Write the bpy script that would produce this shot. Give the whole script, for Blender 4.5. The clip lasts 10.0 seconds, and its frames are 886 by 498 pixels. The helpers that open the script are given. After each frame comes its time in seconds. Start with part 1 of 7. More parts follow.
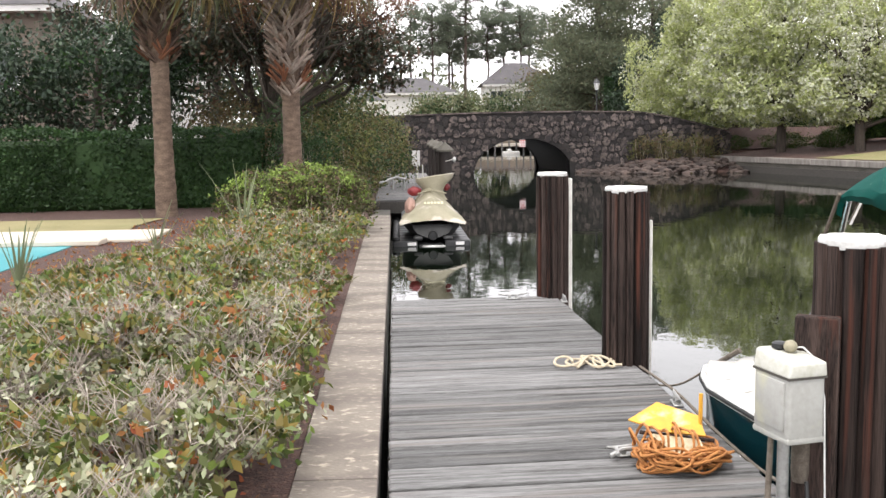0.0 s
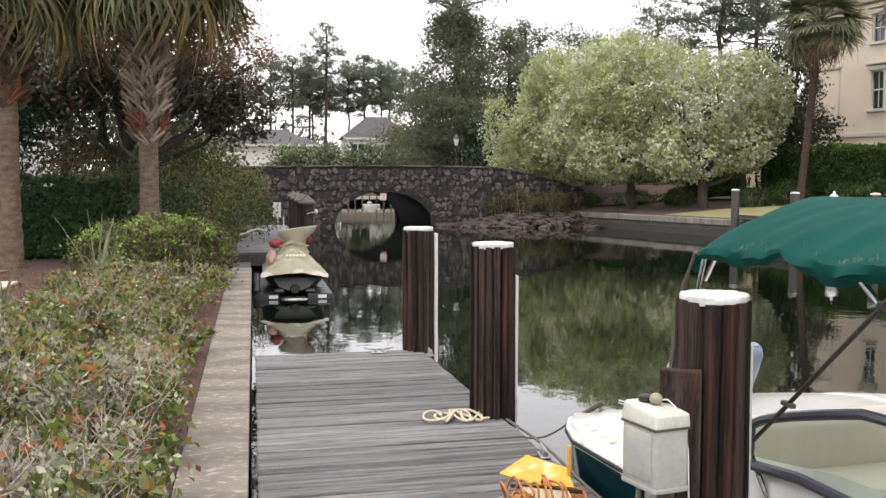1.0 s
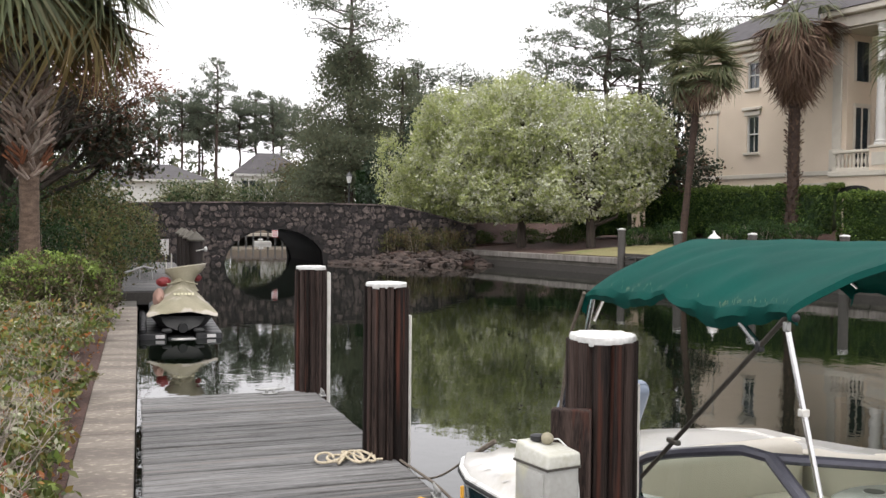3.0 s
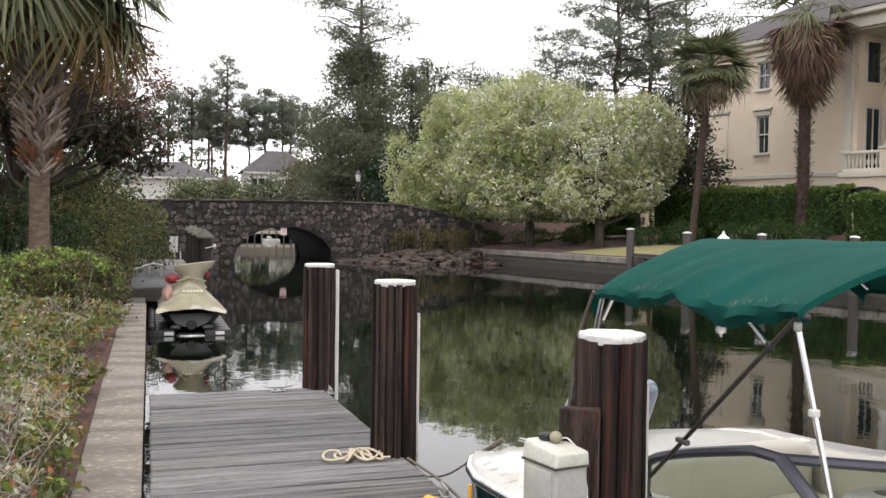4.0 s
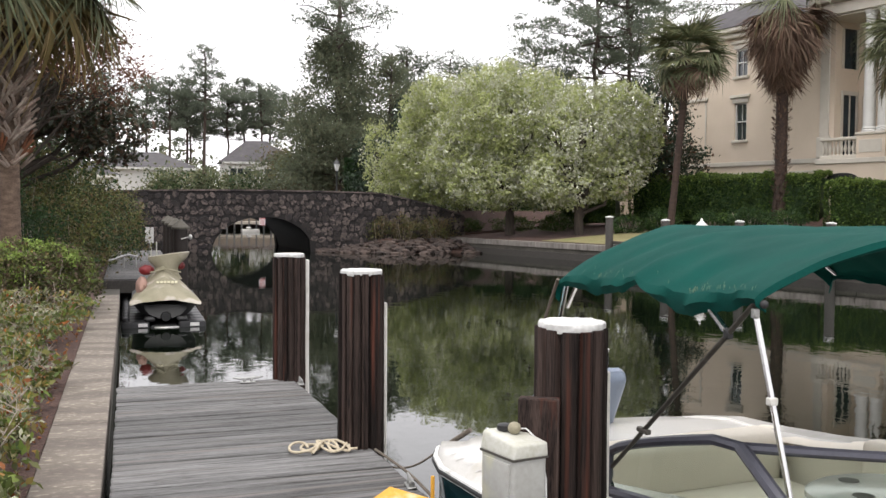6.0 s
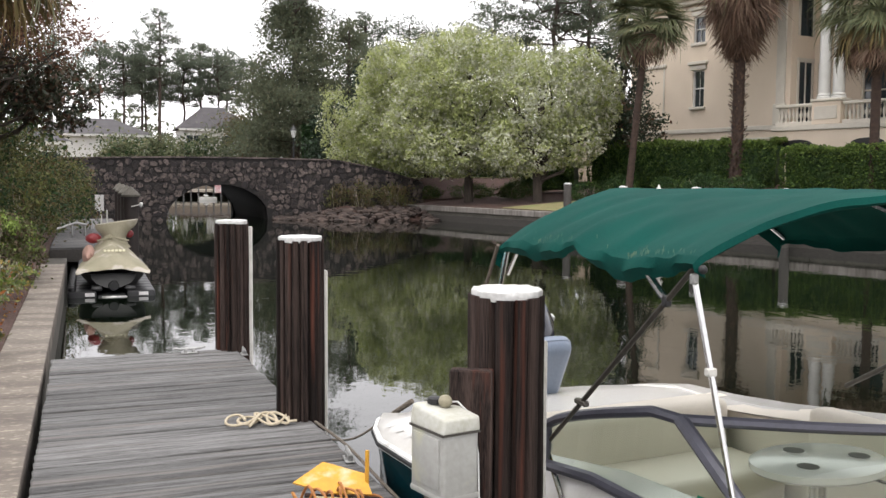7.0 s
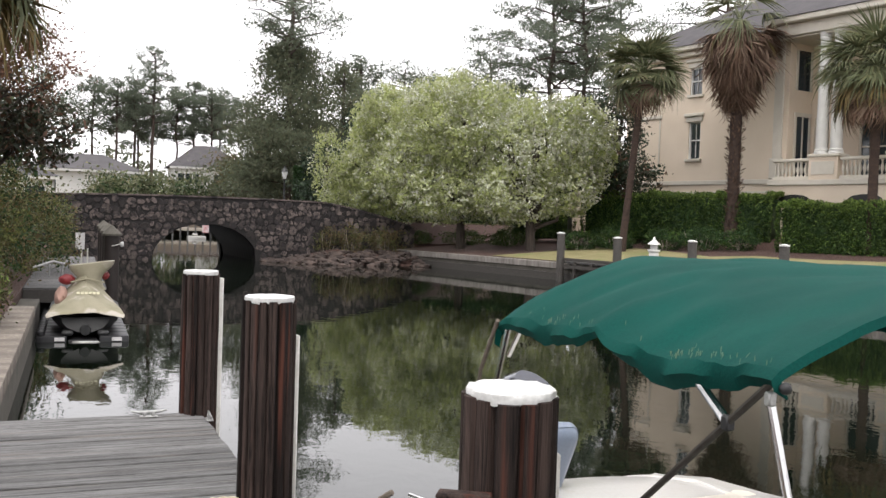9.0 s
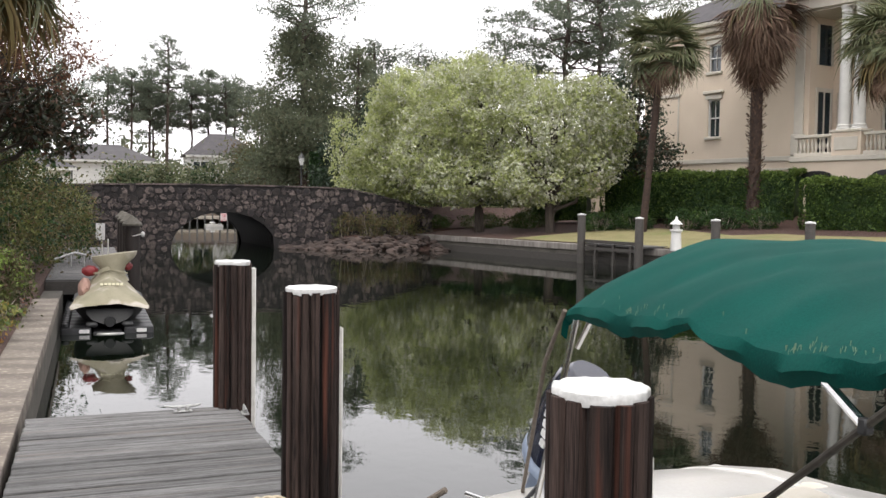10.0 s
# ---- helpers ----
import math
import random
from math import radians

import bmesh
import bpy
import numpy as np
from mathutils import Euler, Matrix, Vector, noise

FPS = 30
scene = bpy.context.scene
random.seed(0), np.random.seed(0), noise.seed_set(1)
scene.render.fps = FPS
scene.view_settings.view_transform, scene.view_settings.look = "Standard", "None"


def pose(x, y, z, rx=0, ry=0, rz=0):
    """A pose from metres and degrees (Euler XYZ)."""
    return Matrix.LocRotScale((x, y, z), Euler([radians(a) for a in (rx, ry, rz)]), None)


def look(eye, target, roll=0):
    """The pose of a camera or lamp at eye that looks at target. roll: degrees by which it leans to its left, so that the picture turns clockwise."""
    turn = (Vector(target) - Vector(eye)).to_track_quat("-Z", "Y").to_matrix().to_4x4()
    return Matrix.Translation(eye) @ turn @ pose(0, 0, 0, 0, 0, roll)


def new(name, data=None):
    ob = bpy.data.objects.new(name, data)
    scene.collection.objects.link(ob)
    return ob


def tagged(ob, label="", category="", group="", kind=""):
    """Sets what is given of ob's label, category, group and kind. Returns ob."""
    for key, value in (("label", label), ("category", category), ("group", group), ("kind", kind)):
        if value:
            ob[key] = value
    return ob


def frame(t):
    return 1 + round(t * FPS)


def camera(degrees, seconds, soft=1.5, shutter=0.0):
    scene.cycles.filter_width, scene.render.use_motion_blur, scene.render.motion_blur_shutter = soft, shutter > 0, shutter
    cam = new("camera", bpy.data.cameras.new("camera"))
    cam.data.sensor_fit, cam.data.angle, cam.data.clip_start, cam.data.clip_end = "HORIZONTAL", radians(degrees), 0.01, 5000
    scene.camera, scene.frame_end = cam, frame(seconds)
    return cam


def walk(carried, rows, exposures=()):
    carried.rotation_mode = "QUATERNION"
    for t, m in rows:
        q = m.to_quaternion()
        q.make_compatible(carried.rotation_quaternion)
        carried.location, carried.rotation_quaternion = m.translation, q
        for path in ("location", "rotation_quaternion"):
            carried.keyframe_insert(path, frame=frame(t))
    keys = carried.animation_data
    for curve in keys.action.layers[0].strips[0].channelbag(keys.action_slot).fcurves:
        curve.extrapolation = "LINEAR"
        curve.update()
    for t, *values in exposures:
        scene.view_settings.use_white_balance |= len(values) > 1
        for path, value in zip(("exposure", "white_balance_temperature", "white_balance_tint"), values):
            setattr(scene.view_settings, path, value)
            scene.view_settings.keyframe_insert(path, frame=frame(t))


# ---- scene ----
cam = camera(48.5, 10.0)
PATH = [
    (0, (0.076, -0.078, 1.583), (0.169, 1.906, 1.343), -0.9),
    (0.5, (0.021, -0.081, 1.596), (0.306, 1.893, 1.44), -0.2),
    (1, (0.007, -0.092, 1.601), (0.385, 1.867, 1.465), 0.1),
    (1.5, (0.006, -0.092, 1.607), (0.456, 1.854, 1.504), -0.0),
    (2, (0.002, -0.1, 1.613), (0.498, 1.835, 1.514), -0.2),
    (2.5, (0.011, -0.092, 1.614), (0.587, 1.821, 1.542), 0.4),
    (3, (-0.002, -0.105, 1.619), (0.588, 1.805, 1.56), 0.5),
    (4.5, (-0.005, -0.093, 1.61), (0.561, 1.824, 1.548), 1.0),
    (5, (-0.01, -0.092, 1.608), (0.558, 1.825, 1.552), 1.1),
    (5.5, (0.025, -0.065, 1.609), (0.609, 1.847, 1.552), 0.8),
    (7, (0.302, 0.121, 1.584), (0.985, 1.994, 1.436), 0.4),
    (7.5, (0.321, 0.376, 1.568), (1.052, 2.233, 1.434), 0.2),
    (8, (0.376, 0.504, 1.569), (1.13, 2.349, 1.398), -0.2),
    (8.5, (0.534, 0.701, 1.63), (1.277, 2.557, 1.574), 1.5),
    (9, (0.568, 0.848, 1.651), (1.269, 2.72, 1.593), 1.9),
    (9.5, (0.498, 1.025, 1.66), (1.133, 2.921, 1.604), 0.8),
    (10, (0.484, 1.135, 1.653), (1.156, 3.016, 1.561), 0.8),
]
walk(cam, [(t, look(eye, aim, lean)) for t, eye, aim, lean in PATH],
     exposures=[(0, 0.62), (0.5, 0.42), (1.0, 0.24), (2.0, 0.08), (6.0, 0.08), (10, 0.12)])

# ---- world and light ----
world = bpy.data.worlds.new("overcast_sky")
scene.world = world
world.use_nodes = True
wn, wl = world.node_tree.nodes, world.node_tree.links
wn.clear()
sky = wn.new("ShaderNodeTexSky")
sky.sky_type, sky.sun_disc = "NISHITA", False
sky.sun_elevation, sky.sun_rotation = radians(68), radians(207)
sky.air_density, sky.dust_density, sky.ozone_density = 1.0, 5.0, 1.0
grey = wn.new("ShaderNodeHueSaturation")
grey.inputs["Saturation"].default_value = 0.10
veil = wn.new("ShaderNodeMix")
veil.data_type = "RGBA"
veil.inputs[0].default_value = 0.65
veil.inputs[7].default_value = (16.3, 15.9, 16.4, 1)
back = wn.new("ShaderNodeBackground")
back.inputs["Strength"].default_value = 0.150
wout = wn.new("ShaderNodeOutputWorld")
wl.new(sky.outputs[0], grey.inputs["Color"])
wl.new(grey.outputs[0], veil.inputs[6])
wl.new(veil.outputs[2], back.inputs["Color"])
wl.new(back.outputs[0], wout.inputs["Surface"])

sun = new("sun", bpy.data.lights.new("sun", "SUN"))
sun.data.energy, sun.data.angle, sun.data.color = 1.5, radians(20), (1.0, 0.96, 0.9)
sun.matrix_basis = look((-4, -6, 22), (0, 2, 0))

# ---- helpers of the scene ----
rng = np.random.default_rng(7)


def world_of(ob):
    if ob.parent:
        return world_of(ob.parent) @ ob.matrix_parent_inverse @ ob.matrix_basis
    return ob.matrix_basis.copy()


def mesh_of(bm, name, smooth=True):
    me = bpy.data.meshes.new(name)
    bm.to_mesh(me)
    bm.free()
    if smooth:
        me.shade_smooth()
        me.set_sharp_from_angle(angle=radians(38))
    return me


def part(name, shape, material, parent=None, label="", smooth=True):
    """Links a bmesh or mesh, given in world axes, as one object."""
    me = shape if isinstance(shape, bpy.types.Mesh) else mesh_of(shape, name, smooth)
    if material and not me.materials:
        me.materials.append(material)
    ob = new(name, me)
    if parent:
        ob.parent = parent
        ob.matrix_parent_inverse = world_of(parent).inverted()
    return tagged(ob, label)


def thing(name, place, label, category, group="", kind=""):
    ob = new(name)
    ob.empty_display_size = 0.1
    ob.matrix_basis = place if isinstance(place, Matrix) else Matrix.Translation(place)
    return tagged(ob, label, category, group, kind)


def piece(name, me, parent, m):
    ob = new(name, me)
    ob.parent = parent
    ob.matrix_parent_inverse = world_of(parent).inverted()
    ob.matrix_basis = m
    return ob


def box(x0, x1, y0, y1, z0, z1, bevel=0.0, bm=None, m=None, seg=1):
    own = bmesh.new()
    bmesh.ops.create_cube(own, size=1)
    bmesh.ops.transform(own, verts=own.verts, matrix=Matrix.Translation(((x0 + x1) / 2, (y0 + y1) / 2, (z0 + z1) / 2))
                        @ Matrix.Diagonal((x1 - x0, y1 - y0, z1 - z0, 1)))
    if bevel:
        bmesh.ops.bevel(own, geom=own.edges[:], offset=bevel, segments=seg, affect="EDGES", profile=0.6)
    if m:
        bmesh.ops.transform(own, verts=own.verts, matrix=m)
    return merge(own, bm)


def merge(own, bm):
    if bm is None:
        return own
    me = bpy.data.meshes.new("tmp")
    own.to_mesh(me)
    own.free()
    bm.from_mesh(me)
    bpy.data.meshes.remove(me)
    return bm


def tube(points, radius, bm=None, sides=8, closed_ends=True):
    """A round tube through points; radius is one number or one for each point."""
    bm = bm or bmesh.new()
    pts = [Vector(p) for p in points]
    rad = radius if hasattr(radius, "__len__") else [radius] * len(pts)
    rings, ref = [], None
    for i, p in enumerate(pts):
        d = (pts[min(i + 1, len(pts) - 1)] - pts[max(i - 1, 0)]).normalized()
        if ref is None:
            ref = d.orthogonal().normalized()
        ref = (ref - d * ref.dot(d))
        ref = ref.normalized() if ref.length > 1e-6 else d.orthogonal().normalized()
        b = d.cross(ref)
        rings.append([bm.verts.new(p + (ref * math.cos(a) + b * math.sin(a)) * rad[i])
                      for a in (2 * math.pi * k / sides for k in range(sides))])
    for r0, r1 in zip(rings, rings[1:]):
        for k in range(sides):
            bm.faces.new((r0[k], r0[(k + 1) % sides], r1[(k + 1) % sides], r1[k]))
    if closed_ends:
        bm.faces.new(rings[0][::-1])
        bm.faces.new(rings[-1])
    return bm


def lathe(profile, centre=(0, 0, 0), sides=24, bm=None):
    """A turned shape from (radius, z) pairs."""
    bm = bm or bmesh.new()
    rings = [[bm.verts.new((centre[0] + r * math.cos(a), centre[1] + r * math.sin(a), centre[2] + z))
              for a in (2 * math.pi * k / sides for k in range(sides))] for r, z in profile]
    for r0, r1 in zip(rings, rings[1:]):
        for k in range(sides):
            bm.faces.new((r0[k], r0[(k + 1) % sides], r1[(k + 1) % sides], r1[k]))
    bm.faces.new(rings[0][::-1])
    bm.faces.new(rings[-1])
    return bm


def ball(centre, radii, bm=None, sub=2, rough=0.0, seed=0):
    own = bmesh.new()
    bmesh.ops.create_icosphere(own, subdivisions=sub, radius=1)
    for v in own.verts:
        k = 1 + rough * noise.noise(v.co * 2.1 + Vector((seed, 0, 0)))
        v.co = Vector((v.co.x * radii[0] * k + centre[0], v.co.y * radii[1] * k + centre[1], v.co.z * radii[2] * k + centre[2]))
    return merge(own, bm)


def sheet(rows, bm=None):
    """A surface through a grid of points."""
    bm = bm or bmesh.new()
    g = [[bm.verts.new(p) for p in r] for r in rows]
    for r0, r1 in zip(g, g[1:]):
        for k in range(len(r0) - 1):
            bm.faces.new((r0[k], r0[k + 1], r1[k + 1], r1[k]))
    return bm


def thicken(bm, depth):
    bmesh.ops.recalc_face_normals(bm, faces=bm.faces[:])
    bmesh.ops.solidify(bm, geom=bm.faces[:], thickness=depth)
    return bm


# ---- materials ----
def mat(name, a, b=None, scale=6.0, rough=0.7, metal=0.0, bump=0.15, fine=60.0, stretch=(1, 1, 1), spec=0.5,
        spots=None, spot_at=0.62, spot_scale=3.0, dist=0.01, island=0.0, objrand=0.0, coat=0.0, contrast=0.35, coord="Object"):
    """Two-scale mottled surface between colours a and b, with optional spots and bump."""
    m = bpy.data.materials.new(name)
    m.use_nodes = True
    n, l = m.node_tree.nodes, m.node_tree.links
    p = n["Principled BSDF"]
    b = b or tuple(c * 0.75 for c in a)
    deep = 0.66 if max(a) < 0.55 else 0.82
    a, b = tuple(c * deep for c in a), tuple(c * deep for c in b)
    if coord == "World":
        tc = n.new("ShaderNodeNewGeometry").outputs["Position"]
    else:
        tc = n.new("ShaderNodeTexCoord").outputs["Object"]
    mp = n.new("ShaderNodeMapping")
    mp.inputs["Scale"].default_value = stretch
    l.new(tc, mp.inputs["Vector"])
    if objrand:
        info = n.new("ShaderNodeObjectInfo")
        off = n.new("ShaderNodeVectorMath")
        off.operation = "SCALE"
        off.inputs[0].default_value = (37, 21, 53)
        l.new(info.outputs["Random"], off.inputs["Scale"])
        l.new(off.outputs[0], mp.inputs["Location"])
    big = n.new("ShaderNodeTexNoise")
    big.inputs["Scale"].default_value, big.inputs["Detail"].default_value = scale, 5
    small = n.new("ShaderNodeTexNoise")
    small.inputs["Scale"].default_value, small.inputs["Detail"].default_value = fine, 3
    l.new(mp.outputs[0], big.inputs["Vector"])
    l.new(mp.outputs[0], small.inputs["Vector"])
    add = n.new("ShaderNodeMath")
    add.operation = "MULTIPLY_ADD"
    add.inputs[1].default_value = 0.45
    l.new(small.outputs["Fac"], add.inputs[0])
    half = n.new("ShaderNodeMath")
    half.operation = "MULTIPLY"
    half.inputs[1].default_value = 0.6
    l.new(big.outputs["Fac"], half.inputs[0])
    l.new(half.outputs[0], add.inputs[2])
    ramp = n.new("ShaderNodeValToRGB")
    ramp.color_ramp.elements[0].position, ramp.color_ramp.elements[1].position = 0.52 - contrast / 2, 0.52 + contrast / 2
    ramp.color_ramp.elements[0].color, ramp.color_ramp.elements[1].color = (*b, 1), (*a, 1)
    l.new(add.outputs[0], ramp.inputs[0])
    colour = ramp.outputs[0]
    if island or objrand:
        val = n.new("ShaderNodeHueSaturation")
        src = n.new("ShaderNodeNewGeometry").outputs["Random Per Island"] if island else info.outputs["Random"]
        k = island or objrand
        mr = n.new("ShaderNodeMapRange")
        mr.inputs["To Min"].default_value, mr.inputs["To Max"].default_value = 1 - k, 1 + k
        l.new(src, mr.inputs["Value"])
        l.new(mr.outputs[0], val.inputs["Value"])
        l.new(colour, val.inputs["Color"])
        colour = val.outputs[0]
    if spots:
        sn = n.new("ShaderNodeTexNoise")
        sn.inputs["Scale"].default_value, sn.inputs["Detail"].default_value = spot_scale, 6
        l.new(mp.outputs[0], sn.inputs["Vector"])
        sr = n.new("ShaderNodeMapRange")
        sr.inputs["From Min"].default_value, sr.inputs["From Max"].default_value = spot_at - 0.05, spot_at + 0.06
        l.new(sn.outputs["Fac"], sr.inputs["Value"])
        mx = n.new("ShaderNodeMix")
        mx.data_type = "RGBA"
        l.new(sr.outputs[0], mx.inputs[0])
        l.new(colour, mx.inputs[6])
        mx.inputs[7].default_value = (*(c * 0.82 for c in spots), 1)
        colour = mx.outputs[2]
    l.new(colour, p.inputs["Base Color"])
    p.inputs["Roughness"].default_value, p.inputs["Metallic"].default_value = rough, metal
    p.inputs["Specular IOR Level"].default_value, p.inputs["Coat Weight"].default_value = spec, coat
    if bump:
        bp = n.new("ShaderNodeBump")
        bp.inputs["Strength"].default_value, bp.inputs["Distance"].default_value = bump, dist
        l.new(add.outputs[0], bp.inputs["Height"])
        l.new(bp.outputs[0], p.inputs["Normal"])
    return m


def leaf_mat(name, cols, rough=0.5, thin=0.25):
    """Leaves whose colour changes from leaf to leaf."""
    m = bpy.data.materials.new(name)
    m.use_nodes = True
    n, l = m.node_tree.nodes, m.node_tree.links
    p = n["Principled BSDF"]
    geo = n.new("ShaderNodeNewGeometry")
    ramp = n.new("ShaderNodeValToRGB")
    e = ramp.color_ramp.elements
    cols = [tuple(v * 0.66 for v in c) for c in cols]
    e[0].color, e[1].color = (*cols[0], 1), (*cols[-1], 1)
    for i, c in enumerate(cols[1:-1]):
        e.new((i + 1) / (len(cols) - 1)).color = (*c, 1)
    l.new(geo.outputs["Random Per Island"], ramp.inputs[0])
    big = n.new("ShaderNodeTexNoise")
    big.inputs["Scale"].default_value = 0.9
    l.new(geo.outputs["Position"], big.inputs["Vector"])
    mr = n.new("ShaderNodeMapRange")
    mr.inputs["From Min"].default_value, mr.inputs["From Max"].default_value = 0.3, 0.7
    mr.inputs["To Min"].default_value, mr.inputs["To Max"].default_value = 0.75, 1.2
    l.new(big.outputs["Fac"], mr.inputs["Value"])
    hs = n.new("ShaderNodeHueSaturation")
    l.new(mr.outputs[0], hs.inputs["Value"])
    l.new(ramp.outputs[0], hs.inputs["Color"])
    l.new(hs.outputs[0], p.inputs["Base Color"])
    p.inputs["Roughness"].default_value = rough
    p.inputs["Specular IOR Level"].default_value = 0.24
    tr = n.new("ShaderNodeBsdfTranslucent")
    l.new(hs.outputs[0], tr.inputs["Color"])
    mix = n.new("ShaderNodeMixShader")
    mix.inputs[0].default_value = thin
    l.new(p.outputs[0], mix.inputs[1])
    l.new(tr.outputs[0], mix.inputs[2])
    l.new(mix.outputs[0], n["Material Output"].inputs["Surface"])
    return m


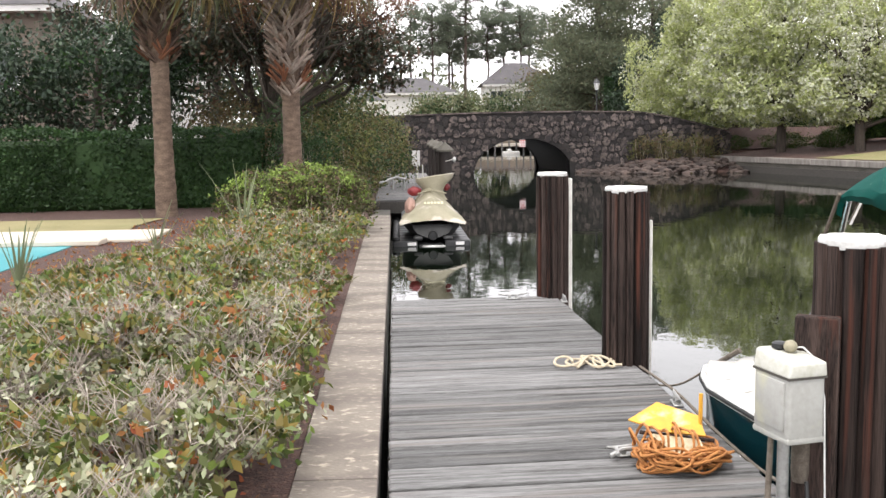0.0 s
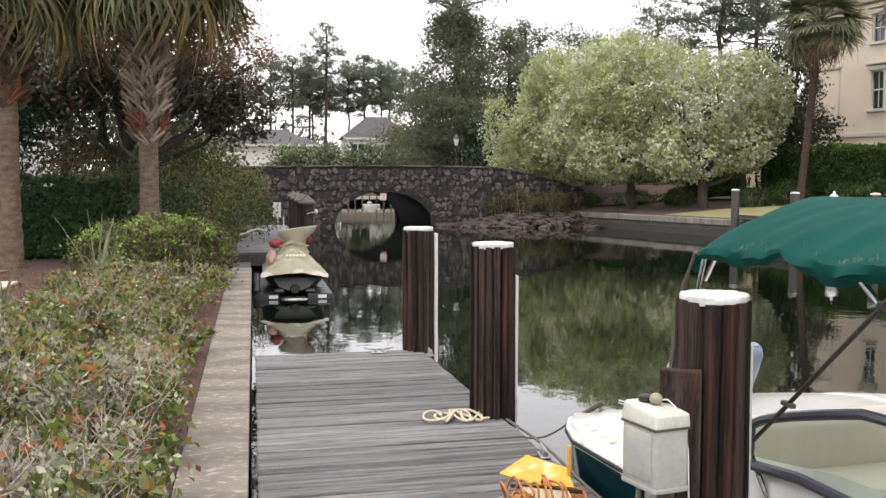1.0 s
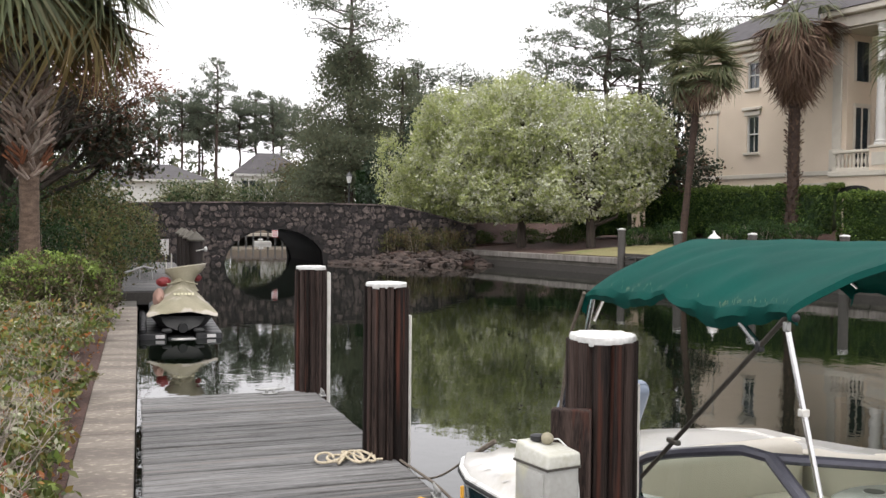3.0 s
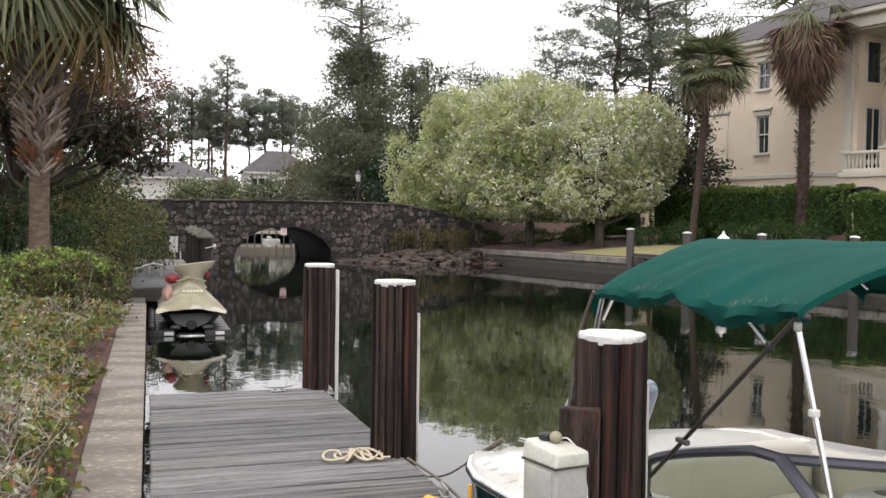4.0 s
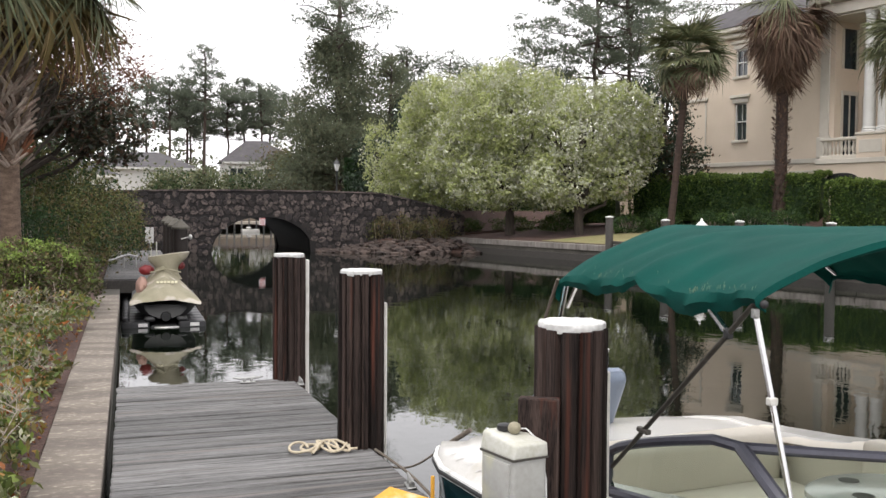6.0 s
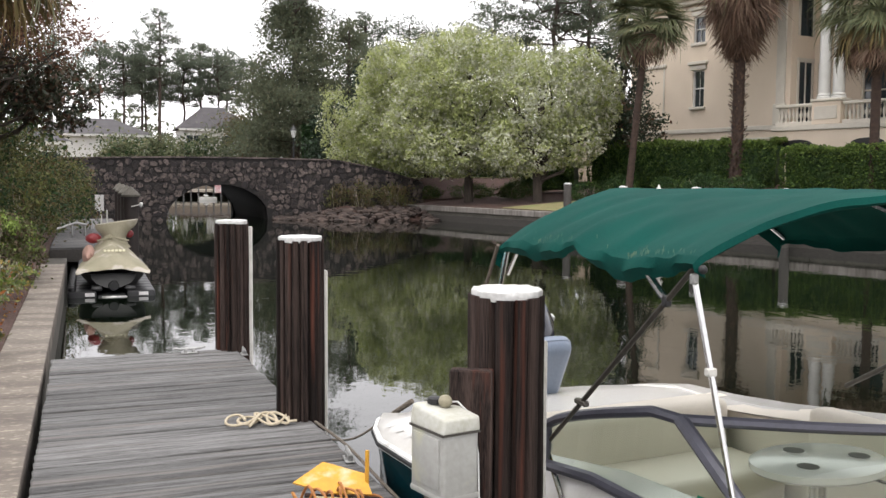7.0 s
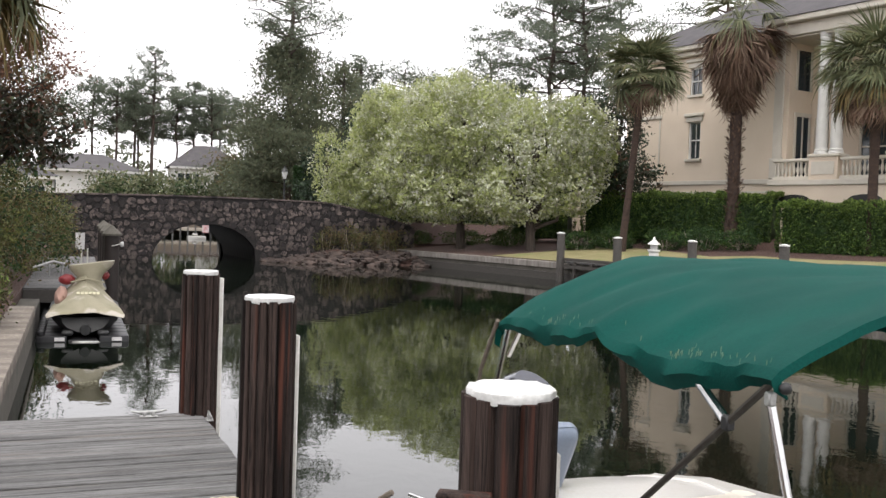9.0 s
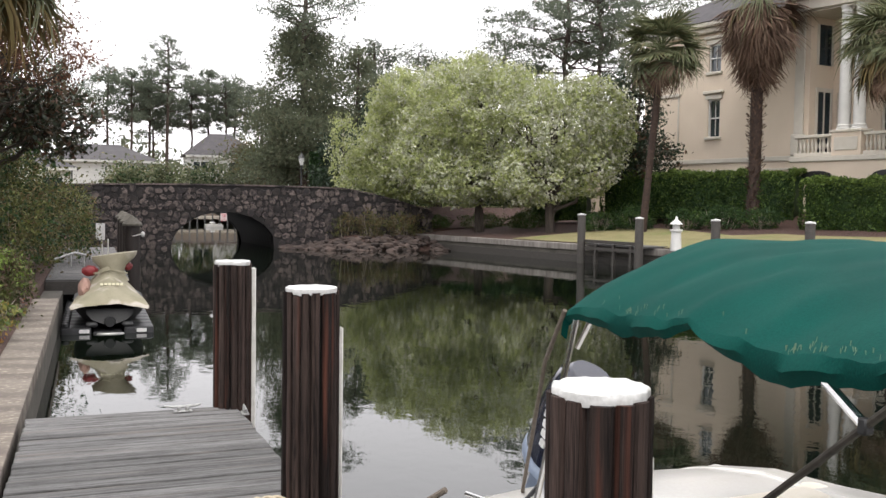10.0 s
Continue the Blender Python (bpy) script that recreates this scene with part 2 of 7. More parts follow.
M = dict(
    deck=mat("weathered_deck_wood", (0.27, 0.268, 0.265), (0.046, 0.042, 0.040), scale=3.2, fine=26, stretch=(0.9, 11, 11), rough=0.8, bump=1.0, objrand=0.36, contrast=0.30, spots=(0.17, 0.155, 0.145), spot_at=0.6, spot_scale=1.2),
    deck_edge=mat("dark_wet_timber", (0.09, 0.08, 0.07), (0.04, 0.035, 0.03), scale=3, stretch=(9, 1, 9)),
    pile=mat("dark_creosoted_timber", (0.074, 0.050, 0.042), (0.006, 0.004, 0.0035), scale=3.5, fine=30, stretch=(9, 9, 0.8), rough=0.85, spec=0.2, bump=1.0, objrand=0.65, contrast=0.27, spots=(0.088, 0.032, 0.021), spot_at=0.63, spot_scale=2.2),
    core=mat("pile_core_wood", (0.03, 0.018, 0.014), (0.012, 0.008, 0.007), scale=4, stretch=(8, 8, 1)),
    cap=mat("peeling_white_paint", (0.82, 0.82, 0.80), (0.55, 0.55, 0.53), scale=14, fine=70, rough=0.6, bump=0.5, spots=(0.4, 0.39, 0.36), spot_at=0.66, spot_scale=9),
    cream_paint=mat("flaking_cream_paint", (0.74, 0.66, 0.47), (0.58, 0.47, 0.28), scale=12, fine=50, rough=0.6, bump=0.3, spots=(0.42, 0.28, 0.10), spot_at=0.62, spot_scale=12),
    pvc=mat("white_plastic_pipe", (0.72, 0.71, 0.67), (0.52, 0.50, 0.45), scale=8, rough=0.45),
    concrete=mat("stained_concrete", (0.31, 0.27, 0.225), (0.18, 0.15, 0.125), scale=4.5, fine=65, rough=0.9, bump=0.8, stretch=(0.75, 1.15, 1), spots=(0.39, 0.345, 0.275), spot_at=0.60, spot_scale=20.0, contrast=0.42, coord="World"),
    seawall=mat("wet_seawall_concrete", (0.16, 0.145, 0.12), (0.07, 0.065, 0.05), scale=2, fine=20, rough=0.8, bump=0.4, coord="World"),
    quay=mat("streaked_quay_concrete", (0.38, 0.35, 0.315), (0.14, 0.12, 0.105), scale=1.2, fine=8, stretch=(1, 1, 0.25), rough=0.9, coord="World"),
    mulch=mat("brown_leaf_mulch", (0.12, 0.058, 0.044), (0.032, 0.017, 0.013), scale=14, fine=70, rough=0.95, bump=1.0, dist=0.03, coord="World", spots=(0.16, 0.09, 0.06), spot_at=0.63, spot_scale=30),
    lawn=mat("dry_spring_lawn", (0.36, 0.31, 0.15), (0.22, 0.20, 0.08), scale=1.1, fine=60, rough=0.95, bump=0.8, dist=0.02, coord="World", spots=(0.17, 0.19, 0.06), spot_at=0.6, spot_scale=0.6),
    paving=mat("pale_pool_paving", (0.62, 0.56, 0.47), (0.50, 0.44, 0.36), scale=2, coord="World"),
    stucco=mat("cream_stucco", (0.80, 0.68, 0.545), (0.72, 0.605, 0.475), scale=0.7, fine=30, rough=0.9, bump=0.1, coord="World"),
    trim=mat("painted_house_trim", (0.68, 0.635, 0.55), (0.60, 0.55, 0.47), scale=3, rough=0.7, bump=0.05),
    column=mat("white_painted_column", (0.78, 0.77, 0.74), (0.68, 0.67, 0.64), scale=3, rough=0.6, bump=0.05),
    shingle=mat("grey_roof_shingles", (0.12, 0.11, 0.115), (0.06, 0.055, 0.06), scale=1.5, fine=14, rough=0.9, bump=0.4),
    taupe=mat("taupe_stucco", (0.27, 0.22, 0.18), (0.22, 0.18, 0.145), scale=2, rough=0.9),
    white_wall=mat("white_siding", (0.72, 0.71, 0.68), (0.6, 0.59, 0.57), scale=2, stretch=(0.3, 0.3, 6), rough=0.8),
    dark_glass=mat("dark_window_glass", (0.05, 0.065, 0.075), (0.03, 0.04, 0.045), scale=1, rough=0.06, bump=0, spec=0.8),
    mortar=mat("dark_mortar", (0.034, 0.029, 0.028), (0.015, 0.013, 0.013), scale=3, fine=25, rough=0.95, bump=0.5),
    stone=mat("field_stone", (0.17, 0.135, 0.12), (0.042, 0.033, 0.032), scale=2.5, fine=20, rough=0.9, bump=0.6, objrand=0.8, spots=(0.028, 0.023, 0.024), spot_at=0.53, spot_scale=1.6),
    stone_stuff=mat("far_field_stone", (0.17, 0.135, 0.12), (0.042, 0.033, 0.032), scale=2.5, fine=20, rough=0.9, bump=0.6, island=0.8, spots=(0.028, 0.023, 0.024), spot_at=0.53, spot_scale=1.6),
    rock=mat("bank_riprap", (0.10, 0.07, 0.058), (0.032, 0.024, 0.021), scale=3, fine=18, rough=0.95, bump=0.6, island=0.4),
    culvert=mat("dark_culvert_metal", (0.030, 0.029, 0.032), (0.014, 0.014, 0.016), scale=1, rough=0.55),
    bark=mat("grey_brown_bark", (0.12, 0.095, 0.075), (0.045, 0.035, 0.03), scale=4, fine=20, stretch=(3, 3, 0.6), rough=0.95, bump=0.8),
    pine_bark=mat("pine_bark", (0.13, 0.09, 0.07), (0.05, 0.038, 0.034), scale=2, fine=10, stretch=(3, 3, 0.7), rough=0.95),
    palm_bark=mat("fibrous_palm_bark", (0.29, 0.205, 0.145), (0.075, 0.046, 0.034), scale=5, fine=32, stretch=(1.2, 1.2, 2.6), rough=0.95, bump=0.9, dist=0.03),
    palm_bark_dark=mat("dark_palm_bark", (0.10, 0.062, 0.046), (0.034, 0.022, 0.018), scale=4, fine=24, stretch=(1.2, 1.2, 2.4), rough=0.95, bump=0.9, dist=0.03),
    boot=mat("weathered_palm_boot", (0.46, 0.39, 0.33), (0.20, 0.12, 0.085), scale=3, fine=20, rough=0.9, objrand=0.4),
    boot_brown=mat("brown_palm_boot", (0.20, 0.125, 0.085), (0.08, 0.045, 0.032), scale=3, fine=20, rough=0.9, objrand=0.4),
    boot_red=mat("red_brown_palm_fibre", (0.30, 0.12, 0.055), (0.13, 0.05, 0.028), scale=7, fine=30, rough=0.95, objrand=0.4),
    rail=mat("polished_stainless", (0.75, 0.75, 0.74), (0.6, 0.6, 0.6), rough=0.18, metal=1.0, bump=0.02),
    dull_rail=mat("weathered_pole", (0.16, 0.145, 0.125), (0.09, 0.08, 0.07), scale=20, rough=0.4, metal=0.7),
    galv=mat("galvanised_steel", (0.55, 0.55, 0.53), (0.33, 0.33, 0.32), scale=20, rough=0.5, metal=0.8),
    gel=mat("white_gelcoat", (0.70, 0.685, 0.655), (0.62, 0.605, 0.57), scale=1.5, rough=0.25, bump=0.02, coat=0.3, spots=(0.60, 0.57, 0.51), spot_at=0.66, spot_scale=4),
    teal=mat("dark_teal_gelcoat", (0.008, 0.058, 0.072), (0.006, 0.042, 0.055), scale=1.5, rough=0.18, bump=0.02, coat=0.4),
    vinyl=mat("cream_boat_vinyl", (0.72, 0.665, 0.56), (0.63, 0.58, 0.485), scale=3, fine=80, rough=0.55, bump=0.12),
    piping=mat("dark_seam", (0.10, 0.09, 0.075), rough=0.7),
    ws_frame=mat("grey_anodised_frame", (0.105, 0.105, 0.135), (0.08, 0.08, 0.10), scale=8, rough=0.4, metal=0.3),
    rubber=mat("black_rubber", (0.022, 0.022, 0.023), (0.012, 0.012, 0.013), scale=10, rough=0.55),
    black_plastic=mat("black_float_plastic", (0.020, 0.020, 0.022), (0.010, 0.010, 0.012), scale=6, rough=0.45, objrand=0.15),
    navy=mat("navy_cowl_paint", (0.014, 0.020, 0.042), (0.010, 0.014, 0.030), scale=2, rough=0.2, coat=0.5, bump=0),
    blue_grey=mat("pale_blue_grey_plastic", (0.27, 0.33, 0.43), (0.22, 0.27, 0.36), scale=3, rough=0.35),
    canvas=mat("green_canvas", (0.003, 0.088, 0.070), (0.002, 0.052, 0.043), scale=2.2, fine=140, rough=0.85, bump=0.25, spec=0.10),
    mildew=mat("pale_lichen_streak", (0.16, 0.24, 0.15), (0.07, 0.17, 0.11), scale=30, rough=0.95),
    box_white=mat("grimy_white_box", (0.54, 0.54, 0.51), (0.42, 0.415, 0.38), scale=5, fine=40, rough=0.5, bump=0.15, spots=(0.46, 0.45, 0.35), spot_at=0.61, spot_scale=6),
    lichen_lid=mat("lichened_white_lid", (0.62, 0.62, 0.58), (0.44, 0.43, 0.34), scale=9, fine=50, rough=0.7, bump=0.3),
    rope=mat("cream_cotton_rope", (0.68, 0.60, 0.45), (0.48, 0.40, 0.28), scale=40, fine=160, rough=0.95, bump=0.8),
    orange=mat("orange_nylon_rope", (0.58, 0.26, 0.075), (0.30, 0.105, 0.028), scale=25, fine=160, rough=0.85, bump=0.8),
    yellow=mat("chipped_yellow_paint", (0.78, 0.42, 0.035), (0.62, 0.31, 0.03), scale=9, fine=40, rough=0.55, bump=0.2, spots=(0.68, 0.55, 0.34), spot_at=0.62, spot_scale=7),
    mooring=mat("grey_mooring_rope", (0.24, 0.20, 0.16), (0.11, 0.09, 0.07), scale=40, fine=150, rough=0.95, bump=0.8),
    cover=mat("faded_khaki_cover", (0.43, 0.39, 0.285), (0.28, 0.26, 0.165), scale=4, fine=90, rough=0.9, bump=0.25, spots=(0.47, 0.43, 0.37), spot_at=0.57, spot_scale=3),
    red=mat("faded_red_plastic", (0.30, 0.026, 0.030), (0.19, 0.016, 0.02), scale=6, rough=0.5),
    pink=mat("faded_pink_cover", (0.50, 0.31, 0.25), (0.40, 0.24, 0.18), scale=4, rough=0.9),
    sign=mat("white_sign_face", (0.78, 0.76, 0.75), rough=0.5, bump=0),
    sign_red=mat("red_sign_print", (0.55, 0.05, 0.06), rough=0.5, bump=0),
    iron=mat("black_cast_iron", (0.020, 0.021, 0.022), (0.012, 0.012, 0.012), rough=0.5),
    pool_tile=mat("turquoise_pool_finish", (0.07, 0.42, 0.46), (0.05, 0.35, 0.40), scale=2, rough=0.3, spec=0.3),
    sticker=mat("green_registration_sticker", (0.01, 0.30, 0.20), rough=0.5, bump=0),
    grey_letter=mat("pale_grey_lettering", (0.62, 0.61, 0.585), rough=0.4, bump=0),
    khaki_letter=mat("pale_yellow_lettering", (0.62, 0.58, 0.40), rough=0.7, bump=0),
    twig=mat("grey_twigs", (0.52, 0.46, 0.39), (0.27, 0.22, 0.18), scale=20, rough=0.95, island=0.35),
    lamp_glass=mat("frosted_lamp_glass", (0.62, 0.62, 0.60), rough=0.3, bump=0),
)
LM = dict(
    shrub=leaf_mat("low_shrub_leaves", [(0.12, 0.18, 0.045), (0.22, 0.29, 0.055), (0.07, 0.11, 0.04), (0.30, 0.29, 0.08), (0.15, 0.20, 0.06), (0.22, 0.22, 0.12), (0.36, 0.26, 0.07), (0.10, 0.13, 0.05)]),
    lichen=leaf_mat("pale_lichened_leaves", [(0.40, 0.41, 0.27), (0.58, 0.58, 0.43), (0.28, 0.33, 0.17), (0.42, 0.36, 0.25)], 0.9, 0.15),
    dead=leaf_mat("orange_dead_leaves", [(0.42, 0.13, 0.04), (0.46, 0.24, 0.09), (0.30, 0.07, 0.035), (0.50, 0.36, 0.10)], 0.8),
    privet=leaf_mat("round_shrub_leaves", [(0.085, 0.11, 0.028), (0.13, 0.15, 0.04), (0.06, 0.08, 0.025), (0.15, 0.11, 0.07), (0.17, 0.11, 0.075)]),
    hedge=leaf_mat("clipped_hedge_leaves", [(0.045, 0.095, 0.024), (0.075, 0.14, 0.030), (0.11, 0.18, 0.035), (0.05, 0.09, 0.03)]),
    hedge_tip=leaf_mat("fresh_and_lit_tips", [(0.25, 0.36, 0.07), (0.31, 0.42, 0.10), (0.19, 0.29, 0.055)]),
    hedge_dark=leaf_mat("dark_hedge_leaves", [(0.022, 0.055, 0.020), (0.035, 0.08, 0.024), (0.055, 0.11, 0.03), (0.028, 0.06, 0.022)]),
    magnolia=leaf_mat("magnolia_leaves", [(0.045, 0.062, 0.036), (0.075, 0.09, 0.055), (0.11, 0.12, 0.08), (0.19, 0.10, 0.065), (0.06, 0.068, 0.045)], 0.3, 0.15),
    yellow=leaf_mat("yellow_green_leaves", [(0.13, 0.145, 0.045), (0.20, 0.205, 0.06), (0.08, 0.10, 0.035), (0.22, 0.19, 0.08)]),
    pear=leaf_mat("flowering_pear_leaves", [(0.50, 0.57, 0.20), (0.62, 0.67, 0.31), (0.42, 0.48, 0.17), (0.70, 0.72, 0.46), (0.57, 0.63, 0.23), (0.66, 0.70, 0.38)], 0.6, 0.42),
    pear_pale=leaf_mat("pear_blossom", [(0.82, 0.82, 0.66), (0.66, 0.70, 0.44), (0.95, 0.93, 0.84), (0.46, 0.53, 0.24)], 0.7, 0.35),
    # pine and cypress are paled: distance haze is put into their leaf colour
    pine=leaf_mat("hazed_pine_needles", [(0.23, 0.27, 0.205), (0.28, 0.32, 0.24), (0.19, 0.225, 0.175), (0.29, 0.31, 0.22)], 0.8, 0.6),
    cypress=leaf_mat("hazed_conifer_foliage", [(0.19, 0.22, 0.145), (0.24, 0.265, 0.165), (0.15, 0.18, 0.125), (0.27, 0.26, 0.165)], 0.8, 0.55),
    holly=leaf_mat("dark_evergreen_leaves", [(0.035, 0.060, 0.038), (0.05, 0.08, 0.048), (0.07, 0.10, 0.055)], 0.45, 0.1),
    rust=leaf_mat("rusty_budding_foliage", [(0.26, 0.12, 0.07), (0.34, 0.19, 0.12), (0.19, 0.085, 0.055), (0.30, 0.20, 0.14)], 0.8, 0.35),
    tan=leaf_mat("bare_tan_foliage", [(0.18, 0.14, 0.07), (0.22, 0.15, 0.075), (0.12, 0.11, 0.06), (0.17, 0.165, 0.07)], 0.8),
    frond=leaf_mat("palm_frond_green", [(0.19, 0.22, 0.115), (0.27, 0.29, 0.155), (0.14, 0.17, 0.085), (0.33, 0.30, 0.16)], 0.45, 0.25),
    frond_old=leaf_mat("palm_frond_yellowed", [(0.34, 0.25, 0.09), (0.25, 0.20, 0.08), (0.42, 0.31, 0.14), (0.22, 0.15, 0.07)], 0.7, 0.2),
    frond_dead=leaf_mat("dead_palm_frond", [(0.24, 0.15, 0.105), (0.36, 0.26, 0.19), (0.13, 0.075, 0.055), (0.29, 0.185, 0.13)], 0.9, 0.1),
    blade=leaf_mat("strap_leaf_green", [(0.19, 0.25, 0.13), (0.26, 0.31, 0.18), (0.33, 0.30, 0.17)], 0.5, 0.2),
)


def glass_mat(name, tint, rough=0.0):
    m = bpy.data.materials.new(name)
    m.use_nodes = True
    n, l = m.node_tree.nodes, m.node_tree.links
    n.remove(n["Principled BSDF"])
    clear, gloss, mix, fr = (n.new(k) for k in ("ShaderNodeBsdfTransparent", "ShaderNodeBsdfGlossy", "ShaderNodeMixShader", "ShaderNodeFresnel"))
    clear.inputs["Color"].default_value = (*tint, 1)
    gloss.inputs["Roughness"].default_value = rough
    fr.inputs["IOR"].default_value = 1.45
    l.new(fr.outputs[0], mix.inputs[0])
    l.new(clear.outputs[0], mix.inputs[1])
    l.new(gloss.outputs[0], mix.inputs[2])
    l.new(mix.outputs[0], n["Material Output"].inputs["Surface"])
    return m


# soiled bands across the coping, uneven in width and strength
n, l = M["concrete"].node_tree.nodes, M["concrete"].node_tree.links
p = n["Principled BSDF"]
came = p.inputs["Base Color"].links[0].from_socket
geo, wave, ramp, mix = (n.new(k) for k in ("ShaderNodeNewGeometry", "ShaderNodeTexWave", "ShaderNodeMapRange", "ShaderNodeMixRGB"))
wave.wave_type, wave.bands_direction = "BANDS", "Y"
for key, val in (("Scale", 0.48), ("Distortion", 5.5), ("Detail", 3.0), ("Detail Scale", 1.6)):
    wave.inputs[key].default_value = val
for key, val in (("From Min", 0.30), ("From Max", 0.85), ("To Min", 0.0), ("To Max", 0.55)):
    ramp.inputs[key].default_value = val
mix.inputs[2].default_value = (0.085, 0.068, 0.060, 1)
l.new(geo.outputs["Position"], wave.inputs["Vector"])
l.new(wave.outputs["Fac"], ramp.inputs["Value"])
l.new(ramp.outputs[0], mix.inputs[0])
l.new(came, mix.inputs[1])
l.new(mix.outputs[0], p.inputs["Base Color"])

M["ws_glass"] = glass_mat("green_tinted_windscreen", (0.80, 0.88, 0.80))

water_mat = bpy.data.materials.new("dark_canal_water")
water_mat.use_nodes = True
n, l = water_mat.node_tree.nodes, water_mat.node_tree.links
p = n["Principled BSDF"]
p.inputs["Base Color"].default_value = (0.003, 0.005, 0.003, 1)
p.inputs["Roughness"].default_value, p.inputs["IOR"].default_value = 0.01, 1.46
geo = n.new("ShaderNodeNewGeometry")
heights = []
for scale, stretch, amount in ((0.55, (1, 0.6, 1), 1.0), (3.2, (1.0, 0.7, 1), 0.42), (11.0, (1, 0.8, 1), 0.10)):
    mp = n.new("ShaderNodeMapping")
    mp.inputs["Scale"].default_value = stretch
    tx = n.new("ShaderNodeTexNoise")
    tx.inputs["Scale"].default_value, tx.inputs["Detail"].default_value = scale, 2
    k = n.new("ShaderNodeMath")
    k.operation = "MULTIPLY"
    k.inputs[1].default_value = amount
    l.new(geo.outputs["Position"], mp.inputs["Vector"])
    l.new(mp.outputs[0], tx.inputs["Vector"])
    l.new(tx.outputs["Fac"], k.inputs[0])
    heights.append(k.outputs[0])
s1, s2 = n.new("ShaderNodeMath"), n.new("ShaderNodeMath")
l.new(heights[0], s1.inputs[0]), l.new(heights[1], s1.inputs[1])
l.new(s1.outputs[0], s2.inputs[0]), l.new(heights[2], s2.inputs[1])
bp = n.new("ShaderNodeBump")
bp.inputs["Strength"].default_value, bp.inputs["Distance"].default_value = 0.5, 0.0075
l.new(s2.outputs[0], bp.inputs["Height"])
l.new(bp.outputs[0], p.inputs["Normal"])

# ---- ground, canal and banks ----
WATER = -0.6


def quay_x(y):
    """Where the far quay's face runs."""
    return 15.6 + (49.5 - y) * 0.244


def bank_h(x, y):
    """Height of the ground."""
    ramp = min(max((y - 49.2) / 2.5, 0), 1)
    if x < 4:
        return ramp * 1.45
    d = x - (quay_x(y) if y < 49.5 else 15.6)
    h = 0.1 + 0.085 * min(max(d, 0), 8) + 0.8 * min(max((d - 8) / 3.5, 0), 1) ** 1.3
    return max(h, ramp * 1.45)


rows = []
for y in [-300, -120, -50, -20, -8, 0, 4, 8, 12, 16, 19, 22, 25, 28, 31, 34, 37, 40, 42, 44, 46, 47.9, 47.95, 48.9, 48.95, 50.5, 52, 60, 75, 95, 98.9, 99.0, 124, 300, 1200]:
    left = -0.42 if y < 47.92 else 3.6
    right = quay_x(y) + 0.3 if y < 48.92 else 9.4 + (y - 48.9) * 0.14
    if y >= 98.95:
        left, right, deep = 8.0, 9.0, 1.2
    else:
        deep = -1.8
    row = [Vector((x + left, y, bank_h(x + left, y))) for x in (-900, -200, -60, -25, -12, -6, -3, -1.2, -0.4, -0.001)]
    row += [Vector((left, y, deep)), Vector((right, y, deep))]
    row += [Vector((right + x, y, max(bank_h(right + x, y), deep))) for x in (0.001, 1.5, 3, 5, 7, 8, 9, 10, 11, 12, 14, 18, 26, 60, 200, 900)]
    rows.append(row)
ground = tagged(part("ground", sheet(rows), M["mulch"]), "brown mulch and leaf litter on the canal banks", "ground", kind="structure")
water = part("water", box(-400, 500, -300, 98.97, WATER - 0.004, WATER), water_mat)
tagged(water, "still dark green canal water mirroring trees and sky", "water", kind="structure")


def patch(name, pts_x, pts_y, lift, material, label, category, wobble=0.0):
    rows = []
    for j, y in enumerate(pts_y):
        x0, x1 = pts_x(y)
        rows.append([Vector((x0 + (x1 - x0) * i / 12, y, bank_h(x0 + (x1 - x0) * i / 12, y) + lift)) for i in range(13)])
    return tagged(part(name, sheet(rows), material), label, category, kind="structure")


def lawn_band(y):
    q = quay_x(y)
    e = 5.6 + 0.9 * math.sin(y * 0.35) + (1.4 if y < 33 else 0)
    return q + 0.35, q + e


patch("lawn", lawn_band, np.linspace(-40, 41.2, 80), 0.03, M["lawn"], "patchy tan and green lawn behind the quay", "lawn")
patch("lawn", lambda y: (-30.0, -4.2 + 0.25 * math.sin(y)), np.linspace(16.2, 18.6, 6), 0.02, M["lawn"], "strip of dry lawn behind the pool paving", "lawn")
patch("lawn", lambda y: (-200, -1), np.linspace(52, 118, 20), 0.03, M["lawn"], "rough lawn beyond the bridge", "lawn")
patch("lawn", lambda y: (18, 300), np.linspace(55, 118, 20), 0.03, M["lawn"], "rough lawn beyond the bridge", "lawn")

# seawall with its concrete coping
seawall = thing("seawall", (-0.25, 8, 0), "pale stained concrete coping on a dark seawall", "seawall", kind="structure")
part("wall", box(-0.415, -0.06, -9, 21.8, -1.8, -0.16), M["seawall"], seawall)
ys = [-9, -5.6, -2.3, 1.0, 4.3, 7.6, 10.9, 14.2, 17.5, 18.55]
for y0, y1 in zip(ys, ys[1:]):
    part("coping_slab", box(-0.44, -0.035, y0 + 0.004, y1 - 0.004, -0.17, 0.0, 0.014, seg=2), M["concrete"], seawall)

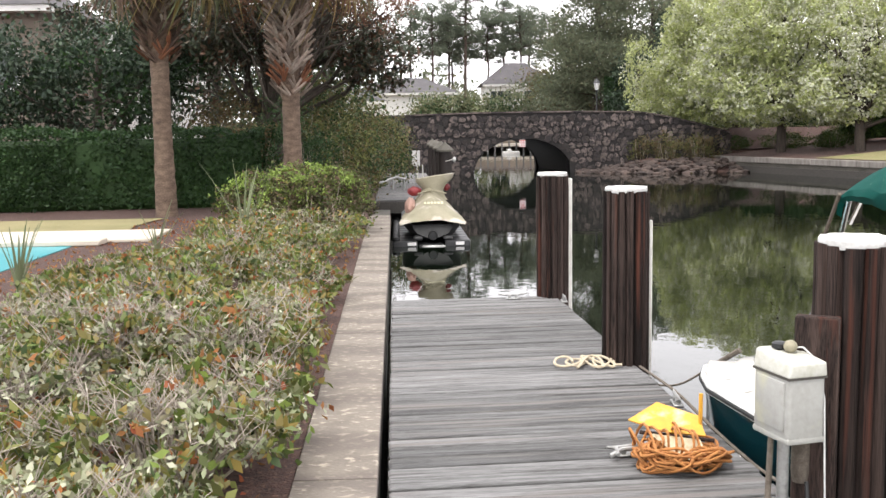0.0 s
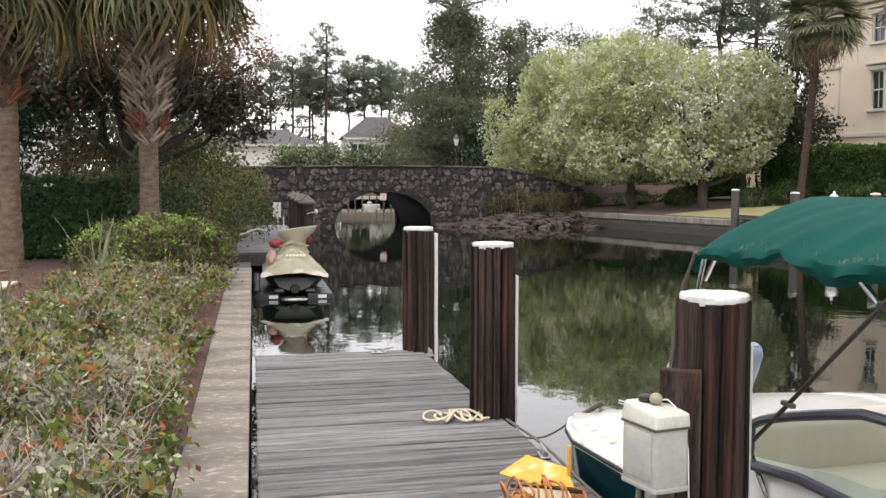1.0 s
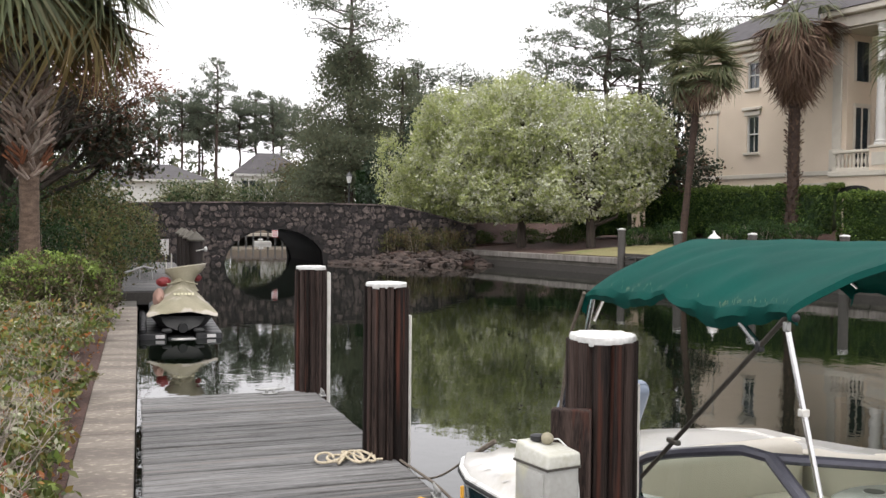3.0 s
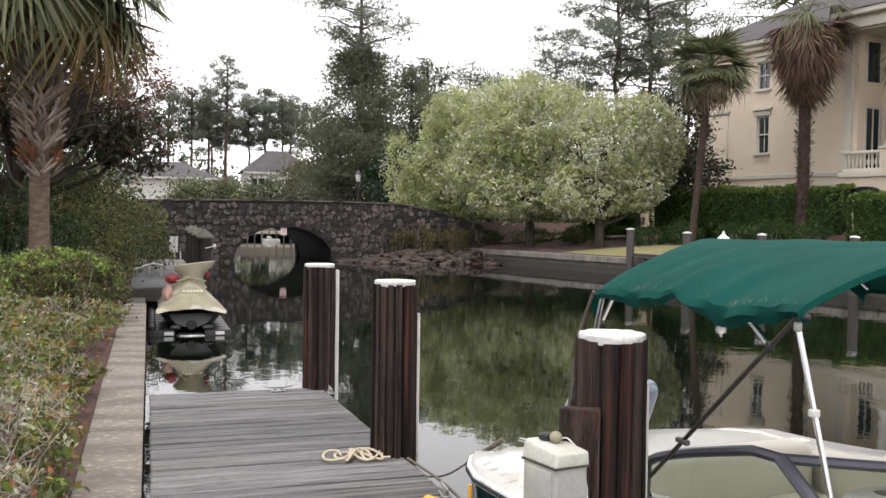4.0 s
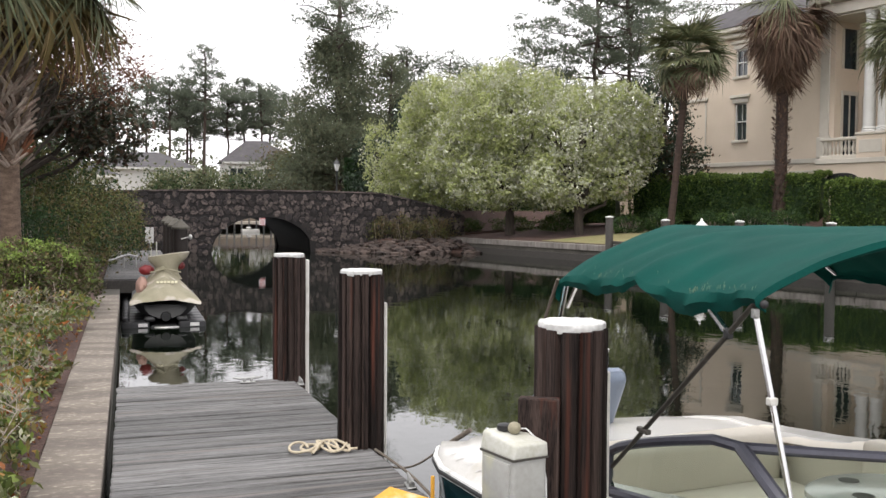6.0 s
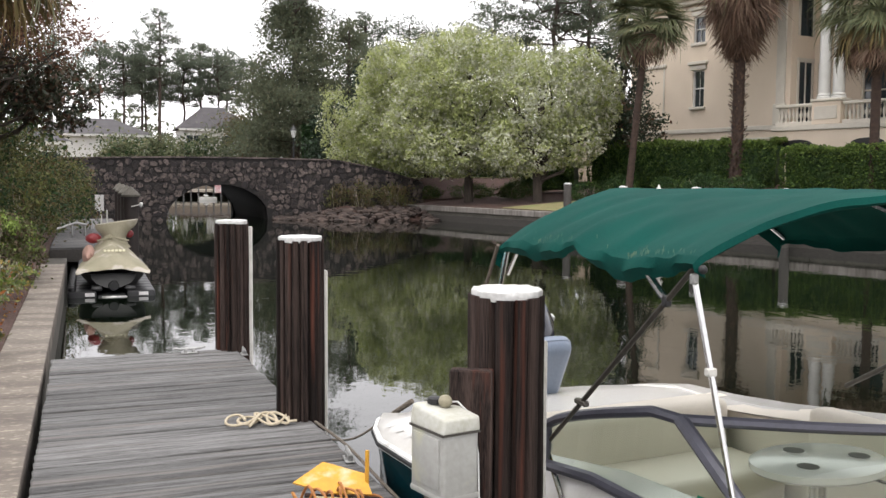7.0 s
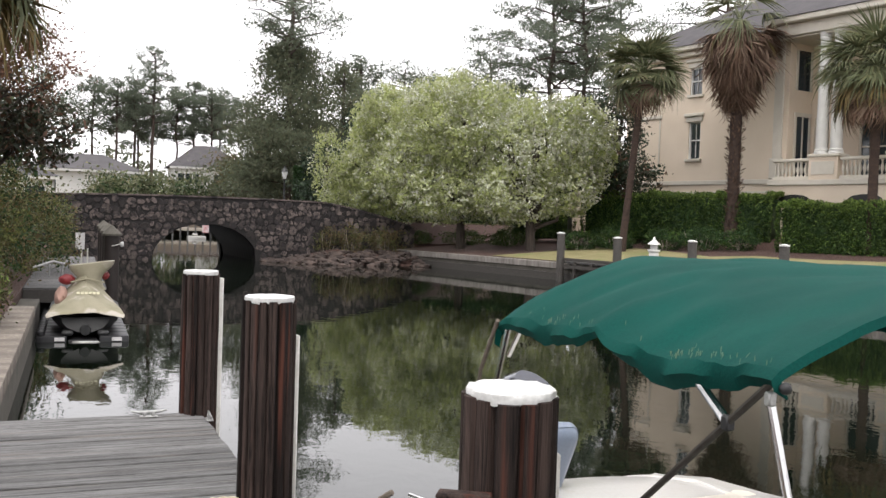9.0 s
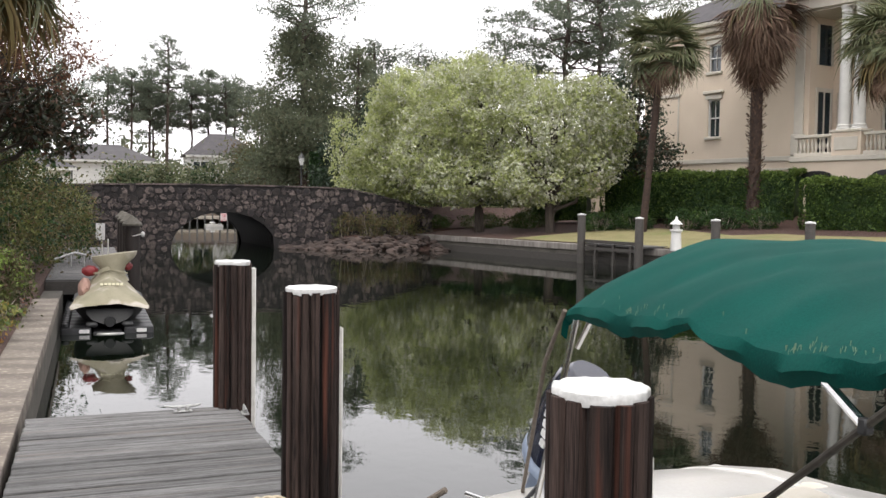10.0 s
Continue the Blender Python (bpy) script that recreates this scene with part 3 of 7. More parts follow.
# far quay
quay = thing("quay_wall", (18, 40, 0), "low streaked concrete quay wall along the far bank", "quay wall", kind="structure")
for (y0, y1) in ((49.2, 41), (41, 33), (33, 25), (25, 17), (17, 0), (0, -30)):
    a, b = Vector((quay_x(y0), y0, 0)), Vector((quay_x(y1), y1, 0))
    ang = math.degrees(math.atan2(b.y - a.y, b.x - a.x))
    ln = (b - a).length
    mm = pose(a.x, a.y, 0, 0, 0, ang)
    part("wall_panel", box(0.01, ln - 0.01, 0.02, 0.36, -1.8, -0.14, m=mm), M["seawall"], quay)
    part("coping_slab", box(0.0, ln - 0.02, -0.05, 0.40, -0.14, 0.12, 0.02, m=mm), M["quay"], quay)
    part("waler", box(0.0, ln, -0.04, 0.02, -0.62, -0.30, m=mm), M["deck_edge"], quay, "dark wet timber waler")

# ---- the dock ----
def dock_right(y):
    return 1.585 + 0.030 * (9.3 - y)


dock = thing("dock", (0.8, 5, 0), "grey weathered timber dock beside the seawall", "dock", kind="structure")
for x in (0.10, 0.82):
    part("joist", box(x, x + 0.05, -2.4, 8.92, -0.22, -0.036), M["deck_edge"], dock)
rim = bmesh.new()
rim = sheet([[Vector((dock_right(y) - 0.06, y, z)) for y in (-2.4, 3, 9.02)] for z in (-0.27, -0.036)], rim)
part("rim_joist", thicken(rim, 0.05), M["deck_edge"], dock)
part("end_joist", box(-0.76, 0.76, -0.025, 0.025, -0.27, -0.036, m=pose(0.80, 9.01, 0, 0, 0, 3)), M["deck_edge"], dock)
plank_me = box(-0.5, 0.5, -0.0625, 0.0625, -0.034, 0.0, 0.007)
plank_me = mesh_of(plank_me, "plank")
plank_me.materials.append(M["deck"])
r2 = np.random.default_rng(3)
y = 9.02
while y > -2.4:
    ln = dock_right(y) - 0.02
    k = 1 + 0.004 * r2.standard_normal()
    piece("plank", plank_me, dock, pose(0.012 + ln / 2 + 0.0015 * r2.standard_normal(), y, 0.0022 * r2.standard_normal(), 0.25 * r2.standard_normal(), 0.06 * r2.standard_normal(), 3.0 + 0.12 * r2.standard_normal())
          @ Matrix.Diagonal((ln * k / (1 if k < 1 else k), 1, 1, 1)))
    y -= 0.1445
for yy in (0.5, 4.6, 8.9):
    part("support_post", lathe([(0.09, -1.8), (0.09, -0.24)], (0.3, yy, 0), 12), M["deck_edge"], dock)
    part("support_post", lathe([(0.09, -1.8), (0.09, -0.24)], (dock_right(yy) - 0.25, yy, 0), 12), M["deck_edge"], dock)


def rib_mesh(seed, width, depth, height):
    """One upright split-timber rib with an uneven, rounded face."""
    r = np.random.default_rng(seed)
    rows = []
    zs = np.linspace(0, 1, 9)
    prof = [(-0.5, -0.6), (-0.5, 0.35), (-0.38, 0.8), (-0.12, 1.0), (0.14, 0.97), (0.4, 0.78), (0.5, 0.3), (0.5, -0.6)]
    for z in zs:
        wob = 1 + 0.07 * r.standard_normal()
        sh = 0.05 * r.standard_normal()
        rows.append([Vector(((px + sh) * width * wob, -py * depth * wob, z * height)) for px, py in prof])
    bm = sheet(rows)
    bm.faces.new([v for v in bm.verts if abs(v.co.z - height) < 1e-6])
    bmesh.ops.recalc_face_normals(bm, faces=bm.faces[:])
    me = mesh_of(bm, "rib")
    me.materials.append(M["pile"])
    return me


def pile(x, y, radius, top, base, label, pipe=True, ribs=15, seed=0, group="mooring piles of the dock", pipe_dir=0.0, pipe_top=-0.06):
    r = np.random.default_rng(seed + 50)
    ob = thing("mooring_pile", (x, y, base), label, "pile", group)
    part("core", lathe([(radius * 0.86, base), (radius * 0.86, top - 0.02)], (x, y, 0), 24), M["core"], ob)
    w = 2 * math.pi * radius * 0.92 / ribs
    shapes = [rib_mesh(seed * 10 + k, w * 0.88, radius * 0.25, 1.0) for k in range(4)]
    for k in range(ribs):
        a = 360 * k / ribs + 2 * r.standard_normal()
        h = top - base - 0.012 - abs(0.012 * r.standard_normal())
        ra = radians(a)
        rr = radius * (0.89 + 0.015 * r.standard_normal())
        piece("timber_rib", shapes[k % 4], ob, pose(x + math.sin(ra) * rr, y - math.cos(ra) * rr, base, 0, 0, a)
              @ Matrix.Diagonal((1 + 0.12 * r.standard_normal(), 1, h, 1)))
    bm = bmesh.new()
    sides = 40
    rings = []
    for j, (k, z) in enumerate(((1.0, -0.62), (1.03, -0.35), (1.03, 0.08), (0.99, 0.20), (0.6, 0.25), (0.25, 0.26))):
        ring = []
        for i in range(sides):
            a = 2 * math.pi * i / sides
            lob = 1 + 0.025 * math.cos(ribs * a) + 0.02 * noise.noise(Vector((math.cos(a) * 2, math.sin(a) * 2, seed + j * 0.3)))
            drip = 0.012 * noise.noise(Vector((math.cos(a) * 4, math.sin(a) * 4, seed))) if j == 0 else 0.004 * noise.noise(Vector((a * 3, j, seed)))
            ring.append(bm.verts.new((x + math.cos(a) * radius * k * lob, y + math.sin(a) * radius * k * lob, top + z * 0.045 + drip)))
        rings.append(ring)
    for r0, r1 in zip(rings, rings[1:]):
        for i in range(sides):
            bm.faces.new((r0[i], r0[(i + 1) % sides], r1[(i + 1) % sides], r1[i]))
    bm.faces.new(rings[-1])
    part("cap", bm, M["cap"], ob, "flaking white painted cap")
    if pipe:
        px, py = x + math.cos(radians(pipe_dir)) * (radius * 1.02 + 0.022), y + math.sin(radians(pipe_dir)) * (radius * 1.02 + 0.022)
        part("guard_strip", box(px - 0.022, px + 0.022, py - 0.03, py + 0.03, base, top + pipe_top, 0.006), M["pvc"], ob, "white plastic guard strip")
    return ob


PILE_LABEL = "dark ribbed timber mooring pile with white painted cap"
pile(1.548, 9.13, 0.135, 1.165, -1.8, PILE_LABEL, seed=1, pipe_dir=-4, pipe_top=-0.05)
pile(1.617, 6.44, 0.135, 1.18, -1.8, PILE_LABEL, seed=2, pipe_dir=8, pipe_top=-0.22)
pile(1.790, 3.50, 0.129, 1.156, -1.8, PILE_LABEL, ribs=13, seed=3, pipe_dir=8, pipe_top=-0.2)

# timber block bolted to the nearest pile, and the box on its post
block = tagged(part("mounting_board", box(-0.078, 0.078, -0.03, 0.03, -0.4, 0.885, 0.006, m=pose(1.612, 3.40, 0, 0, 0, -30)), M["pile"]),
               "dark timber board bolted upright to the mooring pile", "board")
bx = thing("power_box", (1.50, 3.25, 0), "grimy white electrical box with lichened lid on a grey post", "electrical box")
bm_m = pose(1.497, 3.37, 0.0, 0, 0, 13)
BW, BD = 0.076, 0.108
part("body", box(-BW, BW, -BD, BD, 0.455, 0.712, 0.016, seg=3, m=bm_m), M["box_white"], bx)
lid = box(-BW - 0.005, BW + 0.005, -BD - 0.006, BD + 0.005, 0.0, 0.075, 0.014, seg=3)
for v in lid.verts:
    # the lid slopes down towards the door and is pinched in at the top
    k = max(v.co.z, 0.0) / 0.075
    v.co.z = 0.690 + v.co.z * (0.72 + 0.28 * (v.co.y + BD) / (2 * BD))
    v.co.x += 0.012 * k * (1 if v.co.x < 0 else -0.2)
    v.co.y *= 1 - 0.03 * k
bmesh.ops.transform(lid, verts=lid.verts, matrix=bm_m)
part("lid", lid, M["lichen_lid"], bx, "lichen-stained sloping lid")
part("base_lip", box(-BW - 0.002, BW + 0.002, -BD - 0.002, BD + 0.002, 0.447, 0.470, 0.008, seg=2, m=bm_m), M["box_white"], bx)
part("front_panel", box(-BW - 0.007, -BW + 0.004, -BD + 0.022, BD - 0.022, 0.492, 0.672, 0.005, seg=2, m=bm_m), M["box_white"], bx, "flat hinged door")
# dark strip draws the lid seam together with the shadow along it
part("hinge_groove", box(-BW - 0.004, BW + 0.004, -BD - 0.004, BD + 0.004, 0.684, 0.692, m=bm_m), M["piping"], bx, "dark strip for the seam and its shadow below the lid")
part("post", lathe([(0.022, -1.2), (0.022, 0.45)], (1.47, 3.34, 0), 12), M["galv"], bx, "grey conduit post")
part("conduit", tube([(1.435, 3.37, 0.45), (1.425, 3.38, 0.0), (1.43, 3.37, -0.5)], 0.012), M["mooring"], bx)
# connector toned dark so its colour carries the shade under the box
part("connector", lathe([(0.028, 0.26), (0.034, 0.30), (0.034, 0.42), (0.02, 0.45)], (1.56, 3.40, 0), 12), M["mooring"], bx)
part("cable", tube([(1.56, 3.34, 0.28), (1.55, 3.28, 0.08), (1.50, 3.28, 0.0), (1.48, 3.30, -0.2)], 0.008), M["rubber"], bx)
part("cord", tube([(1.51, 3.38, 0.775), (1.55, 3.38, 0.775), (1.585, 3.34, 0.735), (1.60, 3.30, 0.6), (1.60, 3.29, 0.45), (1.60, 3.27, 0.2), (1.61, 3.28, 0.0)], 0.0032), M["cap"], bx, "thin white cord")
flt = thing("float_ball", (1.50, 3.39, 0.77), "small beige float ball with black band on the box", "float")
part("ball", ball((1.505, 3.385, 0.778), (0.025, 0.025, 0.024), sub=3), M["cover"], flt)
part("band", lathe([(0.020, 0), (0.029, 0.005), (0.029, 0.022), (0.020, 0.027)], (1.483, 3.43, 0.760), 16), M["rubber"], flt)


def cleat(x, y, turn, size=0.12):
    ob = thing("dock_cleat", pose(0, 0, 0), "galvanised horn cleat bolted to the dock", "cleat", "dock cleats")
    part("horn", tube([(-size, 0, 0.052), (-size * 0.6, 0, 0.042), (0, 0, 0.04), (size * 0.6, 0, 0.042), (size, 0, 0.052)], [0.006, 0.012, 0.014, 0.012, 0.006]), M["galv"], ob)
    part("foot", box(-0.045, -0.02, -0.016, 0.016, 0.0, 0.042, 0.005), M["galv"], ob)
    part("foot", box(0.02, 0.045, -0.016, 0.016, 0.0, 0.042, 0.005), M["galv"], ob)
    part("base", box(-0.07, 0.07, -0.028, 0.028, 0.0, 0.010, 0.003), M["galv"], ob)
    ob.matrix_basis = pose(x, y, 0.003, 0, 0, turn)
    return ob


cleat(1.15, 8.98, 3, 0.14)
cleat(1.60, 8.78, 88, 0.10)
cleat(1.66, 5.35, 85, 0.10)
cleat(1.18, 4.50, 15, 0.12)


def rope_path(seed, n, x, y, rx, ry, z0, dz):
    r = np.random.default_rng(seed)
    pts = []
    a = 0.0
    for i in range(n):
        a += 0.55 + 0.3 * r.random()
        k = 0.35 + 0.65 * r.random()
        pts.append(Vector((x + rx * k * math.cos(a), y + ry * k * math.sin(a), z0 + dz * r.random())))
    return pts


def smooth_path(pts, sub=6):
    out = []
    for i in range(len(pts) - 1):
        p0, p1, p2, p3 = pts[max(i - 1, 0)], pts[i], pts[i + 1], pts[min(i + 2, len(pts) - 1)]
        for k in range(sub):
            t = k / sub
            out.append(0.5 * ((2 * p1) + (p2 - p0) * t + (2 * p0 - 5 * p1 + 4 * p2 - p3) * t * t + (3 * p1 - p0 - 3 * p2 + p3) * t ** 3))
    return out + [pts[-1]]


coil = [Vector((1.16 + 0.016 * a + 0.075 * math.cos(a * 1.55), 6.33 + 0.12 * math.sin(a * 1.55 + 0.02 * a * a), 0.016 + 0.022 * (0.5 + 0.5 * math.sin(a * 2.3)))) for a in np.linspace(0, 20, 90)]
coil += [Vector((1.50, 6.27, 0.02)), Vector((1.55, 6.25, 0.02))]
rp = thing("dock_rope", (1.4, 6.33, 0), "loose cream rope coiled by the pile", "rope")
part("coil", tube(smooth_path(coil, 3), 0.0088, sides=6), M["rope"], rp)

# yellow anchor with its tangled orange rope
anchor = thing("anchor", (1.4, 4.35, 0), "yellow painted folding anchor lying in a rope heap", "anchor")
def plate(pts, thick=0.008):
    b = bmesh.new()
    b.faces.new([b.verts.new(q) for q in pts])
    return thicken(b, thick)


part("fluke", plate([(1.17, 4.48, 0.185), (1.33, 4.56, 0.245), (1.50, 4.45, 0.205), (1.51, 4.35, 0.135), (1.33, 4.38, 0.15)]), M["yellow"], anchor, "broad yellow fluke")
part("fluke", plate([(1.25, 4.40, 0.140), (1.47, 4.31, 0.130), (1.49, 4.25, 0.065), (1.38, 4.26, 0.05)]), M["cream_paint"], anchor, "broad flaking cream fluke")
part("shank", tube([(1.50, 4.41, 0.10), (1.505, 4.42, 0.32)], 0.010), M["yellow"], anchor)
part("stock", tube([(1.22, 4.45, 0.13), (1.53, 4.29, 0.13)], 0.010), M["pile"], anchor)
part("shackle", tube([(1.07, 4.41, 0.03), (1.13, 4.43, 0.055), (1.20, 4.45, 0.05)], 0.012), M["galv"], anchor)
part("shackle_pin", tube([(1.10, 4.38, 0.045), (1.11, 4.47, 0.05)], 0.009), M["galv"], anchor)
heap = thing("orange_rope", (1.4, 4.3, 0), "heap of tangled orange nylon rope around the anchor", "rope")
part("rope_coil", tube(smooth_path(rope_path(4, 190, 1.385, 4.30, 0.235, 0.16, 0.012, 0.105), 4), 0.0070, sides=6), M["orange"], heap)
rw_ = np.random.default_rng(14)
loops = [Vector((1.18 + 0.30 * i / 27 + 0.02 * rw_.standard_normal(), 4.34 + 0.12 * math.cos(i * 1.9) + 0.02 * rw_.standard_normal(), 0.10 + 0.085 * math.sin(i * 1.9) + 0.015 * rw_.standard_normal())) for i in range(28)]
part("wrapping", tube(smooth_path(loops, 5), 0.0066, sides=6), M["orange"], heap)

# ---- stone bridge ----
bridge = thing("bridge", (6.4, 48, WATER), "old dark fieldstone bridge with one low arch", "bridge")
BT = pose(6.4, 48.0, 0, 0, 0, 4.0)
AX0, AX1, ATOP = -2.55, 2.45, 1.12


def top_z(a):
    return 2.36 - 0.0022 * (a - 0.5) ** 2 - (0.11 * (a - 5.6) ** 1.35 if a > 5.6 else 0)


def arch_z(a):
    c, h = (AX0 + AX1) / 2, (AX1 - AX0) / 2
    k = max(1 - ((a - c) / h) ** 2, 0)
    return WATER - 0.1 + (ATOP - WATER + 0.1) * math.sqrt(k)


def bridge_wall(v0, v1):
    bm = bmesh.new()
    alist = sorted(set([round(float(a), 3) for a in np.linspace(-16, 10.5, 54)] + [round(float(a), 3) for a in np.linspace(AX0, AX1, 25)]))
    rows_f = []
    for a in alist:
        lo = arch_z(a) if AX0 < a < AX1 else -1.8
        rows_f.append((a, lo, top_z(a)))
    for v in (v0, v1):
        g = [(bm.verts.new(BT @ Vector((a, v, lo))), bm.verts.new(BT @ Vector((a, v, hi)))) for a, lo, hi in rows_f]
        for i in range(len(g) - 1):
            bm.faces.new((g[i][0], g[i + 1][0], g[i + 1][1], g[i][1]))
        if v == v0:
            first = g
    for i in range(len(g) - 1):
        bm.faces.new((first[i][1], first[i + 1][1], g[i + 1][1], g[i][1]))
        bm.faces.new((first[i][0], g[i][0], g[i + 1][0], first[i + 1][0]))
    bmesh.ops.recalc_face_normals(bm, faces=bm.faces[:])
    return bm


part("parapet_wall", bridge_wall(0.0, 0.45), M["mortar"], bridge)
part("parapet_wall", bridge_wall(8.0, 8.45), M["mortar"], bridge)
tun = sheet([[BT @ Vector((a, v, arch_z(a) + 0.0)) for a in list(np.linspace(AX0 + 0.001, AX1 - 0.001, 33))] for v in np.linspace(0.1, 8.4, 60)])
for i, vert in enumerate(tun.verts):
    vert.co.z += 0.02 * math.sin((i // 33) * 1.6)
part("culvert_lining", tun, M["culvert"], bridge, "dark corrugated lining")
part("roadway", sheet([[BT @ Vector((a, v, top_z(a) - 0.75)) for a in np.linspace(-16, 10.5, 27)] for v in (0.4, 8.05)]), M["mortar"], bridge)
cop = sheet([[BT @ Vector((a, v, top_z(a) + z)) for a in np.linspace(-16, 10.5, 60)] for v, z in ((-0.05, 0.0), (-0.05, 0.07), (0.5, 0.07))])
part("coping", thicken(cop, 0.02), M["stone_stuff"], bridge)


def stone_mesh(seed):
    r = np.random.default_rng(seed)
    k = int(r.integers(5, 8))
    ang = np.sort(np.linspace(0, 2 * math.pi, k, endpoint=False) + r.uniform(-0.3, 0.3, k))
    rad = 0.54 * r.uniform(0.86, 1.16, k)
    bm = bmesh.new()
    outer = [bm.verts.new((math.cos(a) * d, 0.0, math.sin(a) * d)) for a, d in zip(ang, rad)]
    inner = [bm.verts.new((math.cos(a) * d * 0.88, -0.5 - 0.5 * r.random(), math.sin(a) * d * 0.88)) for a, d in zip(ang, rad)]
    for i in range(k):
        bm.faces.new((outer[i], outer[(i + 1) % k], inner[(i + 1) % k], inner[i]))
    bm.faces.new(inner)
    bmesh.ops.recalc_face_normals(bm, faces=bm.faces[:])
    me = mesh_of(bm, "stone", False)
    return me


stone_shapes = [stone_mesh(k) for k in range(14)]
for me in stone_shapes:
    me.materials.append(M["stone"])
rs = np.random.default_rng(11)
stones = []
z = -0.62
row = 0
while z < 2.4:
    h = rs.uniform(0.20, 0.30)
    a = -7.6 + rs.uniform(0, 0.3)
    while a < 10.4:
        w = rs.uniform(0.16, 0.44)
        ac, zc = a + w / 2, z + h / 2 + rs.uniform(-0.09, 0.09)
        clear = not (AX0 - 0.12 < ac < AX1 + 0.12 and zc - 0.12 < arch_z(min(max(ac, AX0 + 0.01), AX1 - 0.01)) + 0.05)
        if clear and zc + 0.1 < top_z(ac):
            stones.append((ac, zc, w * rs.uniform(0.9, 1.15), h * rs.uniform(0.75, 1.3)))
        a += w + 0.015
    z += h + 0.012
order = sorted(range(len(stones)), key=lambda i: abs(stones[i][0] - 0.2))
rest_v, rest_f = [], []
for n_i, i in enumerate(order):
    ac, zc, w, h = stones[i]
    me = stone_shapes[int(rs.integers(14))]
    m = BT @ Matrix.Translation((ac, 0.004, zc)) @ Matrix.Diagonal((w, 0.05, h, 1)) @ pose(0, 0, 0, 0, float(rs.uniform(-40, 40)), 0)
    if n_i < 300:
        piece("stone", me, bridge, m)
    else:
        o = len(rest_v)
        rest_v += [m @ v.co for v in me.vertices]
        rest_f += [[o + q for q in f.vertices] for f in me.polygons]
me = bpy.data.meshes.new("stonework")
me.from_pydata(rest_v, [], rest_f)
part("stonework", me, M["stone_stuff"], bridge)["kind"] = "stuff"

warning = thing("warning_sign", tuple(BT @ Vector((-0.12, -0.11, 0.85))), "small white and red warning sign on the arch", "sign")
part("board", box(-0.28, 0.02, -0.125, -0.105, 0.70, 1.06, 0.004, m=BT @ pose(0, 0, 0.0)), M["sign"], warning)
for zz, hh in ((1.01, 0.035), (0.71, 0.02)):
    part("band", box(-0.275, 0.015, -0.129, -0.124, zz, zz + hh, m=BT), M["sign_red"], warning)
for zz in (0.78, 0.84, 0.90, 0.95):
    part("text_bar", box(-0.24, -0.02, -0.129, -0.124, zz, zz + 0.022, m=BT), M["sign_red"], warning)
part("bracket", box(-0.16, -0.10, -0.11, 0.02, 0.8, 0.95, m=BT), M["iron"], warning)

# rocks of the bank between bridge and quay
rk = np.random.default_rng(5)
rocks = bmesh.new()
for k in range(240):
    x = rk.uniform(9.0, 16.4)
    u = rk.random()
    y = 48.2 - (x - 9.0) * 0.10 - 2.6 * u * min((x - 8.4) / 3.0, 1.0)
    s = rk.uniform(0.10, 0.30)
    ball((x, y, WATER - 0.05 + 0.62 * (1 - u) * min((x - 8.6) / 4.0, 1.0)), (s, s * 0.9, s * 0.6), rocks, 1, 0.7, k)
tagged(part("riprap", rocks, M["rock"], smooth=False), "heap of brown riprap rocks on the bank by the bridge", "rocks", kind="stuff")
slope = sheet([[Vector((x, 48.4 - (x - 8.8) * 0.05 - 2.9 * u * min((x - 8.4) / 3.0, 1), WATER - 0.3 + 0.95 * (1 - u) * min((x - 8.4) / 4.0, 1.0))) for x in np.linspace(8.6, 17.0, 12)] for u in np.linspace(0, 1, 6)])
tagged(part("bank_slope", slope, M["mulch"]), "leaf-strewn earth slope under the rocks", "slope", kind="structure")

# bridge lamp
lx, ly = 10.2, 49.2
lampp = thing("street_lamp", (lx, ly, 1.6), "black cast-iron street lamp with frosted lantern", "street lamp")
part("pole", lathe([(0.10, 1.5), (0.10, 1.75), (0.05, 1.85), (0.04, 3.4), (0.06, 3.45)], (lx, ly, 0), 12), M["iron"], lampp)
part("lantern", lathe([(0.08, 3.45), (0.15, 3.78), (0.14, 3.8)], (lx, ly, 0), 8), M["lamp_glass"], lampp)
part("cap", lathe([(0.18, 3.8), (0.10, 3.93), (0.03, 4.0), (0.02, 4.1)], (lx, ly, 0), 8), M["iron"], lampp)

# ---- motor boat ----
BM = Matrix.Translation((2.89, 5.74, 0)) @ Matrix.Rotation(math.atan2(-1, 0.12) - math.pi / 2, 4, "Z")
# local axes: y towards the bow, x to port (away from the dock is negative x after the turn), z up


def half_beam(u):
    s = min(u / 0.5, 1.0)
    k = 0.84 + 0.16 * math.sin(s * math.pi / 2)
    if u > 3.2:
        k *= max(1 - ((u - 3.2) / 2.75) ** 2.2, 0.02)
    return 1.16 * k


def rub_z(u):
    return 0.135 + 0.018 * max(u - 1.5, 0) ** 1.5 - 0.055 * min(max((u - 1.2) / 1.2, 0), 1)


def gun_z(u):
    return 0.185 + 0.085 * min(u / 0.4, 1) ** 0.7 + 0.17 * min(max((u - 0.9) / 1.4, 0), 1) ** 1.2 + 0.02 * max(u - 3, 0)


US = [0.0, 0.06, 0.2, 0.45, 0.8, 1.2, 1.7, 2.2, 2.7, 3.2, 3.7, 4.2, 4.7, 5.2, 5.6, 5.9]
boat = thing("motor_boat", BM @ Vector((0, 2, WATER)), "white and dark teal open motor boat moored at the dock", "boat")


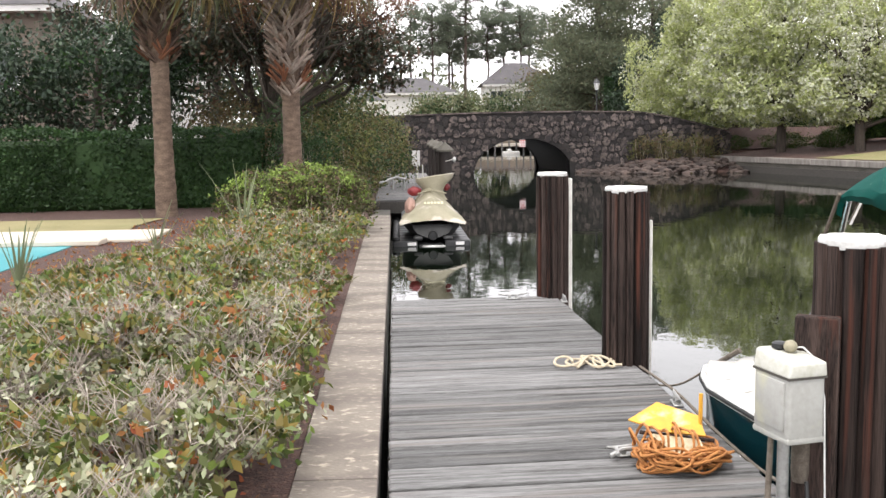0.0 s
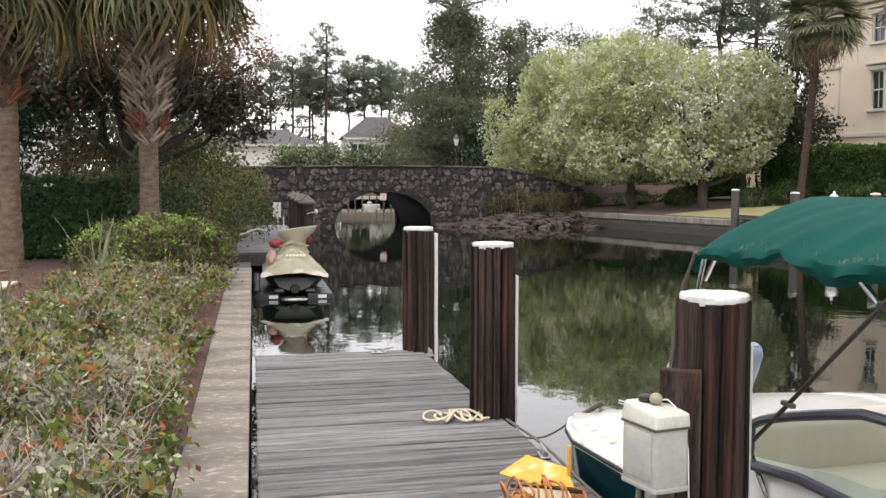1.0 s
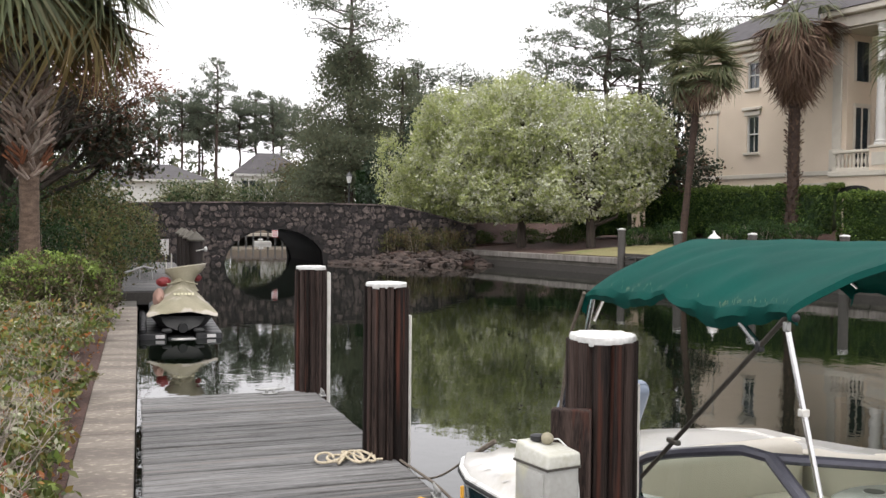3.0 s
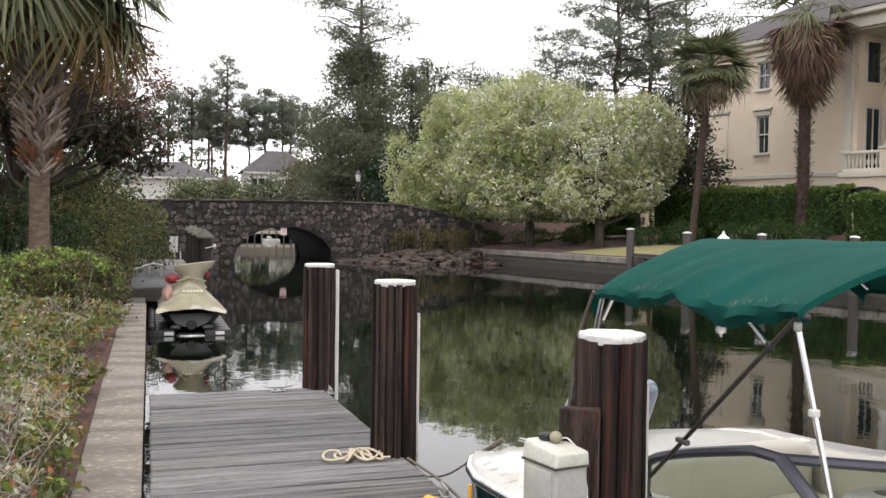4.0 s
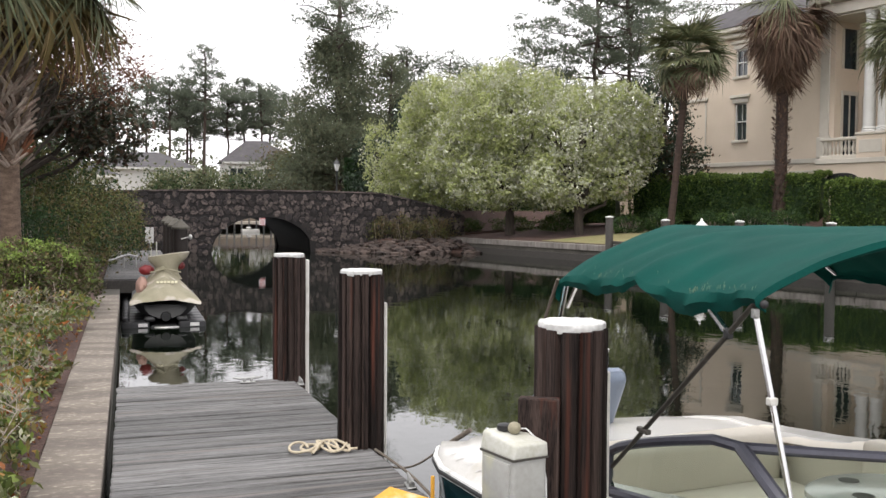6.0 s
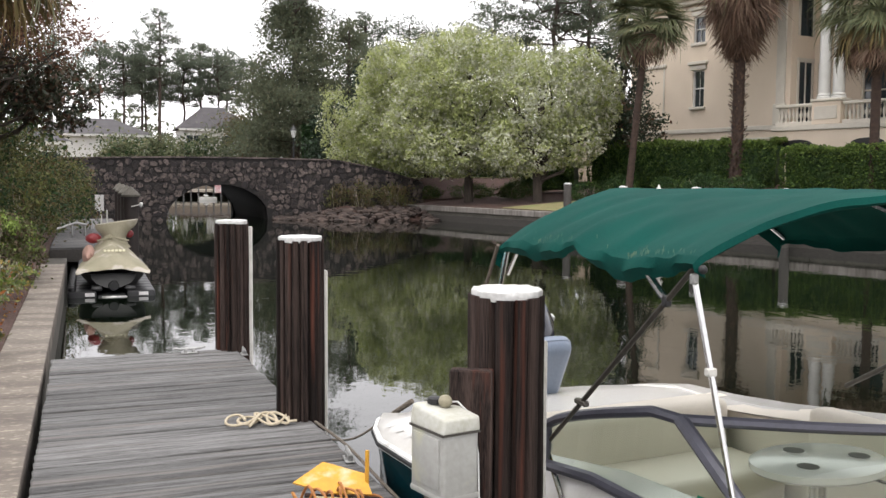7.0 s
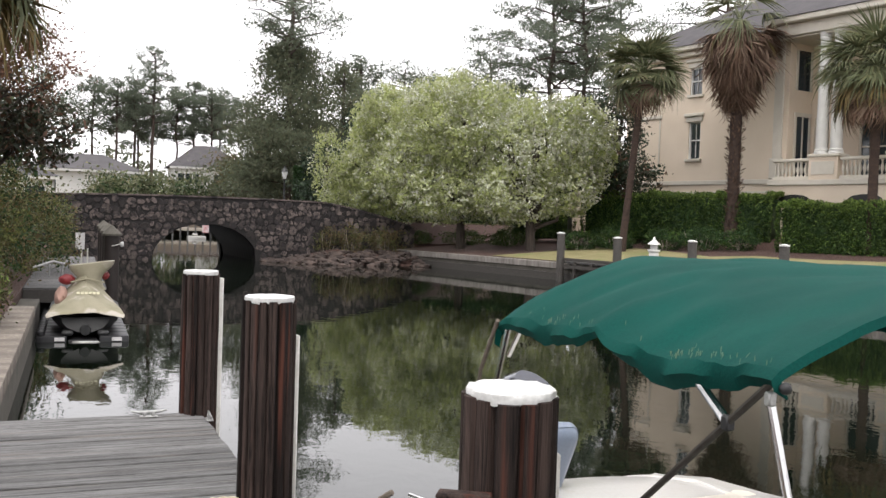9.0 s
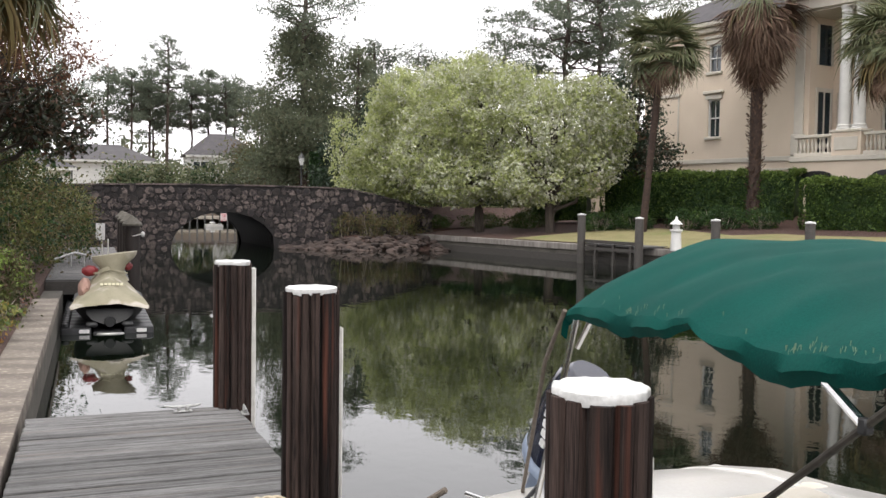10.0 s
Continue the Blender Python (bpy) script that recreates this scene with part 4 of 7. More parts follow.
def loft(cols, sides=(1, -1), close_first=False):
    bm = bmesh.new()
    for s in sides:
        g = [[bm.verts.new(BM @ Vector((s * x, u, z))) for x, z in cols(u)] for u in US]
        for r0, r1 in zip(g, g[1:]):
            for k in range(len(r0) - 1):
                bm.faces.new((r0[k], r0[k + 1], r1[k + 1], r1[k]))
        if close_first:
            bm.faces.new(g[0])
    bmesh.ops.remove_doubles(bm, verts=bm.verts[:], dist=0.0005)
    bmesh.ops.recalc_face_normals(bm, faces=bm.faces[:])
    return bm


part("hull", loft(lambda u: [(0, -0.95 + 0.09 * max(u - 3.5, 0) ** 1.6), (half_beam(u) * 0.62, -0.80 + 0.07 * max(u - 3.5, 0) ** 1.6), (half_beam(u) * 0.86, -0.52 + 0.05 * max(u - 3, 0)), (half_beam(u) * 0.95, -0.25), (half_beam(u), rub_z(u) - 0.025)], close_first=True), M["teal"], boat, "dark teal lower hull")
part("topside", loft(lambda u: [(half_beam(u), rub_z(u) + 0.025), (half_beam(u) * 0.985, rub_z(u) + 0.05), (half_beam(u) - 0.05 - 0.10 * max(1 - u, 0), rub_z(u) + (gun_z(u) - rub_z(u)) * 0.7), (half_beam(u) - 0.075 - 0.14 * max(1 - u, 0), gun_z(u) - 0.02), (half_beam(u) - 0.10 - 0.16 * max(1 - u, 0), gun_z(u)), (max(half_beam(u) - 0.30, 0.01), gun_z(u)), (max(half_beam(u) - 0.33, 0.008), gun_z(u) - 0.03), (max(half_beam(u) - 0.35, 0.005), gun_z(u) - 0.16)]), M["gel"], boat, "white gelcoat topside")
part("rub_rail", loft(lambda u: [(half_beam(u) - 0.01, rub_z(u) - 0.03), (half_beam(u) + 0.022, rub_z(u) - 0.022), (half_beam(u) + 0.03, rub_z(u)), (half_beam(u) + 0.022, rub_z(u) + 0.022), (half_beam(u) - 0.01, rub_z(u) + 0.03)]), M["cap"], boat, "white rub rail")
part("rail_insert", loft(lambda u: [(half_beam(u) + 0.024, rub_z(u) - 0.016), (half_beam(u) + 0.034, rub_z(u) - 0.008), (half_beam(u) + 0.034, rub_z(u) + 0.004), (half_beam(u) + 0.026, rub_z(u) + 0.012)]), M["rubber"], boat, "black rail insert")
inner = loft(lambda u: [(max(half_beam(u) - 0.35, 0.005), gun_z(u) - 0.05), (max(half_beam(u) - 0.37, 0.004), -0.1), (max(half_beam(u) - 0.42, 0.003), -0.34), (0, -0.35)])
part("liner", inner, M["vinyl"], boat, "cream cockpit liner")
# stern deck, transom and swim platform
stern = sheet([[BM @ Vector((x * (half_beam(u) - 0.26), u, gun_z(u) - 0.012 + 0.05 * (1 - x * x) * min(u / 0.2, 1))) for x in np.linspace(-1, 1, 11)] for u in (0.0, 0.05, 0.2, 0.5, 0.85)])
part("stern_deck", stern, M["gel"], boat)
part("transom", sheet([[BM @ Vector((x * half_beam(0.0), 0.002 - 0.004 * k, z)) for x in np.linspace(-1, 1, 7)] for k, z in enumerate((-0.6, -0.2, 0.02, 0.09))]), M["gel"], boat)


def local_box(x0, x1, y0, y1, z0, z1, bevel=0.03, seg=3):
    return box(x0, x1, y0, y1, z0, z1, bevel, m=BM, seg=seg)


for s in (1,):
    part("aft_seat_back", local_box(-0.74, 0.74, 0.86, 1.08, -0.1, 0.33, 0.07, 4), M["vinyl"], boat, "padded cream seat back")
part("aft_seat", local_box(-0.74, 0.74, 1.06, 1.52, -0.34, 0.06, 0.05), M["vinyl"], boat)
DOCKSIDE = 1 if (BM.to_3x3() @ Vector((1, 0, 0))).x < 0 else -1
far_s, near_s = -DOCKSIDE, DOCKSIDE


def bolster(y0, y1, name="side_bolster"):
    rows = []
    for u in np.linspace(y0, y1, 9):
        e = min((u - y0) / 0.12, (y1 - u) / 0.12, 1.0)
        e = math.sqrt(max(e, 0.0) * (2 - max(e, 0.0))) if e < 1 else 1
        hb = half_beam(u)
        rows.append([BM @ Vector((far_s * (hb - 0.10 - 0.30 * k), u, gun_z(u) - 0.03 + ((0.080 if y0 > 2 else 0.030) + 0.008 * math.sin(u * 9)) * math.sin(math.pi * min(max(k, 0), 1)) ** 0.5 * e)) for k in np.linspace(0, 1, 9)])
    return sheet(rows)


part("side_bolster", bolster(0.9, 2.15), M["vinyl"], boat, "cream padded side bolster")
part("side_bolster", bolster(2.17, 3.4), M["vinyl"], boat, "cream padded side bolster")
part("side_bolster", bolster(0.35, 0.88), M["vinyl"], boat, "cream padded side bolster")
part("console", local_box(far_s * 0.45 - 0.28, far_s * 0.45 + 0.28, 2.95, 3.45, -0.34, 0.40, 0.06), M["vinyl"], boat)
for y0 in (1.75, 2.35):
    part("side_seat", local_box(min(near_s * 0.72, near_s * 0.30), max(near_s * 0.72, near_s * 0.30), y0, y0 + 0.55, -0.34, 0.06, 0.05), M["vinyl"], boat)
    part("side_seat_back", local_box(min(far_s * 0.78, far_s * 0.62), max(far_s * 0.78, far_s * 0.62), y0 - 0.02, y0 + 0.58, -0.2, 0.43, 0.05), M["vinyl"], boat)
    part("seat_seam", tube([BM @ Vector((far_s * 0.615, y0 + 0.02, 0.18)), BM @ Vector((far_s * 0.615, y0 + 0.54, 0.18))], 0.008), M["piping"], boat)
part("foredeck_cushion", local_box(-0.55, 0.55, 3.75, 4.7, -0.3, 0.28, 0.06), M["vinyl"], boat)
# oval table with cup holders
tb = part("table", lathe([(0.30, 0.36), (0.32, 0.375), (0.32, 0.40), (0.30, 0.41)], sides=32), M["gel"], boat, "oval white cockpit table")
for v in tb.data.vertices:
    v.co = BM @ Vector((v.co.x * 1.0 + far_s * 0.02, v.co.y * 0.75 + 2.36, v.co.z))
for dx, dy in ((-0.17, 0.06), (0.15, 0.08), (0.02, -0.12)):
    part("cup_holder", lathe([(0.038, 0.412), (0.045, 0.413), (0.045, 0.416), (0.036, 0.416)], tuple(BM @ Vector((far_s * 0.02 + dx, 2.36 + dy, 0))), 16), M["piping"], part("ring", lathe([(0.048, 0.408), (0.05, 0.412), (0.046, 0.414)], tuple(BM @ Vector((far_s * 0.02 + dx, 2.36 + dy, 0))), 16), M["gel"], boat))
part("table_post", lathe([(0.035, -0.34), (0.035, 0.37)], tuple(BM @ Vector((far_s * 0.02, 2.36, 0))), 12), M["rail"], boat)

# windscreen: side wings sweeping forward into a curved front
def ws_bottom(k):
    """k runs 0 at the aft end on one side, 0.5 at the centre line, 1 at the aft end of the other."""
    s = 1 if k < 0.5 else -1
    q = min(k, 1 - k) * 2
    if q < 0.55:
        w = q / 0.55
        u = 1.98 + 1.20 * w
        x = half_beam(u) - 0.06 - 0.03 * w * w
    else:
        w = (q - 0.55) / 0.45
        u = 3.18 + 0.40 * math.sin(w * math.pi / 2)
        x = (half_beam(3.18) - 0.09) * (1 - w)
    return Vector((s * x, u, gun_z(u) + 0.03 - 0.05 * w * (q < 0.55)))


def ws_top(k):
    b = ws_bottom(k)
    q = min(k, 1 - k) * 2
    rise = 0.07 + 0.178 * min(q / 0.45, 1) ** 0.75 - 0.05 * max(q - 0.55, 0) / 0.45
    back = 0.62 * min(q / 0.55, 1)
    x = b.x * (0.99 - 0.02 * min(q / 0.5, 1))
    return Vector((x, b.y - back * (0.75 if q < 0.55 else 0.75), 0.52 + rise))


ks = np.linspace(0, 1, 41)
part("windscreen_sill", tube([BM @ ws_bottom(k) for k in ks], 0.024, sides=8), M["ws_frame"], boat, "dark grey windscreen frame")
part("windscreen_rim", tube([BM @ ws_top(k) for k in ks], 0.021, sides=8), M["ws_frame"], boat, "dark grey windscreen frame")
for k in (0.0, 0.275, 0.45, 0.55, 0.725, 1.0):
    a, b = BM @ ws_bottom(k), BM @ ws_top(k)
    part("windscreen_pillar", tube([a, b], 0.026 if 0.2 < k < 0.8 else 0.018, sides=8), M["ws_frame"], boat, "dark grey windscreen frame")
for k0, k1 in ((0.0, 0.275), (0.275, 0.45), (0.45, 0.55), (0.55, 0.725), (0.725, 1.0)):
    kk = np.linspace(k0 + 0.004, k1 - 0.004, 12)
    gl = part("windscreen_pane", sheet([[BM @ ws_bottom(k).lerp(ws_top(k), 0.04 + 0.92 * t) for k in kk] for t in (0, 0.5, 1)]), M["ws_glass"], boat, "green tinted windscreen glass")
    gl.visible_shadow = False
k_st = 0.225 if near_s == 1 else 0.775
st0 = BM @ ws_bottom(k_st).lerp(ws_top(k_st), 0.25)
st = part("registration_sticker", box(-0.03, 0.03, -0.002, 0.002, -0.035, 0.035, m=Matrix.Translation(st0) @ pose(0, 0, 0, -25, 0, -78)), M["sticker"], boat)
for zz in (0.5, 0.2):
    part("text_bar", box(-0.022, 0.022, -0.004, 0.004, -0.025 + zz * 0.06, -0.018 + zz * 0.06, m=Matrix.Translation(st0) @ pose(0, 0, 0, -25, 0, -78)), M["sign"], st)
# pale lettering on the topside near the stern, as bars
for i, u in enumerate((0.42, 0.55, 0.68, 0.81, 0.94)):
    hb = half_beam(u)
    def side_pt(uu, k):
        x0_, x1_ = half_beam(uu) * 0.985, half_beam(uu) - 0.05 - 0.10 * max(1 - uu, 0)
        z0_, z1_ = rub_z(uu) + 0.05, rub_z(uu) + (gun_z(uu) - rub_z(uu)) * 0.7
        return BM @ Vector((near_s * (x0_ + (x1_ - x0_) * k + 0.004), uu, z0_ + (z1_ - z0_) * k + 0.004))

    part("name_bar", sheet([[side_pt(u - 0.035, 0.42), side_pt(u - 0.018, 0.42)], [side_pt(u + 0.002, 0.86), side_pt(u + 0.019, 0.86)]]), M["grey_letter"], boat, "pale grey lettering shape")
# deck fittings
eye_p = BM @ Vector((near_s * (half_beam(0.75) * 0.97), 0.75, -0.16))
part("side_eye", ball(eye_p, (0.02, 0.025, 0.025)), M["rail"], boat)
part("side_cleat", tube([BM @ Vector((near_s * 0.80, 0.28, gun_z(0.28) + 0.05)), BM @ Vector((near_s * 0.80, 0.46, gun_z(0.4) + 0.05))], 0.012), M["rail"], boat)
# mooring line
bl = thing("mooring_line", (1.7, 6.2, 0), "slack grey mooring rope from boat to dock", "rope")
part("line", tube(smooth_path([Vector((1.68, 6.36, -0.05)), Vector((1.74, 6.2, -0.10)), Vector((1.86, 6.0, -0.06)), Vector((2.0, 5.84, 0.08)), Vector((2.12, 5.70, 0.21))], 5), 0.0072, sides=6), M["mooring"], bl)
part("splice", tube([(2.03, 5.81, 0.11), (2.14, 5.68, 0.23)], 0.016, sides=6), M["mooring"], bl)
bl2 = thing("mooring_line", (1.7, 5, 0), "dark mooring rope lying along the dock edge", "rope")
part("line", tube(smooth_path([Vector((1.66, 6.2, 0.015)), Vector((1.70, 5.7, 0.02)), Vector((1.70, 5.35, 0.03)), Vector((1.74, 4.9, -0.02)), Vector((1.76, 4.4, -0.03)), Vector((1.74, 4.0, 0.02))], 5), 0.009, sides=6), M["mooring"], bl2)

# ---- outboard motor, tilted up ----
motor = thing("outboard_motor", BM @ Vector((0, 0, -0.1)), "navy outboard motor with blue-grey cover tilted up", "outboard motor")
MM = BM @ Matrix.Translation((near_s * 0.12, 0.10, 0.34)) @ Matrix.Rotation(radians(-26), 4, "X")


def cowl_shell(scale=1.0, z0=0.0, z1=0.52):
    rows = []
    for t in np.linspace(0, 1, 9):
        w = 0.19 * (1 - 0.35 * t ** 2.5) * scale
        d0, d1 = -0.30 * (1 - 0.35 * t ** 3), 0.26 * (1 - 0.5 * t ** 3)
        z = z0 + (z1 - z0) * t
        k = 1 if t < 0.95 else 0.75
        rows.append([MM @ Vector((w * k * math.cos(a) * (1 - 0.12 * abs(math.sin(a))), (d0 + d1) / 2 + (d1 - d0) / 2 * k * math.sin(a) * scale, z)) for a in np.linspace(0, 2 * math.pi, 25)])
    bm = sheet(rows)
    bmesh.ops.remove_doubles(bm, verts=bm.verts[:], dist=0.0005)
    top = [e for e in bm.edges if e.is_boundary]
    bmesh.ops.holes_fill(bm, edges=top)
    bmesh.ops.recalc_face_normals(bm, faces=bm.faces[:])
    return bm


cowl = part("cowl", cowl_shell(), M["navy"], motor, "glossy navy cowl")
for i in range(6):
    zz = 0.12 + 0.052 * i
    part("letter_bar", box(-0.196, -0.185, -0.02 - 0.01 * i, 0.02 - 0.01 * i, zz, zz + 0.036, m=MM), M["cap"], cowl, "white lettering shape")
    part("letter_bar", box(0.185, 0.196, -0.02 - 0.01 * i, 0.02 - 0.01 * i, zz, zz + 0.036, m=MM), M["cap"], cowl, "white lettering shape")
part("cover_band", cowl_shell(1.06, -0.06, 0.03), M["blue_grey"], motor, "blue-grey plastic skirt")
part("front_cover", box(-0.15, 0.15, 0.17, 0.31, 0.02, 0.46, 0.09, m=MM, seg=4), M["blue_grey"], motor, "blue-grey plastic panel")
part("leg", box(-0.06, 0.06, -0.20, 0.08, -0.72, 0.0, 0.03, m=MM, seg=2), M["blue_grey"], motor)
part("gearcase", tube([MM @ Vector((0, 0.12, -0.72)), MM @ Vector((0, -0.05, -0.72)), MM @ Vector((0, -0.25, -0.72))], [0.02, 0.06, 0.045], sides=12), M["blue_grey"], motor)
part("clamp_bracket", box(-0.1, 0.1, 0.05, 0.22, -0.25, 0.05, 0.02, m=MM), M["rubber"], motor)
prop = part("propeller", tube([MM @ Vector((0, -0.24, -0.72)), MM @ Vector((0, -0.36, -0.72))], [0.045, 0.035], sides=12), M["iron"], motor, "dark three-bladed propeller")
for k in range(3):
    rows = []
    for t in np.linspace(0, 1, 6):
        w = 0.075 * math.sin(math.pi * (0.25 + 0.7 * t))
        rows.append([MM @ (Matrix.Rotation(k * 2.094 + 0.4, 4, "Y") @ Vector((w * c, -0.30 + 0.05 * c, 0.03 + 0.14 * t))) - MM.to_3x3() @ Vector((0, 0, 0)) + MM.to_3x3() @ Vector((0, 0, -0.72)) for c in (-1, -0.3, 0.4, 1)])
    part("blade", thicken(sheet(rows), 0.006), M["iron"], prop)
part("steering_arm", tube([MM @ Vector((0.1, 0.2, 0.0)), BM @ Vector((near_s * 0.35, 0.25, 0.32)), BM @ Vector((near_s * 0.55, 0.4, 0.27))], 0.012), M["rubber"], motor)

# ---- bimini top ----
bim = thing("bimini_top", (2.1, 2.6, 0.5), "faded green canvas bimini with stained edge on poles", "bimini top")


def canopy_pt(s, v):
    """s: 0 aft to 1 forward; v: -1 at the dock side to 1 at the far side."""
    a0, a1 = Vector((2.20, 4.52)), Vector((1.99, 2.56))
    b0, b1 = Vector((3.98, 4.66)), Vector((4.05, 2.64))
    k = (v + 1) / 2
    p = a0.lerp(a1, s).lerp(b0.lerp(b1, s), k)
    e = abs(v)
    z = 1.54 - 0.185 * e ** 2.8
    sag = 0.035 * abs(math.sin(2 * math.pi * s)) ** 1.2
    z -= sag * (0.35 + 0.5 * e ** 6)
    z -= 0.05 * (1 - s) * e ** 4
    if s < 0.12:
        z -= 0.10 * (1 - s / 0.12) ** 1.5 * (1 - 0.4 * e)
    f = Vector((p.x * 3.1, p.y * 1.6, 0))
    z += 0.020 * noise.noise(f) + 0.013 * noise.noise(Vector((p.x * 3 + p.y * 6, p.y * 2, 5))) + 0.010 * noise.noise(Vector((p.x * 4 - p.y * 11, p.y * 7, 9))) + 0.012 * e ** 2 * noise.noise(Vector((p.x * 2.5, p.y * 9 + p.x * 5, 3)))
    return Vector((p.x, p.y, z))


vs = [-1 + 2 * (0.5 - 0.5 * math.cos(math.pi * i / 46)) for i in range(47)]
rows = []
for s in np.linspace(0, 1, 45):
    row = [canopy_pt(s, v) for v in vs]
    scal = 0.04 + 0.035 * math.sin(math.pi * ((s * 2) % 1.0)) + 0.02 * noise.noise(Vector((s * 5, 0, 2)))
    hem = [row[0] + Vector((0.014, 0, -scal)), row[0] + Vector((-0.012 + 0.01 * math.sin(s * 30), 0, -scal * 0.5))]
    hem2 = [row[-1] + Vector((0.012, 0, -scal * 0.5)), row[-1] + Vector((0.0, 0, -scal))]
    rows.append(hem + row + hem2)
first, last = rows[0], rows[-1]
rows.insert(0, [q + Vector((0, 0.02, -0.07)) for q in first])
rows.append([q + Vector((0, -0.008, -0.022)) for q in last])
canvas = part("canvas", thicken(sheet(rows), 0.004), M["canvas"], bim, "green canvas with pale lichen streaks")
rl = np.random.default_rng(9)
streak = bmesh.new()
for k in range(60):
    s = float(np.clip(rl.choice([0.30, 0.78]) + 0.085 * rl.standard_normal(), 0.08, 0.97))
    v = -0.985 + abs(0.018 * rl.standard_normal())
    ln = rl.uniform(0.008, 0.045)
    p0 = canopy_pt(s, v) + Vector((-0.010, 0, 0.006))
    p1 = p0 + Vector((-0.004, rl.uniform(-0.01, 0.01), -ln))
    w = rl.uniform(0.001, 0.0028)
    q = [streak.verts.new(x) for x in (p0 + Vector((0, w, 0)), p0 - Vector((0, w, 0)), p1 - Vector((0, w * 0.5, 0)), p1 + Vector((0, w * 0.5, 0)))]
    streak.faces.new(q)
part("lichen_streak", streak, M["mildew"], canvas)["kind"] = "stuff"
for s, r in ((0.02, 0.012), (0.5, 0.012), (0.985, 0.014)):
    part("bow", tube([canopy_pt(s, v) - Vector((0, 0, 0.022)) for v in np.linspace(-0.985, 0.985, 31)], r, sides=8), M["canvas" if s > 0.9 else "rail"], bim, "canvas-sleeved canopy bow" if s > 0.9 else "stainless canopy bow")
c0 = canopy_pt(0.985, -0.985) - Vector((0, 0, 0.03))
foot = Vector((2.05, 3.68, 0.49))
part("main_pole", tube([c0, foot], 0.0095), M["dull_rail"], bim, "dull grey pole")
part("front_pole", tube([c0 + Vector((0.01, 0.03, -0.06)), Vector((2.05, 2.38, 0.46))], 0.0095), M["rail"], bim, "bright stainless pole")
j = foot.lerp(c0, 0.84)
part("mid_pole", tube([j, canopy_pt(0.76, -0.97) - Vector((0, 0, 0.02))], 0.0125), M["rail"], bim, "bright stainless pole")
part("joint", box(-0.013, 0.013, -0.013, 0.013, -0.018, 0.018, 0.004, m=Matrix.Translation(j)), M["rubber"], bim)
part("joint", box(-0.011, 0.011, -0.011, 0.011, -0.016, 0.016, 0.004, m=Matrix.Translation(c0 + Vector((0.0, 0.02, -0.05)))), M["galv"], bim)
part("clamp", box(-0.015, 0.015, -0.013, 0.013, -0.012, 0.012, 0.003, m=Matrix.Translation((c0 + Vector((0.01, 0.03, -0.06))).lerp(Vector((2.05, 2.38, 0.46)), 0.32))), M["pvc"], bim)
part("end_ball", ball(canopy_pt(1.0, -1.0) + Vector((0, -0.02, -0.035)), (0.014, 0.014, 0.014)), M["rubber"], bim)
part("deck_strut", tube([foot, Vector((2.03, 3.45, 0.30))], 0.012), M["rail"], bim, "short stainless strut")
part("hinge", box(-0.02, 0.02, -0.03, 0.03, -0.02, 0.02, 0.005, m=Matrix.Translation(foot)), M["galv"], bim)
part("wing_nut", box(-0.012, 0.012, -0.04, 0.04, -0.01, 0.01, 0.004, m=Matrix.Translation(foot.lerp(c0, 0.3))), M["piping"], bim)
a0 = canopy_pt(0.03, -0.97) - Vector((0, 0, 0.03))
part("aft_pole", tube([a0, BM @ Vector((near_s * 0.86, 0.95, 0.36))], 0.013), M["rail"], bim, "bright stainless pole")
part("aft_brace", tube([a0 + Vector((0.0, -0.0, -0.14)), canopy_pt(0.1, -0.93) - Vector((0, 0, 0.02))], 0.010), M["rail"], bim)
part("aft_strap", tube([a0 + Vector((-0.04, 0.03, 0.0)), Vector((2.20, 4.70, 1.02)), Vector((2.44, 5.42, 0.27))], 0.009), M["mooring"], bim, "grey hold-down strap")
f0 = canopy_pt(0.97, 0.97) - Vector((0, 0, 0.03))
part("far_pole", tube([f0, BM @ Vector((far_s * 0.88, 1.75, 0.52))], 0.013), M["dull_rail"], bim, "dull grey pole")

# ---- personal watercraft on a floating dock ----
fd = thing("floating_dock", (0.8, 20, WATER), "black modular plastic drive-on floating dock", "floating dock")
cube_me = box(-0.235, 0.235, -0.235, 0.235, -0.30, 0.16, 0.05, seg=2)
cube_me = mesh_of(cube_me, "float_block")
cube_me.materials.append(M["black_plastic"])
for ix in range(3):
    for iy in range(10 if ix == 0 else 8):
        m = pose(0.23 + 0.50 * ix, 18.68 + 0.48 * iy, WATER - (0.12 if ix == 1 else 0.05)) @ Matrix.Diagonal((1.04, 1, 1, 1))
        piece("float_block", cube_me, fd, m)
lug = mesh_of(lathe([(0.05, 0), (0.07, 0.02), (0.07, 0.07), (0.045, 0.085)], sides=10), "lug")
lug.materials.append(M["black_plastic"])
for iy in range(17):
    piece("lug", lug, fd, pose(0.06, 18.55 + 0.27 * iy, WATER + 0.10))
for x in (0.36, 1.27):
    part("label_plate", box(x - 0.08, x + 0.08, 18.425, 18.435, WATER + 0.02, WATER + 0.08), M["sign"], fd, "white rectangular plate")
part("roller", box(0.55, 1.0, 18.39, 18.45, WATER - 0.04, WATER + 0.02, 0.02), M["galv"], fd)

